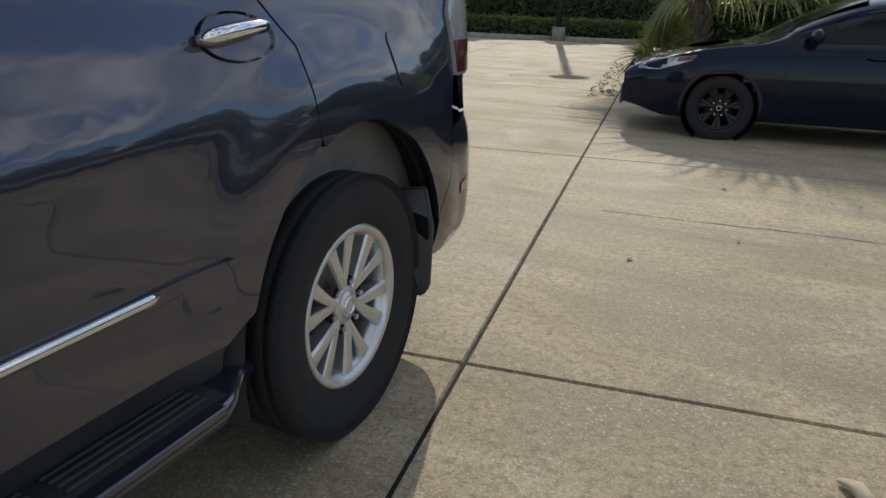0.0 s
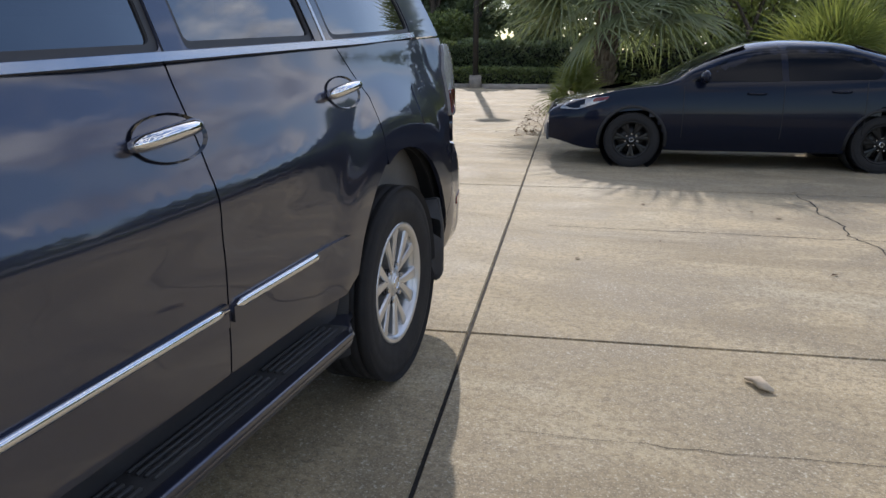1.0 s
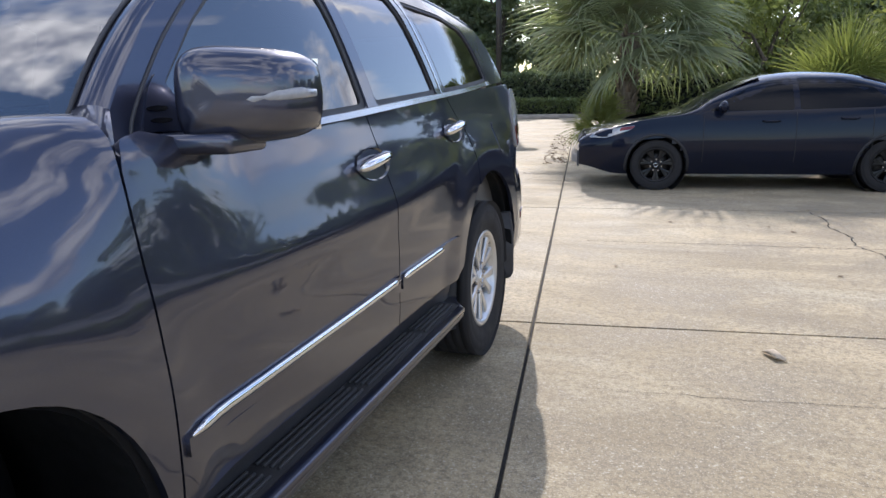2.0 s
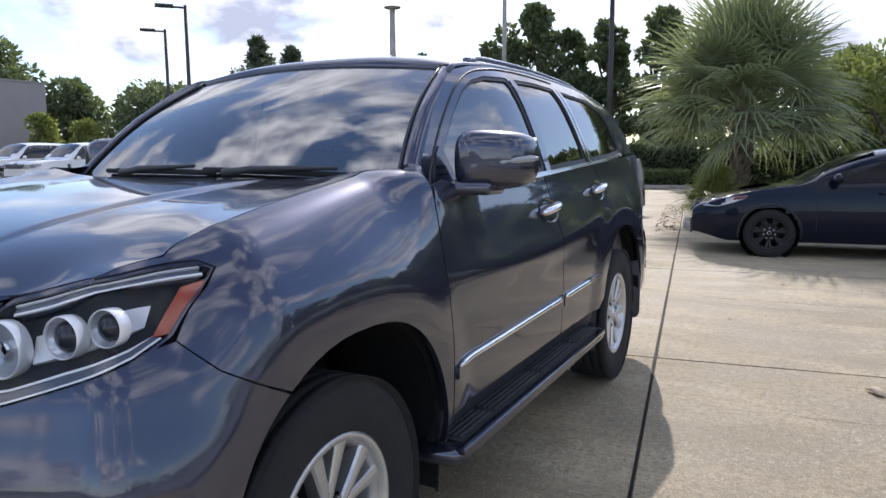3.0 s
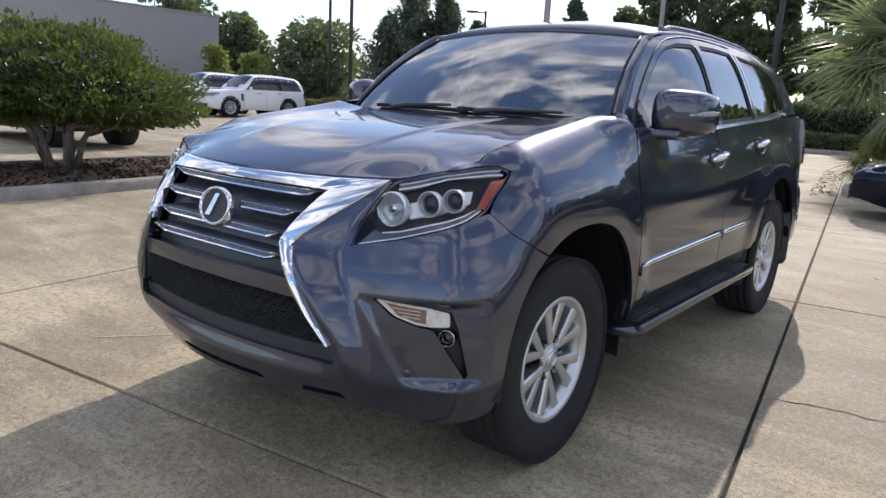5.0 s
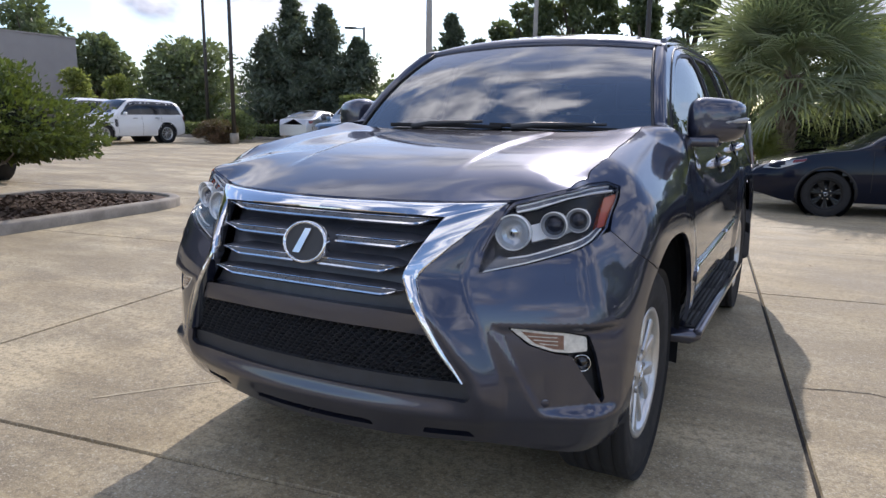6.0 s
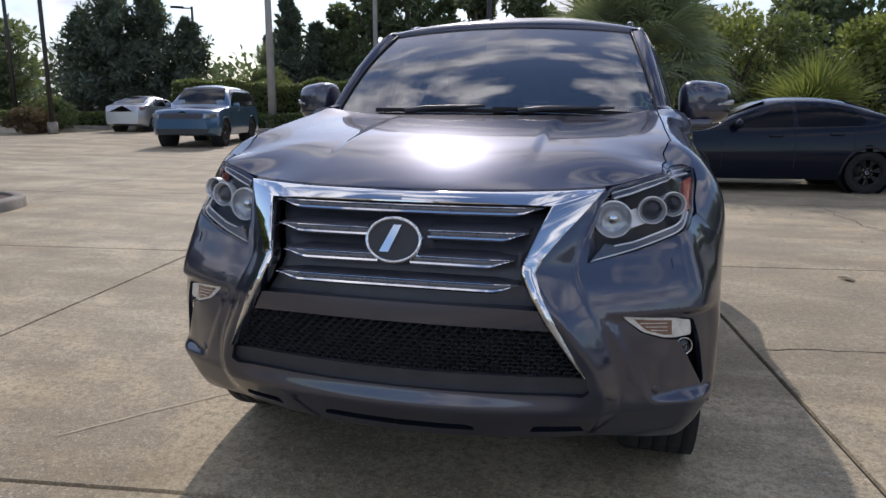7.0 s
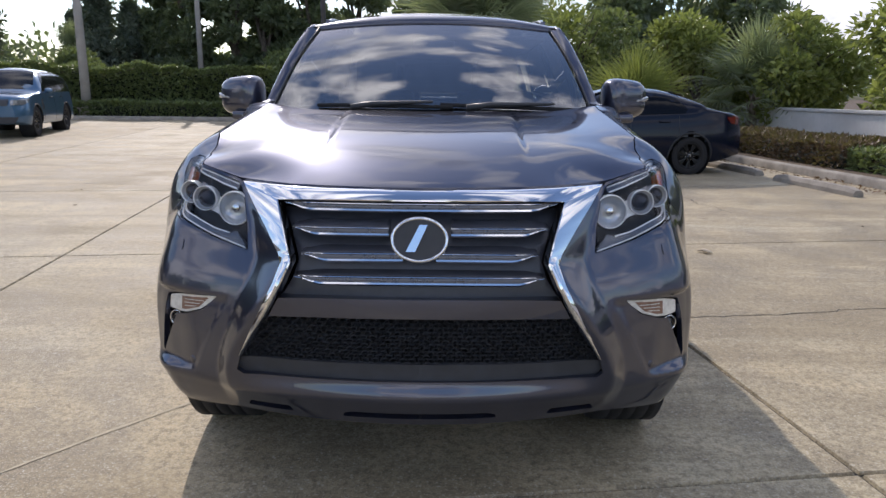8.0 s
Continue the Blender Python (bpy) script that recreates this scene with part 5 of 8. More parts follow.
        w3 = rounded([(0.985, belt(0.98) + 0.024), (0.94, 1.50), (0.885, 1.656), (1.35, 1.640), (1.68, 1.60), (1.80, 1.50), (1.88, belt(1.88) + 0.030)], 0.035, 4)
        panel("window_frame", house, outer, "paint", car, holes=[w1, w2, w3], step=0.04, depth=0.02, flip=False, mirror=m, label="painted pillars and roof edge")
        for w, nm, lb in ((w1, "side_window", "tinted front side window"), (w2, "side_window", "dark tinted rear side window"), (w3, "side_window", "dark tinted cargo window")):
            panel(nm, house, w, "tint", car, proud=-0.010, depth=0.0, step=0.06, mirror=m, label=lb)
            cx, cy = sum(p[0] for p in w) / len(w), sum(p[1] for p in w) / len(w)
            hole = [(cx + (p[0] - cx) * 0.955, cy + (p[1] - cy) * 0.925) for p in w]
            panel("window_seal", house, w, "trim", car, holes=[hole], proud=-0.004, depth=0.006, step=0.05, mirror=m)
        b_post = rounded([(0.150, 1.640), (0.212, 1.650), (0.262, belt(0.26) + 0.012), (0.190, belt(0.18) + 0.012)], 0.006, 2)
        panel("door_post", house, b_post, "paint", car, proud=0.003, depth=0.006, step=0.05, mirror=m)
        c_post = rounded([(0.775, 1.656), (0.882, 1.654), (0.982, belt(0.98) + 0.016), (0.878, belt(0.87) + 0.016)], 0.006, 2)
        panel("door_post", house, c_post, "gloss_black", car, proud=0.002, depth=0.006, step=0.05, mirror=m)
        split = [(0.832, 1.655), (0.846, 1.655), (0.942, belt(0.95) + 0.016), (0.927, belt(0.94) + 0.016)]
        panel("door_gap", house, split, "satin", car, proud=0.004, depth=0.006, step=0.05, mirror=m)
        line = [(-0.62, belt(-0.62) + 0.002), (0.2, belt(0.2) + 0.002), (1.2, belt(1.2) + 0.002), (1.90, belt(1.9) + 0.006), (1.90, belt(1.9) + 0.026), (1.2, belt(1.2) + 0.020), (0.2, belt(0.2) + 0.020), (-0.60, belt(-0.6) + 0.018)]
        panel("belt_moulding", house, line, "satin", car, proud=0.008, depth=0.012, step=0.04, mirror=m, label="satin chrome belt moulding")
        bm = bmesh.new()
        tube(bm, [house(y, z) + Vector((0.001, 0, 0)) for y, z in catmull([(-0.765, 1.215), (-0.735, 1.262), (-0.665, 1.338), (-0.565, 1.432), (-0.435, 1.532), (-0.34, 1.590), (-0.22, 1.636), (-0.08, 1.663), (0.135, 1.684), (0.5, 1.697), (0.84, 1.694)], 4)], 0.0042, 6)
        if m:
            bmesh.ops.scale(bm, vec=(-1, 1, 1), verts=bm.verts)
            bmesh.ops.reverse_faces(bm, faces=bm.faces)
        part("door_frame_gap", bm, "trim", car)
        # A pillar between windscreen and door frame
        bm = bmesh.new()
        cols = []
        edge = [(-0.84, 1.215), (-0.75, 1.315), (-0.61, 1.455), (-0.46, 1.572), (-0.36, top_z(-0.36))]
        for k in range(17):
            t = k / 16
            fy = np.interp(t, [0, 0.20, 0.55, 0.84, 1.0], [e[0] for e in edge])
            fz = np.interp(t, [0, 0.20, 0.55, 0.84, 1.0], [e[1] for e in edge])
            a = house(fy, fz)
            g = glass_front((0.748 - 0.140 * t), t)
            mid = (a + g) / 2 + Vector((0.022, -0.030, 0.016))
            cols.append([bm.verts.new((1 - q) ** 2 * a + 2 * q * (1 - q) * mid + q * q * g) for q in (0, 0.2, 0.4, 0.6, 0.8, 1.0)])
        for a, b in zip(cols, cols[1:]):
            for q_ in range(5):
                bm.faces.new((a[q_], b[q_], b[q_ + 1], a[q_ + 1]))
        if m:
            bmesh.ops.scale(bm, vec=(-1, 1, 1), verts=bm.verts)
        bmesh.ops.recalc_face_normals(bm, faces=bm.faces)
        part("front_pillar", bm, "paint", car, "painted windscreen pillar")
        bm = bmesh.new()
        tube(bm, [glass_front((0.748 - 0.140 * t), t) + Vector((0.002, -0.004, 0.004)) for t in [k / 12 for k in range(13)]], 0.0055, 6)
        if m:
            bmesh.ops.scale(bm, vec=(-1, 1, 1), verts=bm.verts)
            bmesh.ops.reverse_faces(bm, faces=bm.faces)
        part("windscreen_seal", bm, "trim", car)
        # cowl corner that closes the wing's top towards the pillar's foot
        bm = bmesh.new()
        cols = []
        pa, pg = house(-0.783, 1.280), glass_front(0.730, 0.13)
        pm = (pa + pg) / 2 + Vector((0.022, -0.030, 0.016))
        wing = [ring(u_of_y(-0.879), 1.20), ring(u_of_y(-0.879), 1.245), ring(u_of_y(-0.879), 1.29), ring(u_of_y(-0.879), 1.33)]
        for k in range(13):
            t = k / 12
            w0 = wing[min(2, int(t * 3))].lerp(wing[min(2, int(t * 3)) + 1], t * 3 - min(2, int(t * 3))) - Vector((0.0, 0.0, 0.003))
            b0 = (1 - t) ** 2 * pa + 2 * t * (1 - t) * pm + t * t * pg
            cols.append([bm.verts.new(w0.lerp(b0, q)) for q in (0.0, 0.33, 0.67, 1.0)])
        for a, b in zip(cols, cols[1:]):
            for q_ in range(3):
                bm.faces.new((a[q_], b[q_], b[q_ + 1], a[q_ + 1]))
        if m:
            bmesh.ops.scale(bm, vec=(-1, 1, 1), verts=bm.verts)
        bmesh.ops.recalc_face_normals(bm, faces=bm.faces)
        part("cowl_corner", bm, "paint", car)
        # running board with ribs
        bm = bmesh.new()
        cols = []
        for k in range(41):
            y = -0.925 + 1.875 * k / 40
            xo = 1.003 - 0.02 * smooth01((-0.90 - y) / 0.03) - 0.085 * smooth01((y - 0.74) / 0.20) ** 1.3
            cols.append([bm.verts.new((x, y, z)) for x, z in ((0.72, 0.425), (xo - 0.02, 0.428), (xo - 0.006, 0.422), (xo, 0.408), (xo - 0.004, 0.390), (xo - 0.022, 0.376), (0.72, 0.372))])
        for a, b in zip(cols, cols[1:]):
            for q_ in range(7):
                bm.faces.new((a[q_], b[q_], b[(q_ + 1) % 7], a[(q_ + 1) % 7]))
        bm.faces.new(cols[0]); bm.faces.new(cols[-1][::-1])
        bmesh.ops.recalc_face_normals(bm, faces=bm.faces)
        rb_ = part("running_board", bm, "paint", car, "running board with black ribbed tread")
        bm = bmesh.new()
        box(bm, (0.76, -0.86, 0.427), (0.972, 0.80, 0.4345), 0.003, 1)
        part("tread", bm, "rubber", rb_, "black tread")
        for y0, y1 in ((-0.84, -0.60), (-0.565, -0.10), (-0.065, 0.40), (0.435, 0.76)):
            for k in range(8):
                bm = bmesh.new()
                box(bm, (0.800 + 0.021 * k, y0, 0.433), (0.809 + 0.021 * k, y1, 0.4420), 0.002, 1)
                part("tread_rib", bm, "rib", rb_)
        bm = bmesh.new()
        box(bm, (0.972, -0.915, 0.414), (1.008, 0.76, 0.436), 0.006, 2)
        part("board_edge", bm, "paint", rb_, "painted edge of the running board")
        for ob in [rb_, *rb_.children]:
            if m:
                ob.data.transform(Matrix.Diagonal((-1, 1, 1, 1)))
                ob.data.flip_normals()
        # sill under the doors
        sill = [S(-0.885, 0.52), S(0.86, 0.52), S(0.88, 0.40), S(-0.885, 0.40)]
        panel("sill", ring, sill, "trim", car, proud=-0.035, depth=0.03, step=0.06, mirror=m)
        # door mirror
        bm = bmesh.new()
        cols = []
        secs = [(-0.592, 0.30, 0.35, 0.0), (-0.585, 0.62, 0.66, 0.0), (-0.565, 0.86, 0.88, 0.0), (-0.53, 0.98, 0.98, 0.0), (-0.48, 1.03, 1.02, 0.0), (-0.44, 1.0, 1.0, 0.0), (-0.425, 0.94, 0.95, 0.0), (-0.43, 0.86, 0.88, 0.0)]
        for y, sx_, sz_, _ in secs:
            loop = []
            for k in range(28):
                a = 2 * math.pi * k / 28
                ca, sa = math.cos(a), math.sin(a)
                px = 0.118 * sx_ * math.copysign(abs(ca) ** 0.55, ca)
                pz = 0.098 * sz_ * math.copysign(abs(sa) ** 0.60, sa)
                pz *= 1.0 - 0.10 * (px / 0.118)
                bend = 0.085 * smooth01((px + 0.08) / 0.2)
                loop.append(bm.verts.new((0.958 + px, y + bend - 0.123, 1.300 + pz)))
            cols.append(loop)
        for a, b in zip(cols, cols[1:]):
            for k in range(28):
                bm.faces.new((a[k], a[(k + 1) % 28], b[(k + 1) % 28], b[k]))
        bm.faces.new(cols[0][::-1])
        bmesh.ops.recalc_face_normals(bm, faces=bm.faces)
        mir = part("door_mirror", bm, "paint", car, "painted door mirror with turn signal")
        md = mir.modifiers.new("smooth", "SUBSURF"); md.levels = md.render_levels = 1
        bm = bmesh.new()
        bmesh.ops.create_grid(bm, x_segments=6, y_segments=6, size=0.5, matrix=Matrix.Translation((0.962, -0.492, 1.300)) @ Matrix.Rotation(radians(20), 4, "Z") @ Matrix.Diagonal((0.20, 1, 0.15, 1)) @ Matrix.Rotation(radians(90), 4, "X"))
        part("mirror_glass", bm, "chrome", mir, "mirror glass")
        bm = bmesh.new()
        pts = [(0.975, -0.668, 1.288), (1.01, -0.646, 1.294), (1.048, -0.612, 1.300), (1.078, -0.568, 1.304), (1.088, -0.530, 1.304)]
        tube(bm, pts, [0.004, 0.009, 0.0115, 0.0115, 0.007], 8, True, (0.5, 1.0))
        part("mirror_signal", bm, "signal_lens", mir, "clear signal lens on the mirror")
        bm = bmesh.new()
        box(bm, (0.79, -0.745, 1.188), (0.985, -0.56, 1.230), 0.016, 3)
        for v in bm.verts:
            v.co.y += 0.05 * smooth01((v.co.x - 0.82) / 0.1) * (v.co.y < -0.65)
        part("mirror_arm", bm, "paint", mir, "painted mirror foot")
        tri_ = rounded([(-0.728, 1.232), (-0.585, 1.226), (-0.605, 1.30), (-0.632, 1.352), (-0.672, 1.318)], 0.010, 2)
        plate = panel("mirror_plate", house, tri_, "paint", mir, proud=0.006, depth=0.012, step=0.04, label="painted sail plate with two dark slots")
        for zs in (1.252, 1.276):
            slot_ = [(-0.668 + 0.030 * math.cos(a), zs + 0.0055 * math.sin(a)) for a in [2 * math.pi * k / 14 for k in range(14)]]
            panel("plate_slot", house, slot_, "gloss_black", mir, proud=0.0085, depth=0.003, step=0.05)
        if m:
            for ob in [mir, *mir.children]:
                ob.data.transform(Matrix.Diagonal((-1, 1, 1, 1)))
                ob.data.flip_normals()
        # roof rail
        bm = bmesh.new()
        pts, rad = [], []
        for k in range(23):
            t = k / 22
            y = -0.12 + 1.72 * t
            lift = 0.022 * min(1, smooth01(t / 0.10), smooth01((1 - t) / 0.08))
            x = gh_x(y, top_z(y)) - 0.055
            pts.append((x, y, roof(x, y).z + lift - 0.006)); rad.append(0.0125 if 0 < k < 22 else 0.008)
        tube(bm, pts, rad, 10, True, (1.15, 0.85))
        for y in (-0.02, 0.75, 1.50):
            x = gh_x(y, top_z(y)) - 0.055
            z = roof(x, y).z
            box(bm, (x - 0.014, y - 0.05, z - 0.01), (x + 0.012, y + 0.05, z + 0.014), 0.006, 2)
        if m:
            bmesh.ops.scale(bm, vec=(-1, 1, 1), verts=bm.verts)
            bmesh.ops.reverse_faces(bm, faces=bm.faces)
        part("roof_rail", bm, "paint", car, "low painted roof rail")
        # rounded drip edge where the roof meets the door frames
        bm = bmesh.new()
        tube(bm, [house(y, top_z(y)) + Vector((-0.006, 0, -0.004)) for y in [-0.37 + 2.48 * k / 30 for k in range(31)]], 0.013, 8)
        if m:
            bmesh.ops.scale(bm, vec=(-1, 1, 1), verts=bm.verts)
            bmesh.ops.reverse_faces(bm, faces=bm.faces)
        part("roof_gutter", bm, "paint", car)
    both(side)

    # -- bonnet
    hd = [(0.0, HOOD_RIM[0].y + 0.004)]
    for k in range(1, len(HOOD_RIM)):
        d = (HOOD_RIM[k] - HOOD_RIM[k - 1]).normalized()
        hd.append((HOOD_RIM[k].x - d.y * 0.005, HOOD_RIM[k].y + d.x * 0.005))
    hd += [(0.40, -1.012), (0.0, -1.03)]
    panel("bonnet", hood, half_to_full(hd), "paint", car, step=0.021, depth=0.03, label="graphite painted bonnet with raised centre")
    # black cowl and wiper arms
    bm = bmesh.new()
    cols = []
    for k in range(25):
        x = -0.74 + 1.48 * k / 24
        w = glass_front(x, 0.0)
        cols.append([bm.verts.new(p) for p in ((x, w.y - 0.085, w.z - 0.030), (x, w.y - 0.05, w.z - 0.012), (x, w.y + 0.03, w.z + 0.006))])
    for a, b in zip(cols, cols[1:]):
        for q in range(2):
            bm.faces.new((a[q], b[q], b[q + 1], a[q + 1]))
    bmesh.ops.recalc_face_normals(bm, faces=bm.faces)
    part("cowl", bm, "trim", car, "black plastic cowl")
    for x0, x1, s1 in ((-0.36, 0.10, 0.03), (0.16, 0.66, 0.03)):
        bm = bmesh.new()
        xs = [x0 + (x1 - x0) * k / 10 for k in range(11)]
        tube(bm, [glass_front(x0, 0.02) + Vector((0, -0.03, 0.02))] + [glass_front(x, 0.03 + s1 * (k / 10)) + Vector((0, -0.018, 0.026)) for k, x in enumerate(xs)][2:9], [0.014, 0.012, 0.011, 0.010, 0.009, 0.008, 0.007, 0.006], 8)
        wp = part("wiper", bm, "trim", car, "black windscreen wiper")
        bm = bmesh.new()
        span = [x1 + 0.62 * k / 12 * (1 if x1 < x0 else -1) for k in range(13)]
        tube(bm, [glass_front(max(-0.72, x), 0.035 + 0.02 * k / 12) + Vector((0, -0.008, 0.012)) for k, x in enumerate(span)], 0.007, 6, True, (1, 1.5))
        part("wiper_blade", bm, "rubber", wp)
    # windscreen, roof, rear glass
    ws = [(-0.743, 0.012), (0.743, 0.012), (0.677, 0.5), (0.611, 0.985), (-0.611, 0.985), (-0.677, 0.5)]
    wsg = panel("windscreen", glass_front, ws, "glass", car, depth=0.0, step=0.06, label="windscreen reflecting the sky")
    wsg.visible_shadow = False
    hdr = [(-0.612, 0.974), (0.612, 0.974), (0.610, 0.988), (-0.610, 0.988)]
    panel("windscreen_band", glass_front, hdr, "gloss_black", car, proud=-0.006, depth=0.0, step=0.05)
    nx = 28
    bm = bmesh.new()
    rows = []
    for s_, lift in ((0.984, -0.004), (0.986, 0.003), (0.992, 0.007), (1.0, 0.012)):
        rows.append([bm.verts.new(glass_front((-1 + 2 * i / nx) * (0.748 - 0.140 * s_), s_) + Vector((0, -lift * 0.6, lift))) for i in range(nx + 1)])
    for j in range(39):
        y = -0.24 + 2.37 * (j / 38)
        w = gh_x(y, top_z(y))
        rows.append([bm.verts.new(roof((-1 + 2 * i / nx) * w, y)) for i in range(nx + 1)])
    for a, b in zip(rows, rows[1:]):
        for i in range(nx):
            bm.faces.new((a[i], a[i + 1], b[i + 1], b[i]))
    part("roof", bm, "paint", car, "graphite painted roof")
    bm = bmesh.new()
    cols = []
    for k in range(21):
        x = -0.62 + 1.24 * k / 20
        t = (x / 0.62) ** 2
        cols.append([bm.verts.new((x * s, y - 0.06 * t, z)) for s, y, z in ((1.0, 2.14, 1.665), (1.03, 2.24, 1.55), (1.07, 2.33, 1.40), (1.10, 2.37, 1.29))])
    for a, b in zip(cols, cols[1:]):
        for q in range(3):
            bm.faces.new((a[q], a[q + 1], b[q + 1], b[q]))
    bmesh.ops.recalc_face_normals(bm, faces=bm.faces)
    part("rear_window", bm, "tint", car, "dark rear window")
    bm = bmesh.new()
    box(bm, (-0.56, 2.02, 1.675), (0.56, 2.19, 1.708), 0.014, 3)
    part("roof_spoiler", bm, "paint", car)
    # -- cabin
    for nm, lo, hi in (("cabin_floor", (-0.72, -0.78, 0.40), (0.72, 2.2, 0.46)), ("door_lining", (-0.84, -0.60, 0.42), (-0.76, 2.2, 1.24)), ("door_lining", (0.76, -0.60, 0.42), (0.84, 2.2, 1.24)), ("rear_lining", (-0.74, 2.10, 0.42), (0.74, 2.2, 1.25)), ("bulkhead", (-0.74, -0.86, 0.42), (0.74, -0.78, 1.18))):
        bm = bmesh.new()
        box(bm, lo, hi, 0.02)
        part(nm, bm, "interior", car, smooth=False)
    bm = bmesh.new()
    box(bm, (-0.72, -0.83, 0.95), (0.72, -0.42, 1.185), 0.05, 4)
    part("dashboard", bm, "interior", car, "dark dashboard")
    bm = bmesh.new()
    lathe(bm, [(0.175 + 0.015 * math.cos(a), 0.015 * math.sin(a)) for a in [2 * math.pi * k / 8 for k in range(9)]], segs=28, m=Matrix.Translation((0.37, -0.30, 1.09)) @ Matrix.Rotation(radians(-65), 4, "Z") @ Matrix.Rotation(radians(0), 4, "Y") @ Matrix.Rotation(radians(-25), 4, "Y"))
    part("steering_wheel", bm, "trim", car)
    for sx in (-0.38, 0.38):
        for y in (0.18, 1.05):
            bm = bmesh.new()
            box(bm, (sx - 0.25, y - 0.30, 0.60), (sx + 0.25, y + 0.22, 0.78), 0.05, 3)
            box(bm, (sx - 0.24, y + 0.16, 0.70), (sx + 0.24, y + 0.30, 1.34), 0.05, 3)
            box(bm, (sx - 0.13, y + 0.20, 1.36), (sx + 0.13, y + 0.29, 1.53), 0.04, 3)
            part("seat", bm, "seat", car, "leather seat with head rest")
    bm = bmesh.new()
    box(bm, (-0.11, -0.40, 1.53), (0.11, -0.37, 1.59), 0.015, 3)
    part("inner_mirror", bm, "trim", car)
    bm = bmesh.new()
    box(bm, (-0.60, -0.28, 1.60), (0.60, 2.0, 1.625), 0.01)
    part("headliner", bm, "interior", car, smooth=False)
    # underbody
    bm = bmesh.new()
    box(bm, (-0.62, -1.95, 0.30), (0.62, 2.2, 0.42), 0.04)
    part("underbody", bm, "shell", car, smooth=False)
    # -- wheels
    for sx in (1, -1):
        for y in (AXLE_F, AXLE_R):
            mm = Matrix.Translation((sx * (0.766 if y < 0 else 0.803), y + (0.006 if y < 0 else 0.0), HUB_Z)) @ (Matrix.Identity(4) if sx > 0 else Matrix.Rotation(math.pi, 4, "Z")) @ Matrix.Rotation(radians(32 if y < 0 else 41), 4, "X")
            make_wheel(car, mm)
    return car


build_suv()

# ---- the other parked vehicles: nose towards -y of their own ----


class Shape:
    """Half a car's skin from a side profile and plan: used for the body, its windows and its lamps."""

    def __init__(self, top, belt_line, half, foot=0.22, tumble=0.30, nose=0.35, tail=0.30):
        self.top, self.belt_line, self.half, self.foot, self.tumble, self.nose, self.tail = top, belt_line, half, foot, tumble, nose, tail
        self.y0, self.y1 = top[0][0], top[-1][0]

    def zt(self, y):
        return lerp_table(self.top, y)

    def zb(self, y):
        return lerp_table(self.belt_line, y)

    def plan(self, y):
        a = max(0.0, min(1.0, (y - self.y0) / self.nose))
        b = max(0.0, min(1.0, (self.y1 - y) / self.tail))
        return self.half * (0.72 + 0.28 * (1 - (1 - a) ** 2.4)) * (0.78 + 0.22 * (1 - (1 - b) ** 2.4))

    def x(self, y, z):
        w, zb, zt = self.plan(y), min(self.zb(y), self.zt(y) - 0.03), self.zt(y)
        if z <= zb:
            t = (z - 0.55) / max(0.05, zb - 0.55)
            return w * (1 - (0.05 * max(0, t) ** 2 if t > 0 else 0.10 * min(1, (0.55 - z) / 0.33) ** 2))
        t = (z - zb) / max(0.04, zt - zb)
        cab = smooth01((zt - zb - 0.05) / 0.25)
        edge = w * 0.95 - cab * self.tumble * (z - zb)
        return max(0.0, edge * (1 - max(0.0, t - 0.0) ** (7 if cab > 0.5 else 3.2)) ** 0.5)


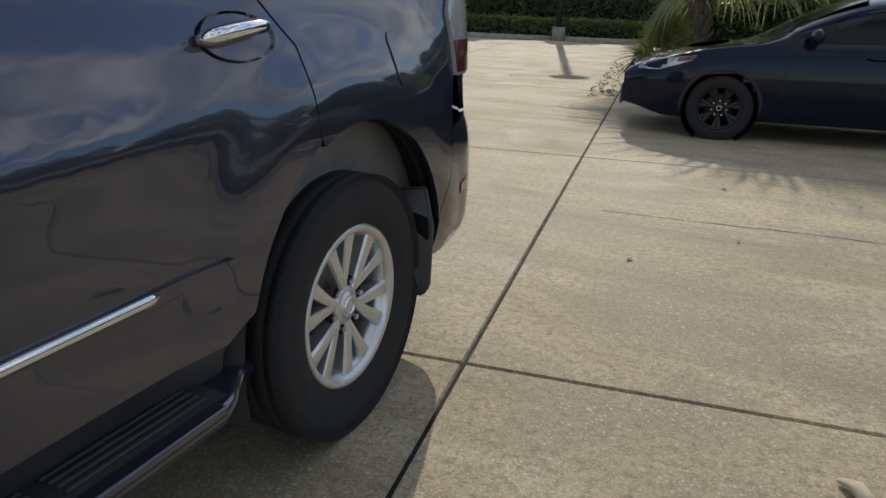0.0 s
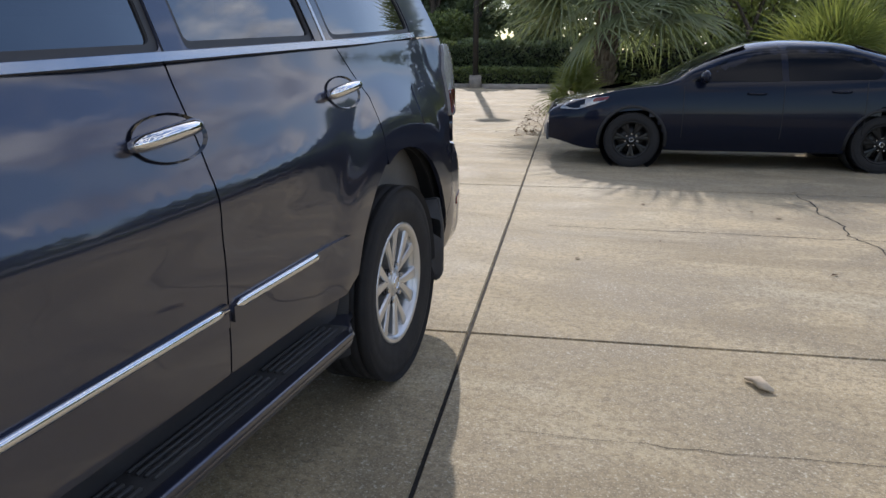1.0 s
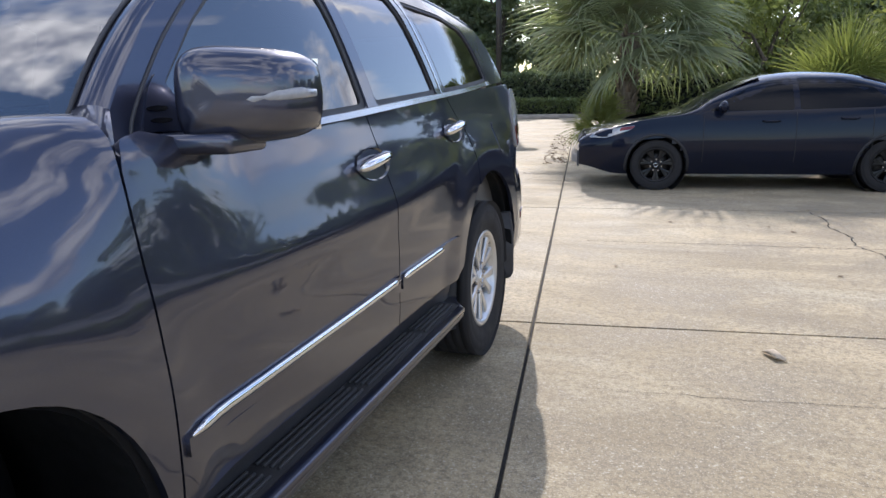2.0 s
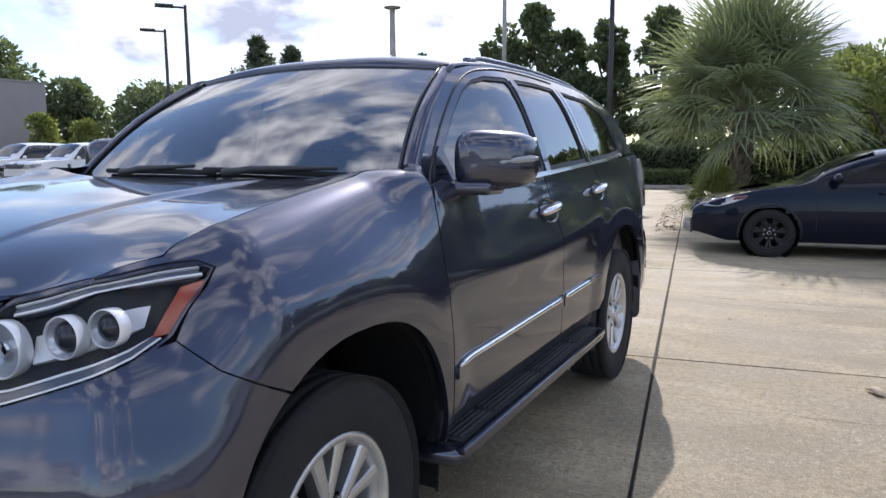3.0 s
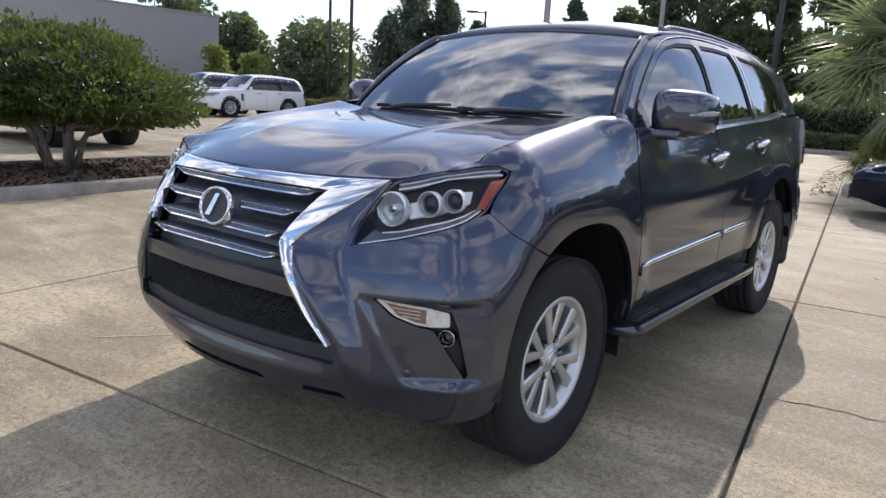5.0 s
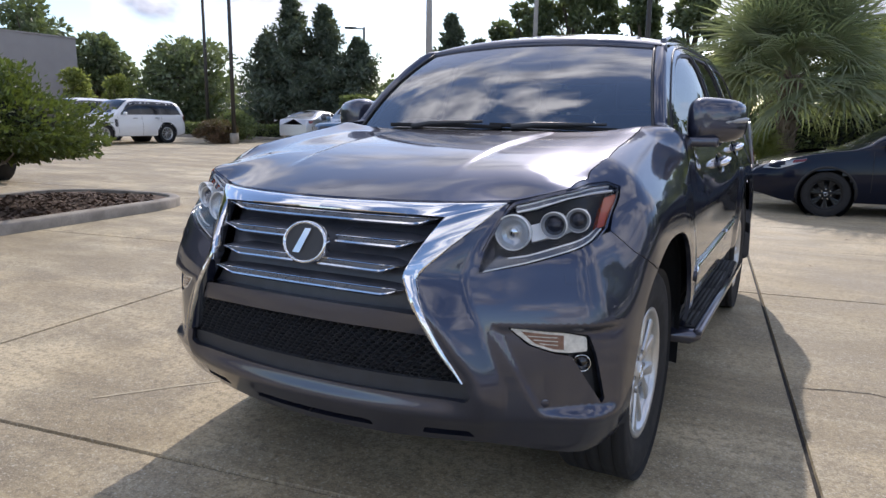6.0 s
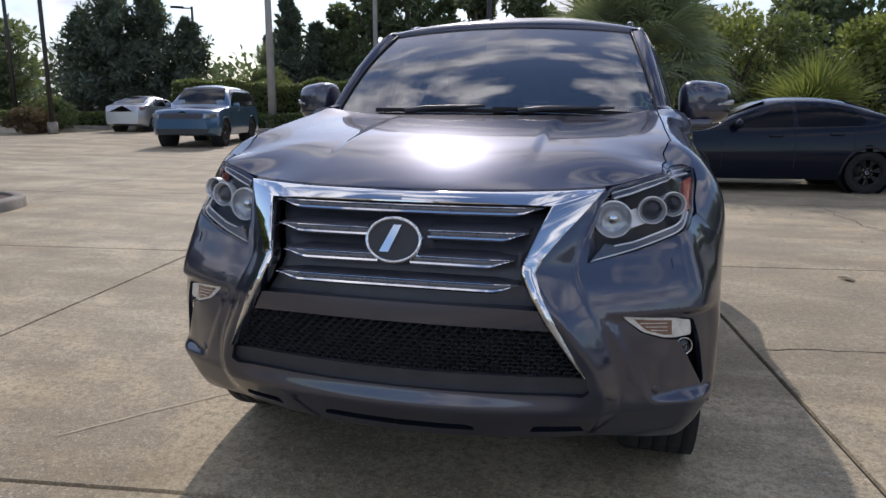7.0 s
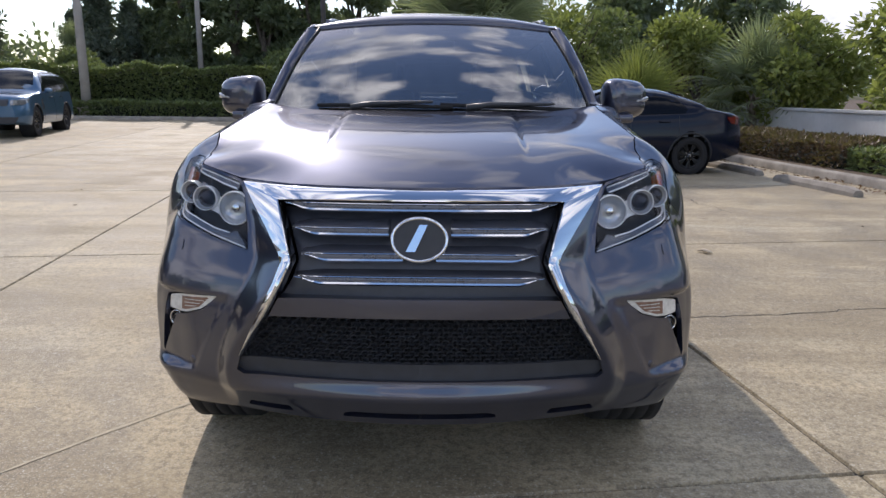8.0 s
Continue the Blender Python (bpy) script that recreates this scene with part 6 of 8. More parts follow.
def plain_car(name, label, paint_mat, shape, wheels, m, windows, track, wheel_r, rim_mat, extras, step=0.07, front_glass=None, rear_glass=None):
    car = thing(name, label, "car", m)
    ny = int((shape.y1 - shape.y0) / step)
    rows = []
    fr = [0, 0.03, 0.07, 0.12, 0.2, 0.3, 0.42, 0.54, 0.66, 0.78, 0.88, 1.0]
    hr = [0, 0.12, 0.26, 0.42, 0.58, 0.72, 0.84, 0.92, 0.965, 0.985, 0.995, 1.0]
    bm = bmesh.new()
    for i in range(ny + 1):
        y = shape.y0 + (shape.y1 - shape.y0) * i / ny
        zb, zt = min(shape.zb(y), shape.zt(y) - 0.03), shape.zt(y)
        foot = shape.foot + 0.10 * smooth01((shape.y0 + 0.5 - y) / 0.5) + 0.12 * smooth01((y - shape.y1 + 0.6) / 0.6)
        col = [(0.0, foot)]
        col += [(shape.x(y, foot + (zb - foot) * t), foot + (zb - foot) * t) for t in fr]
        col += [(shape.x(y, zb + (zt - zb) * t), zb + (zt - zb) * t) for t in hr[1:]]
        rows.append((y, col))
    for sx in (1, -1):
        grid = [[bm.verts.new((sx * x, y, z)) for x, z in col] for y, col in rows]
        for a, b in zip(grid, grid[1:]):
            for k in range(len(a) - 1):
                c = (a[k].co + a[k + 1].co + b[k].co + b[k + 1].co) / 4
                if abs(c.x) > shape.half * 0.55 and any(math.hypot(c.y - wy, c.z - wheel_r) < wheel_r + 0.055 for wy in wheels):
                    continue
                bm.faces.new((a[k], a[k + 1], b[k + 1], b[k]) if sx > 0 else (a[k], b[k], b[k + 1], a[k + 1]))
    bmesh.ops.remove_doubles(bm, verts=bm.verts, dist=0.0005)
    part("body", bm, paint_mat, car, "painted body")
    for (y, col), nm in ((rows[0], "front_panel"), (rows[-1], "tail_panel")):
        bm = bmesh.new()
        pr = [[bm.verts.new((sx * x, y, z)) for sx in (-1, 1)] for x, z in col[1:]]
        for a, b in zip(pr, pr[1:]):
            bm.faces.new((a[0], a[1], b[1], b[0]))
        bmesh.ops.remove_doubles(bm, verts=bm.verts, dist=0.0005)
        bmesh.ops.recalc_face_normals(bm, faces=bm.faces)
        part(nm, bm, paint_mat, car, smooth=False)
    for sx in (1, -1):
        side = lambda y, z: Vector((shape.x(y, z), y, z))
        for nm, poly, mat, proud in windows:
            panel(nm, side, rounded(poly, 0.03, 3), mat, car, proud=proud, depth=0.012, step=0.09, mirror=sx < 0)
        for wy in wheels:
            bm = bmesh.new()
            n = 20
            tube(bm, [(shape.x(wy + (wheel_r + 0.065) * math.cos(a), max(0.25, wheel_r + (wheel_r + 0.065) * math.sin(a))) - 0.01, wy + (wheel_r + 0.065) * math.cos(a), wheel_r + (wheel_r + 0.065) * math.sin(a)) for a in [radians(-10 + 200 * k / n) for k in range(n + 1)]], 0.022, 6)
            lathe(bm, [(wheel_r + 0.06, -0.02), (wheel_r + 0.05, -0.35), (0.0, -0.35)], segs=28, m=Matrix.Translation((track + 0.10, wy, wheel_r)))
            if sx < 0:
                bmesh.ops.scale(bm, vec=(-1, 1, 1), verts=bm.verts)
            part("wheel_well", bm, "shell", car)
            mm = Matrix.Translation((sx * track, wy, wheel_r)) @ (Matrix.Identity(4) if sx > 0 else Matrix.Rotation(math.pi, 4, "Z"))
            make_wheel(car, mm, rim_mat, wheel_r, wheel_r * 0.66, 0.21, 5 if rim_mat == "alloy" else 7, True)
        # door mirror
        my = windows[0][1][0][0] + 0.14
        mz = shape.zb(my) + 0.08
        mx = shape.x(my, shape.zb(my))
        bm = bmesh.new()
        box(bm, (mx - 0.02, my - 0.02, mz - 0.06), (mx + 0.08, my + 0.03, mz - 0.02), 0.01)
        bmesh.ops.create_icosphere(bm, subdivisions=3, radius=1.0, matrix=Matrix.Translation((mx + 0.12, my, mz + 0.01)) @ Matrix.Diagonal((0.11, 0.06, 0.075, 1)))
        if sx < 0:
            bmesh.ops.scale(bm, vec=(-1, 1, 1), verts=bm.verts)
            bmesh.ops.reverse_faces(bm, faces=bm.faces)
        part("door_mirror", bm, paint_mat, car)
        # handles and door gaps
        for y in extras.get("handles", ()):
            z = shape.zb(y) - 0.10
            bm = bmesh.new()
            x = shape.x(y, z)
            tube(bm, [(x - 0.005, y - 0.10, z), (x + 0.03, y - 0.06, z), (x + 0.03, y + 0.06, z), (x - 0.005, y + 0.10, z)], 0.013, 6)
            if sx < 0:
                bmesh.ops.scale(bm, vec=(-1, 1, 1), verts=bm.verts)
                bmesh.ops.reverse_faces(bm, faces=bm.faces)
            part("door_handle", bm, extras.get("handle_mat", paint_mat), car)
        for y in extras.get("gaps", ()):
            zs = [0.36 + (shape.zb(y) - 0.37) * k / 8 for k in range(9)]
            bm = bmesh.new()
            tube(bm, [(shape.x(y, z) - 0.001, y, z) for z in zs], 0.005, 5)
            if sx < 0:
                bmesh.ops.scale(bm, vec=(-1, 1, 1), verts=bm.verts)
            part("door_gap", bm, "shell", car)
    for glass, nm in ((front_glass, "windscreen"), (rear_glass, "rear_window")):
        if glass:
            a, b, w0, w1 = glass
            top = lambda x, y: Vector((x, y, shape.zt(y) - 0.035 * (x / 0.6) ** 2))
            poly = [(-w0, a), (w0, a), (w1, b), (-w1, b)]
            panel(nm, top, rounded(poly, 0.04, 3), "window", car, proud=0.008, depth=0.012, step=0.10)
    for nm, poly, mat, proud in extras.get("front", ()):
        def face(x, z):
            r = max(0.0, min(1.0, (abs(x) / shape.half - 0.72) / 0.28))
            y = shape.y0
            while shape.zt(y) < z + 0.02 and y < shape.y0 + 0.4:
                y += 0.01
            return Vector((x, max(y, shape.y0 + shape.nose * (1 - (1 - r) ** (1 / 2.4))) - 0.012, z))
        panel(nm, face, rounded(poly, 0.015, 2), mat, car, proud=proud, depth=0.03, step=0.08)
        if min(p[0] for p in poly) > 0:
            panel(nm, face, rounded([(-x, z) for x, z in poly][::-1], 0.015, 2), mat, car, proud=proud, depth=0.03, step=0.08)
    return car


SEDAN = Shape([(-2.32, 0.62), (-2.27, 0.70), (-2.1, 0.77), (-1.7, 0.87), (-1.25, 0.95), (-1.02, 0.99), (-0.6, 1.22), (-0.2, 1.385), (0.15, 1.445), (0.6, 1.455), (1.0, 1.42), (1.4, 1.29), (1.75, 1.14), (1.95, 1.09), (2.2, 1.06), (2.30, 0.98), (2.33, 0.80)],
              [(-2.3, 0.60), (-1.7, 0.83), (-1.0, 0.93), (0.0, 0.96), (1.2, 1.0), (1.8, 1.03), (2.3, 0.93)], 0.885, 0.20, 0.42, 0.75, 0.6)
sed_w = [("side_window", [(-0.74, 0.99), (-0.30, 1.25), (0.0, 1.345), (0.22, 1.375), (0.24, 0.99)], "dark_glass", 0.004),
         ("side_window", [(0.31, 0.995), (0.29, 1.375), (0.75, 1.365), (1.10, 1.26), (1.28, 1.09), (1.22, 1.02)], "dark_glass", 0.004),
         ("headlight", [(-2.20, 0.66), (-2.05, 0.76), (-1.62, 0.82), (-1.66, 0.77), (-1.98, 0.66)], "lens_lamp", 0.006),
         ("side_marker", [(-1.80, 0.79), (-1.62, 0.815), (-1.66, 0.77), (-1.82, 0.745)], "red", 0.010),
         ("tail_lamp", [(1.98, 0.97), (2.22, 0.98), (2.22, 0.84), (2.05, 0.86)], "red", 0.012)]
M["lens_lamp"] = plain("lamp_cluster", (0.34, 0.36, 0.38), 0.12, metal=0.5, coat=1.0, vary=0.2, scale=18)


def heading(c, s, turn):
    """Pose of a car whose middle of wheelbase stands at (c, s); turn 0 looks back along the bays."""
    x, y = at(c, s)
    return Matrix.Translation((x, y, rise(x, y))) @ Matrix.Rotation(BAY + turn, 4, "Z")


plain_car("sedan", "blue-black compact sedan parked with its tail to the kerb", "sedan_paint", SEDAN, (-1.35, 1.35), heading(2.525, 6.30, radians(-90)), sed_w, 0.765, 0.318, "dark_alloy",
          {"handles": (-0.02, 0.86), "gaps": (-0.80, 0.27, 1.12), "front": (("grille", [(-0.45, 0.58), (0.45, 0.58), (0.55, 0.70), (-0.55, 0.70)], "trim", 0.01), ("air_intake", [(-0.62, 0.28), (0.62, 0.28), (0.52, 0.48), (-0.52, 0.48)], "trim", 0.012))}, 0.05,
          (-0.98, -0.12, 0.66, 0.52), (1.08, 1.74, 0.50, 0.62))

ROVER = Shape([(-2.44, 0.80), (-2.40, 0.98), (-2.2, 1.08), (-1.6, 1.13), (-1.05, 1.16), (-0.85, 1.22), (-0.45, 1.58), (-0.2, 1.74), (0.2, 1.81), (1.0, 1.82), (1.9, 1.78), (2.2, 1.70), (2.42, 1.25), (2.50, 1.0), (2.52, 0.75)],
              [(-2.4, 0.78), (-1.6, 1.05), (-0.8, 1.10), (0.5, 1.12), (2.0, 1.14), (2.5, 1.05)], 0.985, 0.30, 0.26, 0.55, 0.35)
rov_w = [("pillar_trim", [(-0.70, 1.150), (-0.33, 1.52), (-0.12, 1.66), (0.22, 1.70), (1.10, 1.70), (1.96, 1.655), (2.20, 1.17)], "gloss_black", 0.002),
         ("side_window", [(-0.68, 1.16), (-0.30, 1.52), (-0.10, 1.64), (0.22, 1.68), (0.24, 1.16)], "window", 0.004),
         ("side_window", [(0.33, 1.16), (0.32, 1.68), (1.10, 1.68), (1.16, 1.16)], "window", 0.004),
         ("side_window", [(1.26, 1.17), (1.22, 1.67), (1.95, 1.63), (2.16, 1.20)], "window", 0.004),
         ("side_vent", [(-0.98, 0.96), (-0.86, 0.98), (-0.84, 0.68), (-0.96, 0.68)], "trim", 0.006),
         ("headlight", [(-2.36, 0.82), (-2.30, 0.96), (-1.95, 0.99), (-1.97, 0.90)], "lens_lamp", 0.008),
         ("tail_lamp", [(2.28, 1.10), (2.44, 1.10), (2.46, 0.84), (2.34, 0.84)], "red", 0.010)]
rov_f = (("grille", [(-0.56, 0.80), (0.56, 0.80), (0.60, 0.96), (-0.60, 0.96)], "grille", 0.012), ("headlight", [(0.64, 0.82), (0.92, 0.84), (0.92, 0.95), (0.64, 0.95)], "lens_lamp", 0.02), ("air_intake", [(-0.70, 0.36), (0.70, 0.36), (0.78, 0.52), (-0.78, 0.52)], "trim", 0.012))
rov = {"handles": (-0.05, 1.0), "gaps": (-0.82, 0.28, 1.21), "front": rov_f, "handle_mat": "trim"}
glass_f, glass_r = (-0.84, -0.18, 0.74, 0.64), None


def large_suv(name, label, paint_mat, c, s, turn, rim="alloy", step=0.09):
    return plain_car(name, label, paint_mat, ROVER, (-1.46, 1.46), heading(c, s, turn), rov_w, 0.85, 0.39, rim, rov, step, glass_f, glass_r)


large_suv("parked_suv", "white boxy SUV with dark windows parked in the lot", "white_paint", -23.05, 16.84, radians(-10))
large_suv("parked_suv", "white SUV parked beside another white one", "white_paint", -26.0, 16.9, radians(-8))
large_suv("parked_suv", "light blue boxy SUV with dark grille parked in the lot", "blue_paint", -11.4, 15.8, radians(7), "dark_alloy")
large_suv("parked_suv", "black SUV half hidden behind the island shrub", "black_paint", -15.1, 3.3, radians(-90), "dark_alloy")
plain_car("sedan", "silver sedan parked beyond the blue SUV", "silver_paint", SEDAN, (-1.35, 1.35), heading(-17.6, 23.4, radians(180)), sed_w, 0.765, 0.318, "alloy", {"handles": (-0.02, 0.86), "gaps": (0.27,)}, 0.08, (-0.98, -0.12, 0.66, 0.52), (1.08, 1.74, 0.50, 0.62))
plain_car("sedan", "dark sedan far off behind a low hedge", "black_paint", SEDAN, (-1.35, 1.35), heading(-27.5, 33.5, radians(60)), sed_w, 0.765, 0.318, "alloy", {"gaps": (0.27,)}, 0.1, (-0.98, -0.12, 0.66, 0.52), (1.08, 1.74, 0.50, 0.62))
large_suv("parked_suv", "white SUV far off beyond the lamp posts", "white_paint", -33.0, 28.5, radians(70), step=0.1)

# ---- kerbs, planting beds, wheel stops ----


def kerb_run(name, pts, width=0.15, height=0.14, closed=False, label="", r=0.0):
    """A kerb along (c, s) points, its back to the left of the way; a real step with a rounded nose."""
    line = rounded(pts, r, 8) if closed else pts
    if not closed and r:
        out = [pts[0]]
        for a, p, b in zip(pts, pts[1:], pts[2:]):
            pa, pp, pb = Vector(a), Vector(p), Vector(b)
            d1, d2 = (pa - pp).normalized() * min(r, (pa - pp).length * 0.45), (pb - pp).normalized() * min(r, (pb - pp).length * 0.45)
            out += [tuple((1 - t) ** 2 * (pp + d1) + 2 * t * (1 - t) * pp + t * t * (pp + d2)) for t in [k / 8 for k in range(9)]]
        line = out + [pts[-1]]
    line = split_long(line, 1.5) if closed else split_long(line + [line[0]], 1.5)[: None]
    if not closed:
        # drop the way back to the start
        keep = []
        for p in line:
            keep.append(p)
            if math.dist(p, pts[-1]) < 1e-6:
                break
        line = keep
    bm = bmesh.new()
    cols = []
    n = len(line)
    for k, p in enumerate(line):
        a, b = Vector(line[(k - 1) % n] if closed else line[max(0, k - 1)]), Vector(line[(k + 1) % n] if closed else line[min(n - 1, k + 1)])
        d = (b - a).normalized()
        left = Vector((-d.y, d.x))
        col = []
        for o, z in ((0.0, -0.04), (0.0, height * 0.8), (0.02, height * 0.96), (0.04, height), (width - 0.01, height), (width, height - 0.01), (width, -0.04)):
            q = Vector(p) + left * o
            x, y = at(q.x, q.y)
            wob = 0.004 * noise.noise(Vector((x * 1.3, y * 1.3, z)))
            col.append(bm.verts.new((x, y, rise(x, y) + z + wob)))
        cols.append(col)
    for a, b in list(zip(cols, cols[1:])) + ([(cols[-1], cols[0])] if closed else []):
        for q in range(6):
            bm.faces.new((a[q], b[q], b[q + 1], a[q + 1]))
    if not closed:
        bm.faces.new(cols[0]); bm.faces.new(cols[-1][::-1])
    bmesh.ops.recalc_face_normals(bm, faces=bm.faces)
    return tagged(part(name, bm, "kerb"), label=label, category="kerb", kind="structure")


def soil_bed(name, pts, lift, mat, label, r=0.0):
    from mathutils.geometry import delaunay_2d_cdt
    line = split_long(rounded(pts, r, 8) if r else pts, 1.0)
    vs = [Vector(p) for p in line]
    es = [(i, (i + 1) % len(vs)) for i in range(len(vs))]
    us, ws = [p[0] for p in pts], [p[1] for p in pts]
    step = max(0.35, (max(us) - min(us)) / 60)
    c = min(us)
    while c < max(us):
        s = min(ws)
        while s < max(ws):
            if inside(line, (c, s)):
                vs.append(Vector((c + random.uniform(-0.1, 0.1) * step, s + random.uniform(-0.1, 0.1) * step)))
            s += step
        c += step
    res = delaunay_2d_cdt(vs, es, [], 0, 1e-5)
    verts = []
    for p in res[0]:
        x, y = at(p.x, p.y)
        verts.append((x, y, rise(x, y) + lift + 0.03 * noise.noise(Vector((x * 0.9, y * 0.9, 0)))))
    faces = [f for f in res[2] if inside(line, sum((res[0][k] for k in f), Vector((0, 0))) / len(f))]
    return tagged(mesh_part(name, verts, faces, mat), label=label, category="planting bed", kind="structure")


def chips(name, pts, count, lift, mat, label, size=(0.02, 0.07)):
    """Bark pieces strewn over a bed: flat angular bits, one heap."""
    rng = random.Random(5)
    us, ws = [p[0] for p in pts], [p[1] for p in pts]
    verts, faces = [], []
    while len(faces) < count:
        c, s = rng.uniform(min(us), max(us)), rng.uniform(min(ws), max(ws))
        if not inside(pts, (c, s)):
            continue
        x, y = at(c, s)
        z = rise(x, y) + lift + 0.03 * noise.noise(Vector((x * 0.9, y * 0.9, 0))) + rng.uniform(0.004, 0.03)
        m = Matrix.Translation((x, y, z)) @ Euler((rng.uniform(-0.6, 0.6), rng.uniform(-0.6, 0.6), rng.uniform(0, 6.3))).to_matrix().to_4x4()
        a, b = rng.uniform(*size), rng.uniform(0.008, 0.022)
        k = len(verts)
        verts += [m @ Vector(p) for p in ((-a, -b, 0), (a * 0.9, -b * 0.7, 0.004), (a, b, 0), (-a * 0.8, b * 1.1, 0.003))]
        faces.append((k, k + 1, k + 2, k + 3))
    return tagged(mesh_part(name, verts, faces, mat, smooth=False), label=label, category="mulch", kind="stuff")


island = [(-7.55, -9.0), (-7.55, 2.9), (-10.3, 2.9), (-10.3, -9.0)]
kerb_run("kerb", island, closed=True, r=1.1, label="concrete kerb round a planted island")
isl_in = [(-7.70, -8.85), (-7.70, 2.75), (-10.15, 2.75), (-10.15, -8.85)]
soil_bed("island_bed", isl_in, 0.10, "mulch", "brown mulched soil of the island", r=1.0)
chips("mulch", [(-7.75, -4.0), (-7.75, 2.0), (-8.3, 2.6), (-9.4, 2.6), (-10.0, 2.0), (-10.0, -4.0)], 5200, 0.10, "mulch", "dark brown bark mulch")

verge = [(5.85, -14.0), (5.85, 8.6), (0.05, 8.6), (0.05, 23.3), (-46.0, 23.3)]
kerb_run("kerb", verge[::-1], r=0.7, label="concrete kerb of the planted verge")
soil_bed("verge_bed", [(6.0, -14.0), (6.0, 8.75), (0.2, 8.75), (0.2, 23.45), (-46, 23.45), (-46, 60), (60, 60), (60, -14)], 0.10, "soil", "brown soil and leaf litter under the planting")
chips("mulch", [(0.3, 8.9), (0.3, 16.0), (3.2, 16.0), (5.9, 8.9)], 2600, 0.10, "mulch", "bark mulch and dry litter under the palm")
chips("leaf_litter", [(5.45, -2.0), (5.8, -2.0), (5.8, 8.4), (5.45, 8.4)], 500, 0.0, "dead_leaf", "dry leaves blown against the kerb", (0.012, 0.04))
chips("leaf_litter", [(-0.45, 8.5), (-0.02, 8.5), (-0.02, 15.0), (-0.45, 15.0)], 260, 0.0, "dead_leaf", "dry leaves along the kerb", (0.012, 0.035))


def wheel_stop():
    bm = bmesh.new()
    L, pr = 0.93, [(-0.085, -0.01), (-0.08, 0.06), (-0.05, 0.115), (0.05, 0.115), (0.08, 0.06), (0.085, -0.01)]
    cols = []
    for k in range(13):
        t = -L + 2 * L * k / 12
        e = 0.75 if k in (0, 12) else 1.0
        cols.append([bm.verts.new((y * (0.92 if k in (0, 12) else 1), t, z * e)) for y, z in pr])
    for a, b in zip(cols, cols[1:]):
        for q in range(5):
            bm.faces.new((a[q], b[q], b[q + 1], a[q + 1]))
    bm.faces.new(cols[0]); bm.faces.new(cols[-1][::-1])
    bmesh.ops.recalc_face_normals(bm, faces=bm.faces)
    return tagged(part("wheel_stop", bm, "kerb", smooth=False), label="weathered grey concrete wheel stop on the paving", category="wheel stop", group="wheel stops")


stop = wheel_stop()
stop.matrix_world = on_ground(4.95, 3.62)
for c, s, t in ((5.02, 6.1, 0), (-1.55, 22.6, 90), (-4.65, 22.6, 90), (-7.3, 22.6, 90), (-10.2, 22.6, 90), (-13.1, 22.6, 90)):
    copy_thing(stop, on_ground(c, s, radians(t)))

# low white wall behind the verge
bm = bmesh.new()
box(bm, (-0.10, -20, 0), (0.10, 15.5, 0.98), 0.01)
box(bm, (-0.14, -20, 0.98), (0.14, 15.5, 1.05), 0.012)
wall = tagged(part("wall_east", bm, "white_wall", smooth=False), label="low white painted wall with dark weather streaks", category="wall", kind="structure")
wall.matrix_world = on_ground(8.9, 0.0)

# building with a flat parapet
BX, BY = -46.1, 29.2
bld = thing("building", "grey stuccoed flat-roofed building with dark window bays", "building", Matrix.Translation((BX, BY, 0.6)))
bm = bmesh.new()
H_B = 6.1
for lo, hi in (((-16, -6.2, -0.5), (0, 0, H_B)), ((-16, -36, 3.85), (0, -6.2, H_B)), ((-16, -36, -0.5), (-1.6, -6.2, 3.85)), ((-1.6, -19.6, -0.5), (0, -18.2, 3.85)), ((-1.6, -36, -0.5), (0, -34, 3.85))):
    box(bm, lo, hi)
bmesh.ops.remove_doubles(bm, verts=bm.verts, dist=0.0001)
part("wall", bm, "stucco", bld, smooth=False)
bm = bmesh.new()
box(bm, (-16.1, -36.1, H_B), (0.06, 0.06, H_B + 0.10), 0.02)
part("parapet", bm, "stucco", bld, smooth=False)
for k in range(8):
    y = -6.9 - 3.2 * k
    bm = bmesh.new()
    box(bm, (-1.60, y - 2.2, 0.3), (-1.52, y, 3.7), 0.02)
    w = part("window", bm, "window", bld, smooth=False)
    bm = bmesh.new()
    for lo, hi in (((-1.55, y - 2.26, 0.22), (-1.46, y - 2.18, 3.78)), ((-1.55, y - 0.02, 0.22), (-1.46, y + 0.06, 3.78)), ((-1.55, y - 1.14, 0.3), (-1.48, y - 1.08, 3.7))):
        box(bm, lo, hi)
    part("frame", bm, "pole_dark", w, smooth=False)


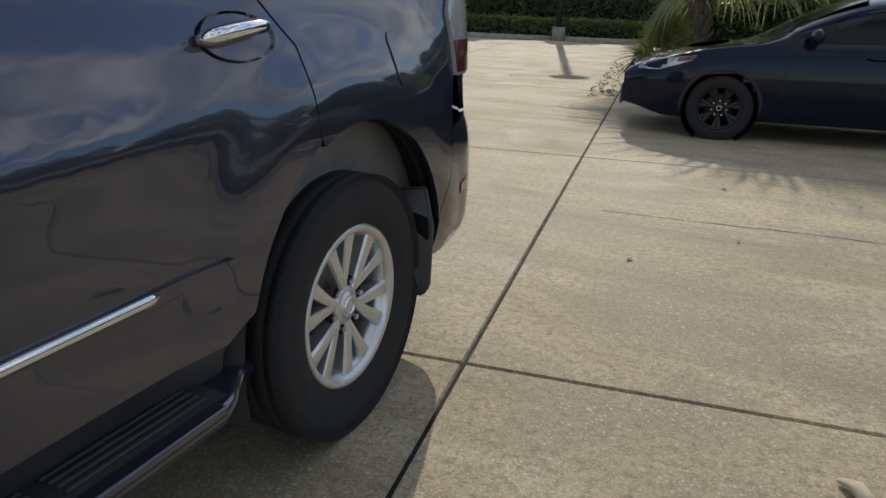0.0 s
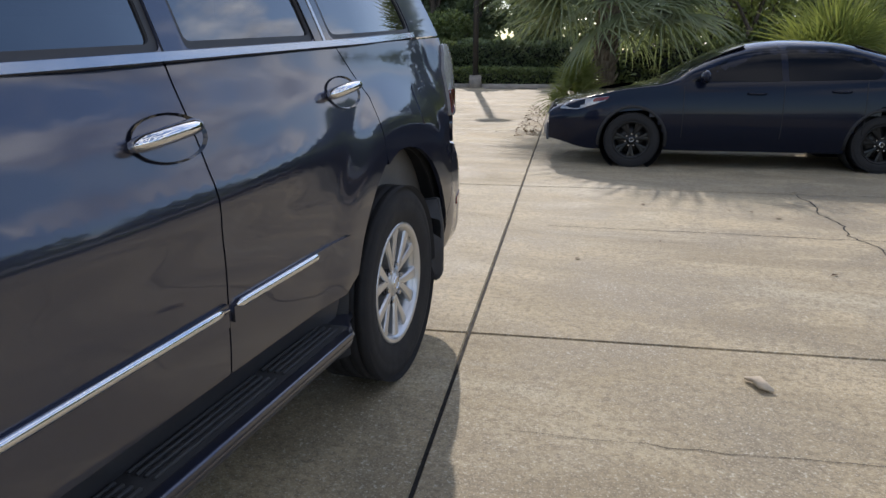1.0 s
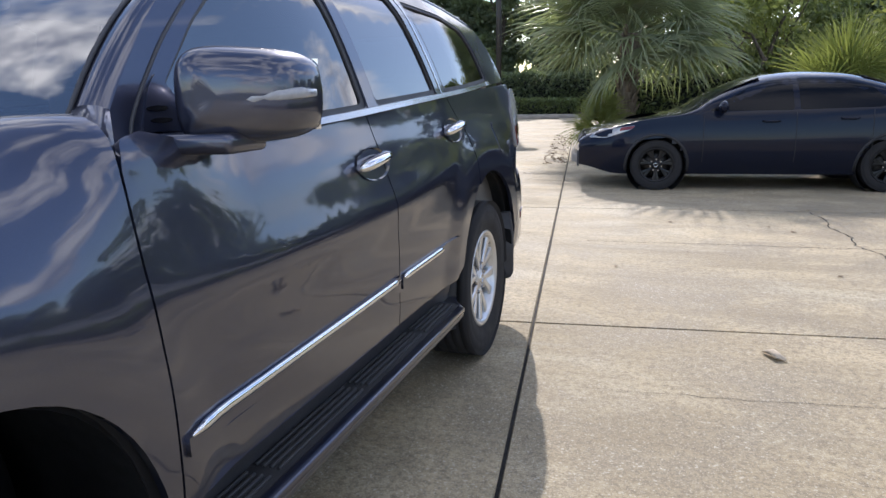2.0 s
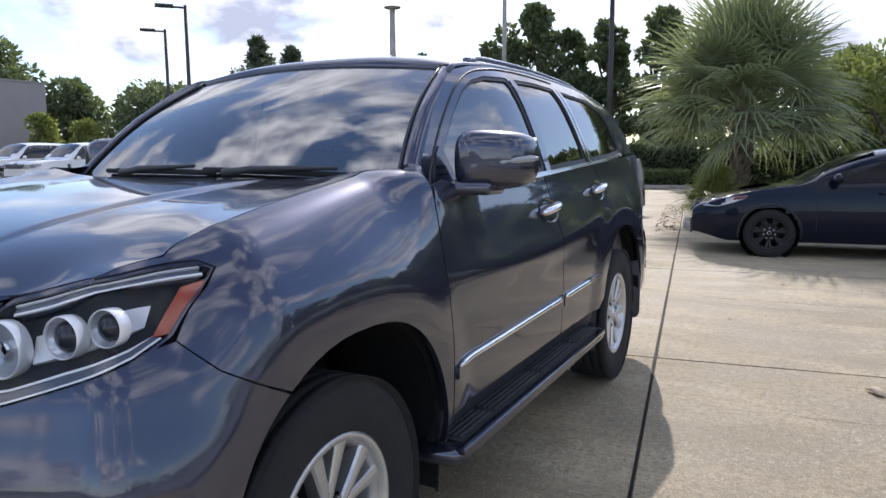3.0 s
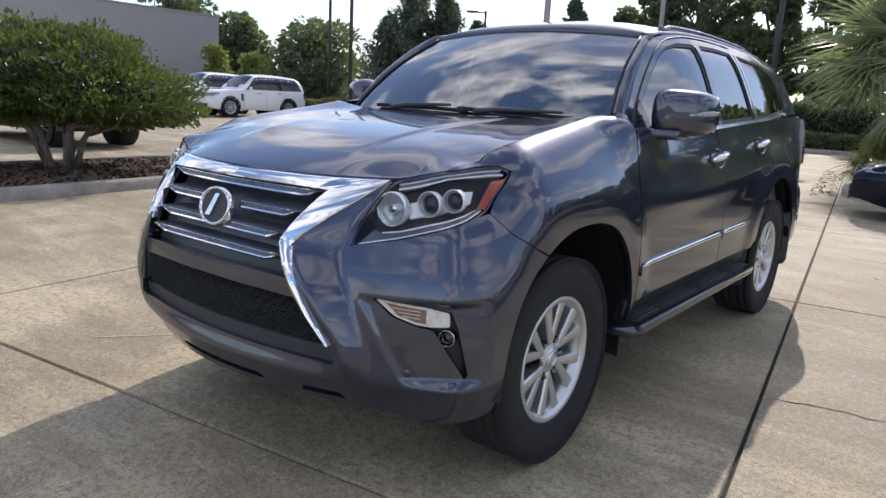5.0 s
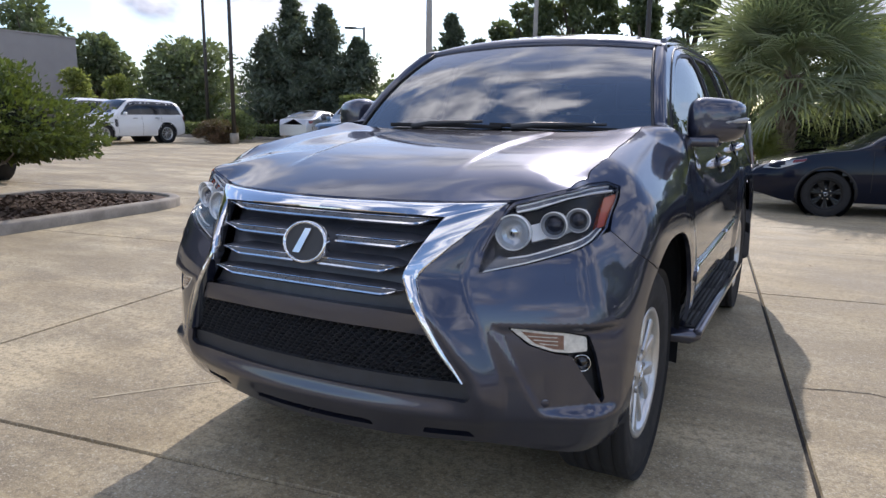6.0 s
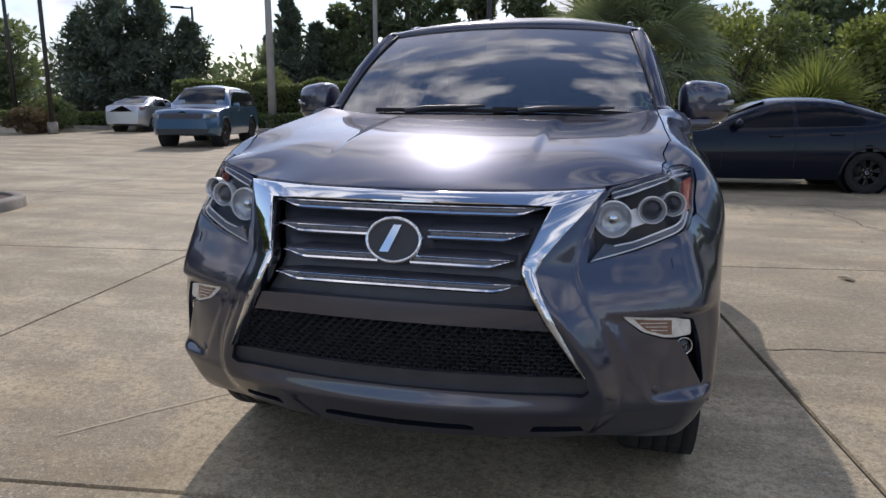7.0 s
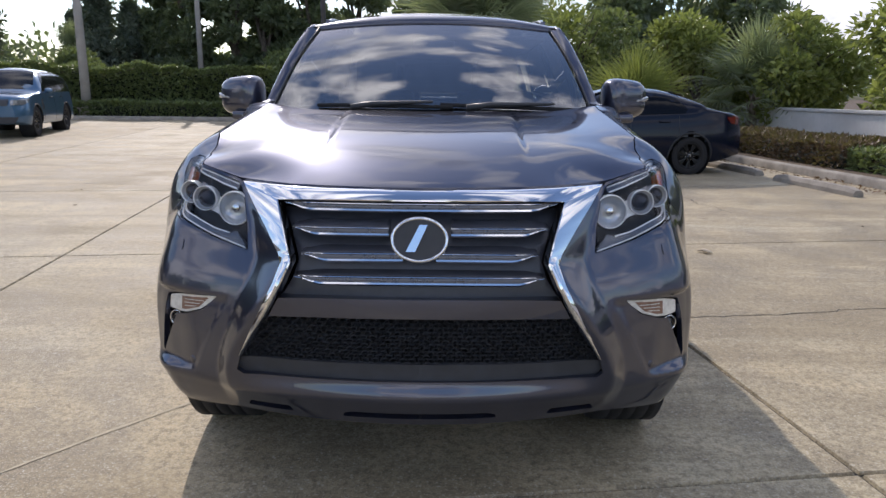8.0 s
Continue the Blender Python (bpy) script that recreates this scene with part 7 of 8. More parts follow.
# ---- poles ----
def pole(name, x, y, h, r0, r1, mat, label, lamp="", segs=14, turn=0.0):
    z = rise(x, y)
    p = thing(name, label, "lamp post" if lamp else "pole", Matrix.Translation((x, y, z)) @ Matrix.Rotation(turn, 4, "Z"))
    bm = bmesh.new()
    tube(bm, [(0, 0, -0.05), (0, 0, h * 0.5), (0, 0, h)], [r0, (r0 + r1) / 2, r1], segs)
    part("shaft", bm, mat, p)
    bm = bmesh.new()
    cyl(bm, r0 * 2.2, r0 * 2.0, 0.5, Matrix.Translation((0, 0, 0.2)), 16)
    part("footing", bm, "kerb", p)
    if lamp:
        bm = bmesh.new()
        if lamp == "disc":
            lathe(bm, [(0.05, h - 0.1), (0.09, h), (0.36, h + 0.03), (0.38, h + 0.07), (0.20, h + 0.11), (0.0, h + 0.12)], segs=24, m=Matrix.Rotation(radians(-90), 4, "Y"))
        else:
            box(bm, (-0.05, -0.04, h - 0.14), (0.9, 0.04, h - 0.07), 0.01)
            box(bm, (0.45, -0.17, h - 0.13), (1.15, 0.17, h - 0.02), 0.03)
        part("lamp_head", bm, mat, p)
    return p


pole("lamp_post", -26.4, 22.5, 7.4, 0.09, 0.075, "pole_dark", "tall slim dark bronze lamp post", "arm", turn=radians(227))
pole("lamp_post", -20.6, 18.4, 7.3, 0.09, 0.07, "pole_dark", "tall slim dark bronze lamp post", "arm", turn=radians(227))
pole("lamp_post", -23.5, 32.4, 6.4, 0.09, 0.07, "pole_dark", "dark lamp post with a flat arm lamp", "arm", turn=radians(215))
pole("lamp_post", -14.4, 24.2, 7.6, 0.19, 0.12, "pole_grey", "grey concrete lamp post with a flat disc lamp", "disc")
pole("lamp_post", -4.9, 24.6, 7.7, 0.11, 0.09, "pole_dark", "dark lamp post with a flat disc lamp", "disc")
pole("utility_pole", -12.9, 33.4, 9.5, 0.15, 0.11, "pole_grey", "weathered grey utility pole")


# ---- plants ----
def leaf_cloud(rng, clumps, per, size, shape=2.4, droop=0.0, flatten=1.0, tip=None):
    """Leaves as small folded blades, thrown round the clump centres; denser towards each clump's skin."""
    verts, faces = [], []
    for (cx, cy, cz, r) in clumps:
        for _ in range(per):
            d = Vector((rng.gauss(0, 1), rng.gauss(0, 1), rng.gauss(0, 1))).normalized()
            q = r * (0.55 + 0.55 * rng.random() ** 0.6)
            p = Vector((cx, cy, cz)) + Vector((d.x * q, d.y * q, d.z * q * flatten))
            w = size * rng.uniform(0.6, 1.3)
            ln = w * shape
            out = (d + Vector((rng.gauss(0, 0.6), rng.gauss(0, 0.6), rng.gauss(0, 0.6) - droop))).normalized()
            side = out.cross(Vector((rng.gauss(0, 1), rng.gauss(0, 1), rng.gauss(0, 1)))).normalized()
            up = side.cross(out)
            k = len(verts)
            verts += [p, p + out * ln * 0.5 + side * w * 0.5, p + out * ln, p + out * ln * 0.5 - side * w * 0.5 + up * w * 0.25]
            faces.append((k, k + 1, k + 2, k + 3))
    return verts, faces


def tree(name, x, y, h, spread, kind, seed, label, leaf="oak_leaf", per=150, size=0.13, base=0.3, mat_trunk="bark", low=0.25):
    """A tapered trunk with limbs and a crown of clumped leaves with gaps."""
    rng = random.Random(seed)
    t = thing(name, label, "tree" if kind != "bush" else "shrub", Matrix.Translation((x, y, rise(x, y) + 0.05)) @ Matrix.Rotation(rng.uniform(0, 6), 4, "Z"))
    bm = bmesh.new()
    clumps = []
    tr = 0.035 * h if kind != "bush" else 0.03 * h
    if kind == "conifer":
        tube(bm, [(0, 0, -0.1), (0.02, 0, h * 0.5), (0, 0.02, h * 0.97)], [tr * 0.8, tr * 0.45, 0.02], 8)
        n = int(h * 20)
        for k in range(n):
            f = low + (0.99 - low) * k / n
            rr = spread * 1.15 * (1 - f) ** 0.85 * rng.choice((0.45, 0.65, 0.85, 1.0, 1.2, 1.4)) + 0.06
            a = rng.uniform(0, 6.3)
            z = f * h
            e = Vector((math.cos(a) * rr, math.sin(a) * rr, z + rr * 0.25))
            tube(bm, [(0, 0, z - 0.05), tuple(e * 0.5 + Vector((0, 0, z * 0.5))), tuple(e)], [0.03, 0.02, 0.008], 4, False)
            for q in (0.45, 0.75, 1.0):
                clumps.append((e.x * q, e.y * q, z + rr * 0.25 * q, 0.10 + 0.15 * rr / max(spread, 0.1) * rng.uniform(0.7, 1.2)))
    else:
        stems = 1 if kind == "tree" else 4
        for st in range(stems):
            ox, oy = (0, 0) if stems == 1 else (rng.uniform(-0.25, 0.25), rng.uniform(-0.25, 0.25))
            lean = Vector((rng.uniform(-0.1, 0.1), rng.uniform(-0.1, 0.1), 1)) if stems == 1 else Vector((ox * 2.0, oy * 2.0, 1))
            top = Vector((ox, oy, 0)) + lean * h * (0.55 if stems == 1 else 0.45)
            tube(bm, [(ox, oy, -0.1), tuple((Vector((ox, oy, 0)) + top) / 2 + Vector((rng.uniform(-1, 1), rng.uniform(-1, 1), 0)) * 0.03 * h), tuple(top)], [tr, tr * 0.75, tr * 0.5], 8)
            limbs = 9 if stems == 1 else 4
            for k in range(limbs):
                a = 6.283 * k / limbs + rng.uniform(-0.4, 0.4)
                f = rng.uniform(0.45, 1.0)
                s0 = Vector((ox, oy, 0)).lerp(top, f)
                rr = spread * rng.uniform(0.5, 0.85)
                e = Vector((math.cos(a) * rr, math.sin(a) * rr, h * rng.uniform(max(base + 0.1, 0.4), 0.9)))
                mid = s0.lerp(e, 0.5) + Vector((0, 0, 0.06 * h))
                tube(bm, [tuple(s0), tuple(mid), tuple(e)], [tr * 0.42, tr * 0.28, tr * 0.08], 6, False)
        nc = 46 if kind == "tree" else 30
        for k in range(nc):
            a, f = rng.uniform(0, 6.283), rng.random()
            zf = base + (1 - base) * f
            prof = math.sin(math.pi * min(0.98, max(0.06, (f * 0.88 + 0.10)))) ** 0.6
            rr = spread * prof * rng.uniform(0.35, 0.95)
            cr = spread * rng.uniform(0.20, 0.36)
            clumps.append((math.cos(a) * rr, math.sin(a) * rr, min(zf * h, h - cr * 0.55), cr))
    part("trunk", bm, mat_trunk, t, "trunk and limbs")
    v, f = leaf_cloud(rng, clumps, per if kind != "conifer" else max(20, per // 9), size, 2.2 if kind != "conifer" else 3.6, 0.1, 0.8)
    mesh_part("crown", v, f, leaf, t, "leafy crown", smooth=False)
    return t


def frond_mesh(rng, length, blades, droop, name="frond", leaf="palm_leaf"):
    """A fan frond in one piece: a long stalk, a pleated fan and free blade tips that bend down."""
    verts, faces = [], []
    stalk, reach, web = length * 0.46, length * 0.54, 0.12
    for t in (0, 0.33, 0.66, 1):
        w = 0.022 - 0.010 * t
        for sy in (w, -w):
            verts.append(Vector((stalk * t, sy, 0.06 * length * math.sin(math.pi * t) * 0.5)))
    for q in range(3):
        faces.append((2 * q, 2 * q + 1, 2 * q + 3, 2 * q + 2))
    spread = 128
    def place(a, r, low=0.0):
        d = r / reach
        k = Vector((math.cos(a), math.sin(a), 0.18 * math.cos(a * 0.5))) * r
        k.z -= droop * reach * max(0.0, d - 0.22) ** 1.7 * 1.15 + low
        # the fan folds back along its middle rib
        k.z -= 0.22 * abs(math.sin(a)) * r * (0.4 + 0.6 * d)
        return Vector((stalk, 0, 0)) + k
    ang = [radians(-spread + 2 * spread * b / blades) for b in range(blades + 1)]
    inner, outer = [], []
    for a in ang:
        inner.append(len(verts)); verts.append(place(a, 0.02))
    for b, a in enumerate(ang):
        outer.append(len(verts)); verts.append(place(a, reach * web, 0.012))
    faces.append((6, 7, inner[blades // 2], inner[blades // 2 + 1]))
    for b in range(blades):
        a = (ang[b] + ang[b + 1]) / 2
        c = len(verts)
        verts.append(place(a, reach * web, -0.014))
        faces += [(inner[b], c, outer[b]), (inner[b], inner[b + 1], outer[b + 1], c)]
        full = reach * (1.0 - 0.22 * (abs(a) / 2.2) ** 2) * rng.uniform(0.86, 1.06)
        jit = rng.uniform(-0.03, 0.03)
        sag = rng.uniform(0.0, 0.10)
        prev = (outer[b], c, outer[b + 1])
        for t in (0.4, 0.72):
            r = reach * web + (full - reach * web) * t
            w = reach * web * radians(spread) / blades * (1.25 - t) * 1.5 + 0.003
            m_ = place(a + jit * t, r, sag * t * t)
            side = Vector((-math.sin(a), math.cos(a), 0))
            k = len(verts)
            verts.extend((m_ - side * w - Vector((0, 0, w * 0.6)), m_ + Vector((0, 0, w * 0.3)), m_ + side * w - Vector((0, 0, w * 0.6))))
            faces += [(prev[0], prev[1], k + 1, k), (prev[1], prev[2], k + 2, k + 1)]
            prev = (k, k + 1, k + 2)
        k = len(verts)
        verts.append(place(a + jit * 1.4, full, sag * 1.4))
        faces += [(prev[0], prev[1], k), (prev[1], prev[2], k)]
    me = bpy.data.meshes.new(name)
    me.from_pydata([tuple(v) for v in verts], [], faces)
    me.materials.append(M[leaf])
    return me


def palm(name, x, y, trunk_h, length, count, seed, label, trunk_r=0.17, low=-50, lift=0.10, blades=30, leaf="palm_leaf"):
    rng = random.Random(seed)
    t = thing(name, label, "palm", Matrix.Translation((x, y, rise(x, y) + lift)))
    if trunk_h > 0.3:
        bm = bmesh.new()
        tube(bm, [(0, 0, -0.1), (0.02, 0.02, trunk_h * 0.5), (0.04, 0.0, trunk_h + 0.25)], [trunk_r * 1.15, trunk_r, trunk_r * 0.95], 14)
        part("trunk", bm, "palm_bark", t, "rough palm trunk")
        me = None
        n = int(trunk_h * 26)
        for k in range(n):
            a, z = 2.4 * k, 0.15 + (trunk_h + 0.15) * k / n
            if me is None:
                bm = bmesh.new()
                tube(bm, [(-0.03, 0, -0.05), (0.03, 0, 0.05), (0.085, 0, 0.15)], [0.042, 0.034, 0.018], 5, True, (1.5, 0.6))
                ob = part("old_frond_stub", bm, "palm_bark", t)
                me = ob.data
            else:
                ob = new("old_frond_stub", me)
                ob.parent = t
            ob.matrix_local = Matrix.Translation((0.02 + math.cos(a) * trunk_r * 0.95, 0.01 + math.sin(a) * trunk_r * 0.95, z)) @ Matrix.Rotation(a, 4, "Z")
    meshes = [frond_mesh(rng, length, blades, dr, "frond", leaf) for dr in (0.02, 0.10, 0.26, 0.6, 0.32)]
    for k in range(count):
        a = 2.399 * k + rng.uniform(-0.25, 0.25)
        f = k / (count - 1)
        el = radians(84 - (84 - low) * f ** 1.25 + rng.uniform(-9, 9))
        me = meshes[min(4, int(f * 4 + rng.random()))]
        ob = new("frond", me)
        ob.parent = t
        sc = rng.uniform(0.82, 1.06)
        ob.matrix_local = Matrix.Translation((0.04, 0, max(0.05, trunk_h + 0.10 + 0.35 * (1 - f)))) @ Matrix.Rotation(a, 4, "Z") @ Matrix.Rotation(-el, 4, "Y") @ Matrix.Rotation(rng.uniform(-0.6, 0.6), 4, "X") @ Matrix.Diagonal((sc, sc, sc, 1))
    return t


def hedge(name, c0, c1, s0, s1, h, leaf, seed, label, dens=420, size=0.05, top_var=0.12, lift=0.08):
    """A clipped hedge: leaves over its uneven skin, round a near-black solid standing in for inner shade."""
    rng = random.Random(seed)
    hd = thing(name, label, "hedge", None)
    bm = bmesh.new()
    nc, ns = max(2, int((c1 - c0) / 0.5)), max(2, int((s1 - s0) / 0.5))
    def hh(c, s):
        x, y = at(c, s)
        return h * (1 - top_var + top_var * 2 * (0.5 + 0.5 * noise.noise(Vector((x * 0.8, y * 0.8, seed)))))
    x, y = at((c0 + c1) / 2, (s0 + s1) / 2)
    rows = []
    for i in range(nc + 1):
        row = []
        for j in range(ns + 1):
            c, s = c0 + 0.12 + (c1 - c0 - 0.24) * i / nc, s0 + 0.12 + (s1 - s0 - 0.24) * j / ns
            px, py = at(c, s)
            row.append(bm.verts.new((px, py, rise(px, py) + hh(c, s) - 0.14 - (0.1 if i in (0, nc) or j in (0, ns) else 0))))
        rows.append(row)
    for a, b in zip(rows, rows[1:]):
        for j in range(ns):
            bm.faces.new((a[j], b[j], b[j + 1], a[j + 1]))
    edge = [e for e in bm.edges if e.is_boundary]
    ex = bmesh.ops.extrude_edge_only(bm, edges=edge)["geom"]
    for v in ex:
        if isinstance(v, bmesh.types.BMVert):
            v.co.z = rise(v.co.x, v.co.y) + 0.02
    # solid added under the leaves, its dark colour stands in for shade
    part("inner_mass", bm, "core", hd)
    area = (c1 - c0) * (s1 - s0) + 2 * h * ((c1 - c0) + (s1 - s0))
    verts, faces = [], []
    total = int(min(26000, area * dens))
    for _ in range(total):
        r = rng.random() * area
        if r < (c1 - c0) * (s1 - s0):
            c, s = rng.uniform(c0, c1), rng.uniform(s0, s1)
            z, n = hh(c, s) - rng.random() * 0.12, Vector((0, 0, 1))
        else:
            if rng.random() < (c1 - c0) / ((c1 - c0) + (s1 - s0)):
                c = rng.uniform(c0, c1)
                s = s0 if rng.random() < 0.7 else s1
                n = Vector((*(ALONG * (-1 if s == s0 else 1)), 0))
            else:
                s = rng.uniform(s0, s1)
                c = c0 if rng.random() < 0.6 else c1
                n = Vector((*(ACROSS * (-1 if c == c0 else 1)), 0))
            z = hh(c, s) * rng.random() ** 0.8
            k = 0.10 * noise.noise(Vector((c * 1.7, s * 1.7, z * 2)))
            c, s = c + (n.x * ACROSS.x + n.y * ACROSS.y) * k, s + (n.x * ALONG.x + n.y * ALONG.y) * k
        px, py = at(c, s)
        p = Vector((px, py, rise(px, py) + lift + z))
        out = (n + Vector((rng.gauss(0, 0.7), rng.gauss(0, 0.7), rng.gauss(0.3, 0.6)))).normalized()
        side = out.cross(Vector((rng.gauss(0, 1), rng.gauss(0, 1), rng.gauss(0, 1)))).normalized()
        w = size * rng.uniform(0.6, 1.3)
        k = len(verts)
        verts += [p - out * w * 0.6, p + side * w * 0.5, p + out * w * 1.5, p - side * w * 0.5]
        faces.append((k, k + 1, k + 2, k + 3))
    mesh_part("foliage", verts, faces, leaf, hd, smooth=False)
    return hd


# the fan palm beside the dark sedan, and smaller ones behind
palm("palm_tree", 0.69, 12.94, 1.95, 2.60, 96, 3, "broad fan palm with a rough stubby trunk in the planted verge", 0.19, -20, blades=28)
palm("palmetto", 4.6, 13.2, 0.2, 1.95, 34, 8, "low fan palm among the shrubs", 0.15, 12, leaf="bright_leaf")
palm("palmetto", 8.2, 14.8, 0.9, 2.1, 34, 9, "fan palm with upright fronds behind the hedge", 0.16, -15)
palm("palmetto", -21.5, 37.5, 2.6, 1.9, 30, 10, "small fan palm among far trees", 0.16, -35)
palm("palmetto", 0.28, 12.05, 0.0, 0.85, 22, 12, "small bright fan palm at the foot of the big one", 0.1, 10, leaf="bright_leaf")

# the clipped multi-stem shrub on the island
def big_shrub():
    rng = random.Random(21)
    x, y = -8.35, 0.9
    t = thing("shrub", "rounded evergreen shrub with several bare stems on a mulched island", "shrub", Matrix.Translation((x, y, 0.12)))
    bm = bmesh.new()
    for k in range(7):
        a = 6.283 * k / 7 + rng.uniform(-0.3, 0.3)
        b0 = Vector((math.cos(a) * 0.16, math.sin(a) * 0.16, -0.1))
        e = Vector((math.cos(a) * rng.uniform(0.3, 0.9), math.sin(a) * rng.uniform(0.3, 0.9), rng.uniform(0.8, 1.2)))
        tube(bm, [b0, b0.lerp(e, 0.35) + Vector((0, 0, 0.15)), e], [0.055, 0.042, 0.02], 8)
        for q in range(3):
            a2 = a + rng.uniform(-0.9, 0.9)
            e2 = e + Vector((math.cos(a2) * 0.5, math.sin(a2) * 0.5, rng.uniform(-0.1, 0.5)))
            tube(bm, [b0.lerp(e, 0.6), b0.lerp(e2, 0.8), e2], [0.025, 0.018, 0.006], 5, False)
    part("stem", bm, "shrub_bark", t, "grey bare branching stem")
    # near-black lump added inside the crown in place of the shade between leaves
    bm = bmesh.new()
    bmesh.ops.create_icosphere(bm, subdivisions=3, radius=1.0)
    for v in bm.verts:
        v.co *= 1 + 0.12 * noise.noise(v.co * 2.3)
        v.co = Vector((v.co.x * 1.32, v.co.y * 1.32, 1.08 + v.co.z * (0.56 if v.co.z > 0 else 0.30)))
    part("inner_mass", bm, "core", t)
    verts, faces = [], []
    for _ in range(26000):
        d = Vector((rng.gauss(0, 1), rng.gauss(0, 1), rng.gauss(0, 1))).normalized()
        k = 1 + 0.26 * noise.noise(d * 2.6) + 0.20 * noise.noise(d * 6.5) + 0.08 * noise.noise(d * 15)
        q = rng.uniform(0.86, 1.06) * k
        p = Vector((d.x * 1.62 * q, d.y * 1.62 * q, 1.06 + d.z * (0.80 if d.z > 0 else 0.42) * q - 0.34 * max(0.0, 0.41 * d.x + 0.91 * d.y - 0.35)))
        out = (d + Vector((rng.gauss(0, 0.6), rng.gauss(0, 0.6), rng.gauss(0.25, 0.6)))).normalized()
        side = out.cross(Vector((rng.gauss(0, 1), rng.gauss(0, 1), rng.gauss(0, 1)))).normalized()
        up = side.cross(out)
        w = rng.uniform(0.022, 0.046)
        k = len(verts)
        verts += [p, p + out * w * 1.1 + side * w * 0.55 + up * w * 0.2, p + out * w * 2.3, p + out * w * 1.1 - side * w * 0.55 + up * w * 0.2]
        faces.append((k, k + 1, k + 2, k + 3))
    mesh_part("foliage", verts, faces, "shrub_leaf", t, "small glossy leaves", smooth=False)


big_shrub()

# hedges
hedge("hedge", -30, 0.0, 23.7, 24.6, 0.62, "hedge_leaf", 1, "low dark clipped hedge behind the wheel stops", 330, 0.07)
hedge("hedge", -17.5, -5.2, 25.2, 26.8, 2.0, "hedge_leaf", 2, "tall evergreen hedge with an uneven top", 300, 0.085, 0.16)
hedge("hedge", 6.6, 8.0, -3.0, 5.2, 0.46, "hedge_leaf", 3, "low clipped hedge in front of the white wall", 620, 0.045, 0.25)
hedge("hedge", 6.5, 8.0, 5.2, 9.6, 0.48, "brown_leaf", 5, "low russet hedge in front of the white wall", 620, 0.045, 0.25)
hedge("hedge", 0.9, 5.4, 14.2, 16.2, 1.5, "hedge_leaf", 4, "dark shrubs behind the palm", 260, 0.07, 0.3)
hedge("hedge", -5.2, 0.6, 25.2, 27.0, 1.5, "oak_leaf", 6, "dark shrubs along the far edge", 260, 0.085, 0.3)

# yellow-green clumps before the wall
def tuft(x, y, h, seed, n=60):
    rng = random.Random(seed)
    t = thing("grass_tuft", "tuft of long yellow-green blades before the hedge", "plant", Matrix.Translation((x, y, rise(x, y) + 0.1)), "tufts by the wall")
    verts, faces = [], []
    for _ in range(n):
        a, r = rng.uniform(0, 6.283), rng.uniform(0.3, 0.75) * h
        d = Vector((math.cos(a), math.sin(a), 0))
        side = Vector((-d.y, d.x, 0))
        k = len(verts)
        pts = [d * 0.03, d * r * 0.45 + Vector((0, 0, h * rng.uniform(0.6, 0.95))), d * r + Vector((0, 0, h * rng.uniform(0.2, 0.9)))]
        for i, p in enumerate(pts):
            w = (0.014, 0.011, 0.002)[i]
            verts += [p + side * w, p - side * w]
        faces += [(k, k + 1, k + 3, k + 2), (k + 2, k + 3, k + 5, k + 4)]
    mesh_part("blades", verts, faces, "bright_leaf", t, smooth=False)


for k, (c, s, h) in enumerate(((6.3, 3.4, 0.75), (6.35, 1.4, 0.8), (6.5, -0.4, 0.7))):
    tuft(*at(c, s), h, 40 + k)

# trees: far to the west, along the north edge, and thick to the east
tree("oak_tree", -57.8, 33.4, 10.0, 3.4, "tree", 31, "dark spreading oak behind the building", per=150, size=0.26, base=0.1)
tree("oak_tree", -53.6, 36.2, 7.0, 2.6, "tree", 32, "dark oak beside the building", per=150, size=0.24, base=0.1)
tree("oak_tree", -38.0, 32.4, 5.7, 3.9, "tree", 33, "round dark oak far off", per=260, size=0.18, base=0.08)
tree("young_tree", -42.0, 26.0, 3.6, 1.1, "bush", 34, "slender light green young tree by the building", "bright_leaf", per=90, size=0.12, base=0.08)
tree("young_tree", -39.5, 27.5, 3.4, 1.2, "bush", 35, "yellow-green young tree behind parked cars", "bright_leaf", per=90, size=0.12, base=0.08)
tree("conifer", -25.8, 28.4, 7.7, 2.1, "conifer", 36, "tall dark conifer with a ragged outline", "fir_leaf", per=330, size=0.085, low=0.08)
tree("conifer", -24.3, 29.4, 7.2, 2.1, "conifer", 37, "tall dark conifer with a ragged outline", "fir_leaf", per=330, size=0.085, low=0.08)
tree("conifer", -27.2, 28.0, 5.6, 1.9, "conifer", 43, "dark conifer standing against two taller ones", "fir_leaf", per=300, size=0.085, low=0.08)
tree("conifer", -22.6, 30.4, 5.4, 2.1, "conifer", 38, "smaller dark green conifer tree", "fir_leaf", per=300, size=0.085, low=0.06)
tree("conifer", -22.8, 40.0, 5.4, 1.1, "conifer", 39, "slim dark conifer far off", "fir_leaf", per=260, size=0.09, low=0.06)
tree("conifer", -19.4, 36.0, 7.2, 1.5, "conifer", 40, "dark conifer behind the hedge", "fir_leaf", per=330, size=0.09, low=0.06)
tree("conifer", -17.5, 36.0, 5.6, 1.7, "conifer", 41, "dark conifer behind the hedge", "fir_leaf", per=300, size=0.09, low=0.06)
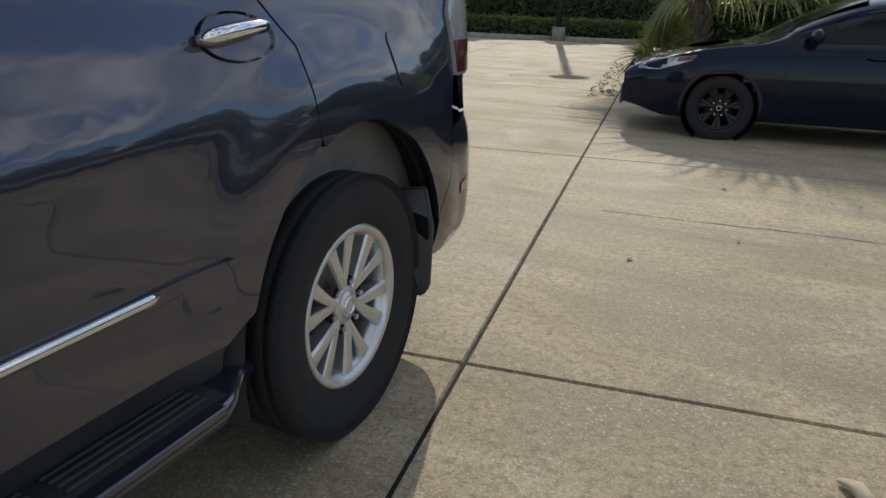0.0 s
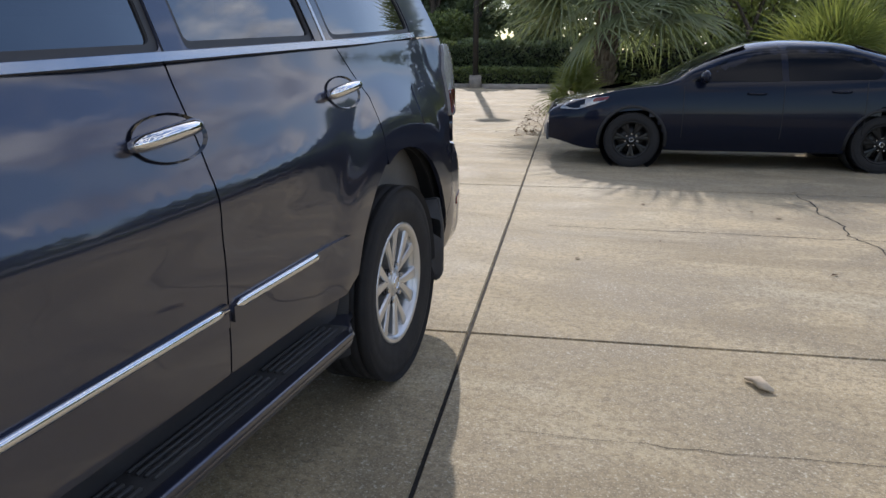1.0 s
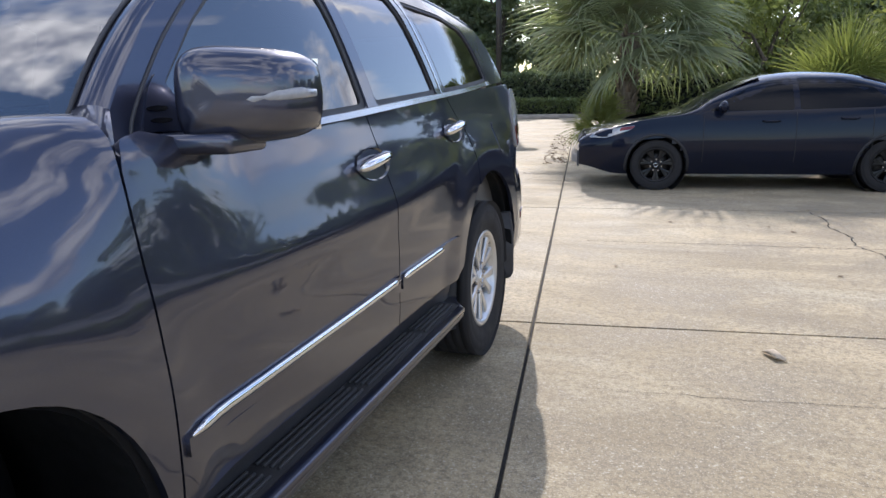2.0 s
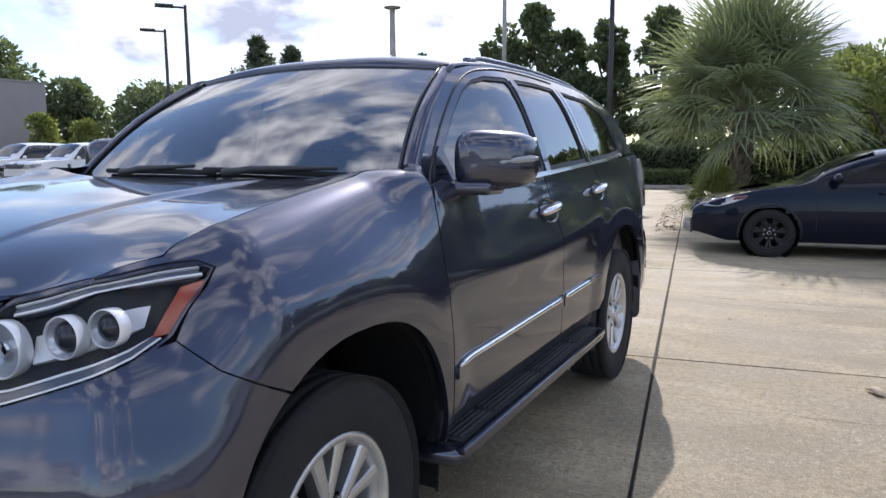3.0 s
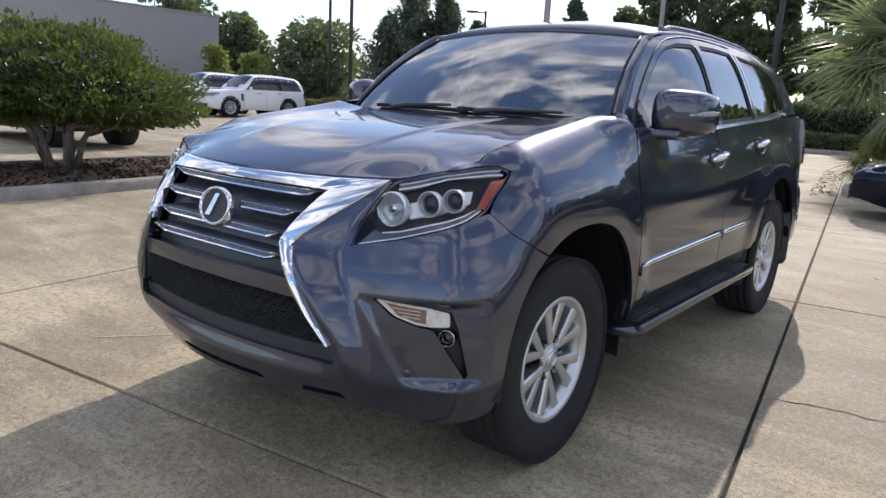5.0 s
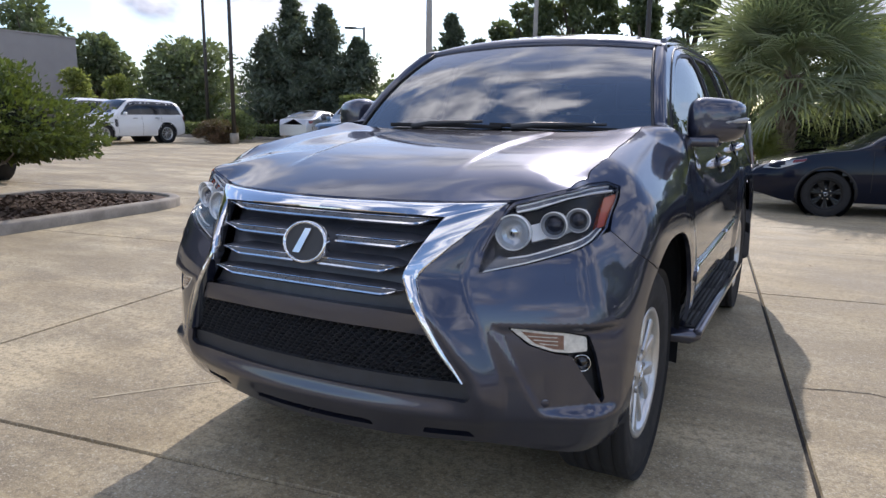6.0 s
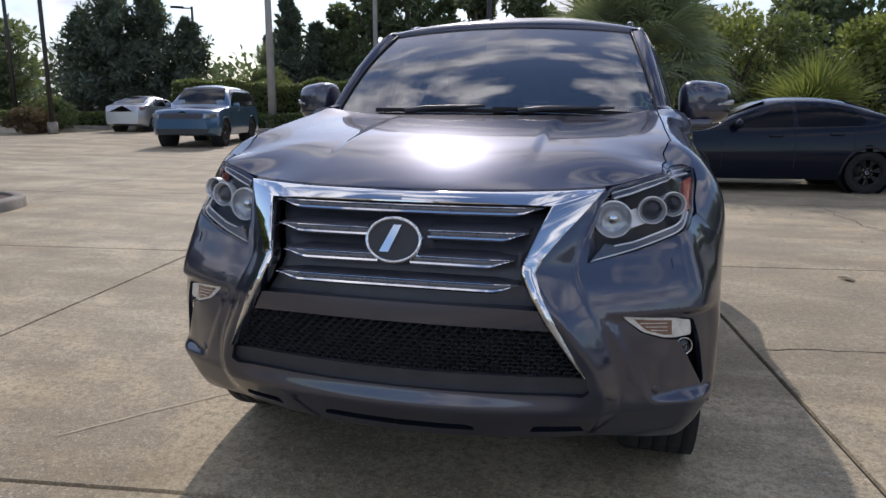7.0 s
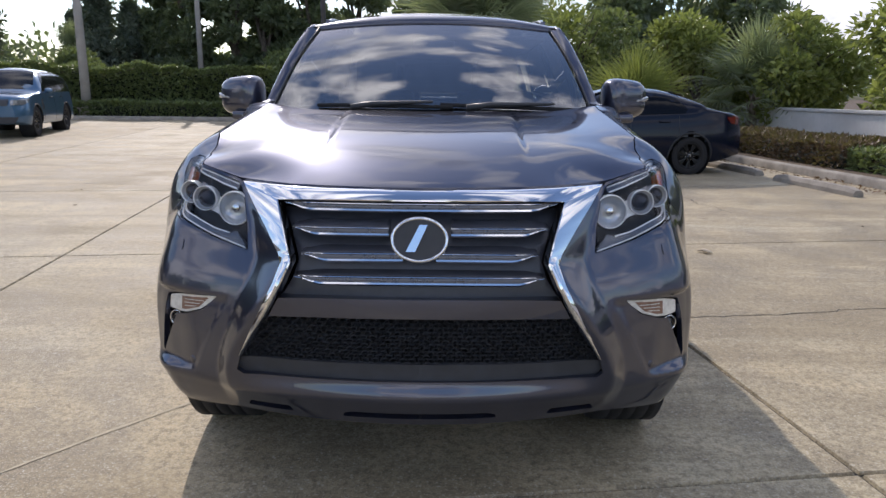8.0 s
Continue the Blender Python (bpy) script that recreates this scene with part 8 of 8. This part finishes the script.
for k, (x, y, h, r) in enumerate(((-13.9, 35.5, 8.4, 1.5), (-11.9, 35.9, 9.3, 1.7), (-4.7, 34.5, 8.2, 1.5), (-9.9, 35.8, 7.8, 1.4), (7.2, 24.5, 5.4, 2.3), (-1.2, 33.5, 7.0, 1.8), (3.2, 28.5, 4.9, 1.7), (11.0, 24.0, 5.4, 2.6), (-7.6, 35.0, 8.0, 1.3), (-16.2, 37.0, 6.6, 1.5))):
    tree("oak_tree", x, y, h, r, "tree", 50 + k, "dense dark evergreen tree behind the planting", per=250, size=0.15, base=0.05)
for k, (x, y, h, r, lf) in enumerate(((9.4, 15.0, 3.2, 1.7, "bright_leaf"), (10.6, 11.6, 3.4, 1.8, "bright_leaf"), (11.6, 8.4, 3.4, 1.8, "bright_leaf"), (12.2, 5.0, 3.2, 1.8, "bright_leaf"), (7.2, 17.0, 3.3, 1.7, "bright_leaf"), (3.2, 18.0, 3.9, 1.9, "bright_leaf"), (4.9, 19.6, 3.6, 2.2, "hedge_leaf"), (-7.5, 30.0, 2.8, 1.5, "hedge_leaf"), (-17.2, 29.0, 2.7, 1.6, "hedge_leaf"))):
    tree("shrub", x, y, h, r, "bush", 70 + k, "tall yellow-green shrub in the planting" if lf == "bright_leaf" else "tall dark green shrub", lf, per=300, size=0.085, base=0.05)
# far wood that closes the horizon
rng_w = random.Random(9)
clumps_w = []
for k in range(300):
    a = radians(rng_w.uniform(-115, 115))
    d = rng_w.uniform(85, 120)
    clumps_w.append((math.sin(a) * d, math.cos(a) * d, 1.2 + rng_w.uniform(0.5, 4.2), rng_w.uniform(2.0, 3.6)))
v_w, f_w = leaf_cloud(rng_w, clumps_w, 95, 0.55, 2.0)
tagged(mesh_part("far_wood", v_w, f_w, "oak_leaf", smooth=False), label="dark line of far trees", category="trees", kind="stuff")
# rounded bushes by the lamp posts
tree("bush", -22.2, 20.2, 1.25, 0.95, "bush", 90, "clipped round green bush by a lamp post", "hedge_leaf", per=160, size=0.06, base=0.05)
tree("bush", -21.4, 18.2, 0.85, 0.8, "bush", 91, "low russet bush by a lamp post", "brown_leaf", per=160, size=0.05, base=0.05)
tree("bush", -24.0, 22.0, 1.1, 0.9, "bush", 92, "low russet bush by a lamp post", "brown_leaf", per=160, size=0.05, base=0.05)

# small things on the paving
def husk(c, s, turn, ln):
    x, y = at(c, s)
    bm = bmesh.new()
    tube(bm, [(-ln, 0, 0.012), (-ln * 0.3, 0.01, 0.024), (ln * 0.4, -0.005, 0.02), (ln, 0.01, 0.010)], [0.010, 0.026, 0.028, 0.008], 8, True, (1, 0.5))
    ob = tagged(part("palm_husk", bm, "stick"), label="dry pale palm husk lying on the paving", category="litter")
    ob.matrix_world = Matrix.Translation((x, y, 0)) @ Matrix.Rotation(turn, 4, "Z")


husk(1.19, -0.36, radians(-48), 0.066)


def dry_leaf(x, y, k):
    rng = random.Random(k)
    bm = bmesh.new()
    ln = rng.uniform(0.02, 0.04)
    vs = [bm.verts.new(p) for p in ((-ln, 0, 0.004), (-ln * 0.3, ln * 0.5, 0.012), (ln, 0.004, 0.006), (0, -ln * 0.45, 0.010))]
    bm.faces.new(vs)
    ob = tagged(part("dry_leaf", bm, "dead_leaf", smooth=False), label="small dry brown leaf on the paving", category="leaf", group="dry leaves on the paving")
    ob.matrix_world = Matrix.Translation((x, y, rise(x, y))) @ Matrix.Rotation(rng.uniform(0, 6), 4, "Z")


for k, (x, y) in enumerate(((2.45, 5.15), (2.62, 5.15), (2.80, 4.95), (1.9, 3.9), (2.9, 3.4), (1.4, 3.3), (0.3, 10.2), (-0.9, 10.9), (-1.3, 9.8), (-0.5, 8.9), (-4.3, 3.9), (-4.9, 5.2), (-6.0, 4.5), (3.4, 4.2), (3.1, 6.2), (4.4, 3.0), (4.0, 4.9), (1.75, 5.2), (-2.4, 12.4), (-0.6, 13.4))):
    dry_leaf(x, y, 200 + k)


# cracks and scored lines in the slabs
def crack(pts, seed, width=0.006, rough=0.05, mat="joint", name="crack"):
    """A jagged dark line let into a slab, along (c, s) points."""
    rng = random.Random(seed)
    line = []
    for a, b in zip(pts, pts[1:]):
        n = max(2, int(math.dist(a, b) / 0.06))
        for k in range(n):
            t = k / n
            line.append((a[0] + (b[0] - a[0]) * t + rng.gauss(0, rough * 0.25), a[1] + (b[1] - a[1]) * t + rng.gauss(0, rough * 0.25)))
    line.append(pts[-1])
    verts, faces = [], []
    for k, p in enumerate(line):
        a, b = Vector(line[max(0, k - 1)]), Vector(line[min(len(line) - 1, k + 1)])
        d = (b - a).normalized()
        w = width * rng.uniform(0.25, 0.75) * (0.3 if k in (0, len(line) - 1) else 1)
        for sg in (-1, 1):
            x, y = at(p[0] - d.y * w * sg, p[1] + d.x * w * sg)
            verts.append((x, y, rise(x, y) + 0.0022))
    faces = [(2 * k, 2 * k + 1, 2 * k + 3, 2 * k + 2) for k in range(len(line) - 1)]
    return mesh_part(name, verts, faces, mat, bed, smooth=False)


crack([(2.56, 3.90), (2.60, 3.48), (2.50, 3.1), (2.54, 2.69), (2.46, 2.3), (2.55, 1.95), (2.50, 1.55)], 1, 0.011)
crack([(0.01, -2.09), (0.20, -2.04), (0.44, -2.03), (0.8, -2.05), (1.4, -1.98), (2.1, -2.02)], 2, 0.007, 0.03)
crack([(0.30, 2.25), (0.9, 2.23), (1.5, 2.22), (2.2, 2.18), (3.4, 2.17), (4.6, 2.15)], 3, 0.007, 0.02)
crack([(0.28, -0.86), (0.9, -0.88), (1.6, -0.87), (2.4, -0.90)], 4, 0.0022, 0.02)
crack([(-8.2, 4.9), (-6.9, 4.6), (-5.6, 4.75), (-4.2, 4.4)], 5, 0.009, 0.06)
# pale scrape across one slab
crack([(-3.05, -3.49), (-2.81, -3.24), (-2.51, -2.96), (-2.2, -2.62)], 7, 0.016, 0.008, "scrape", "scrape")
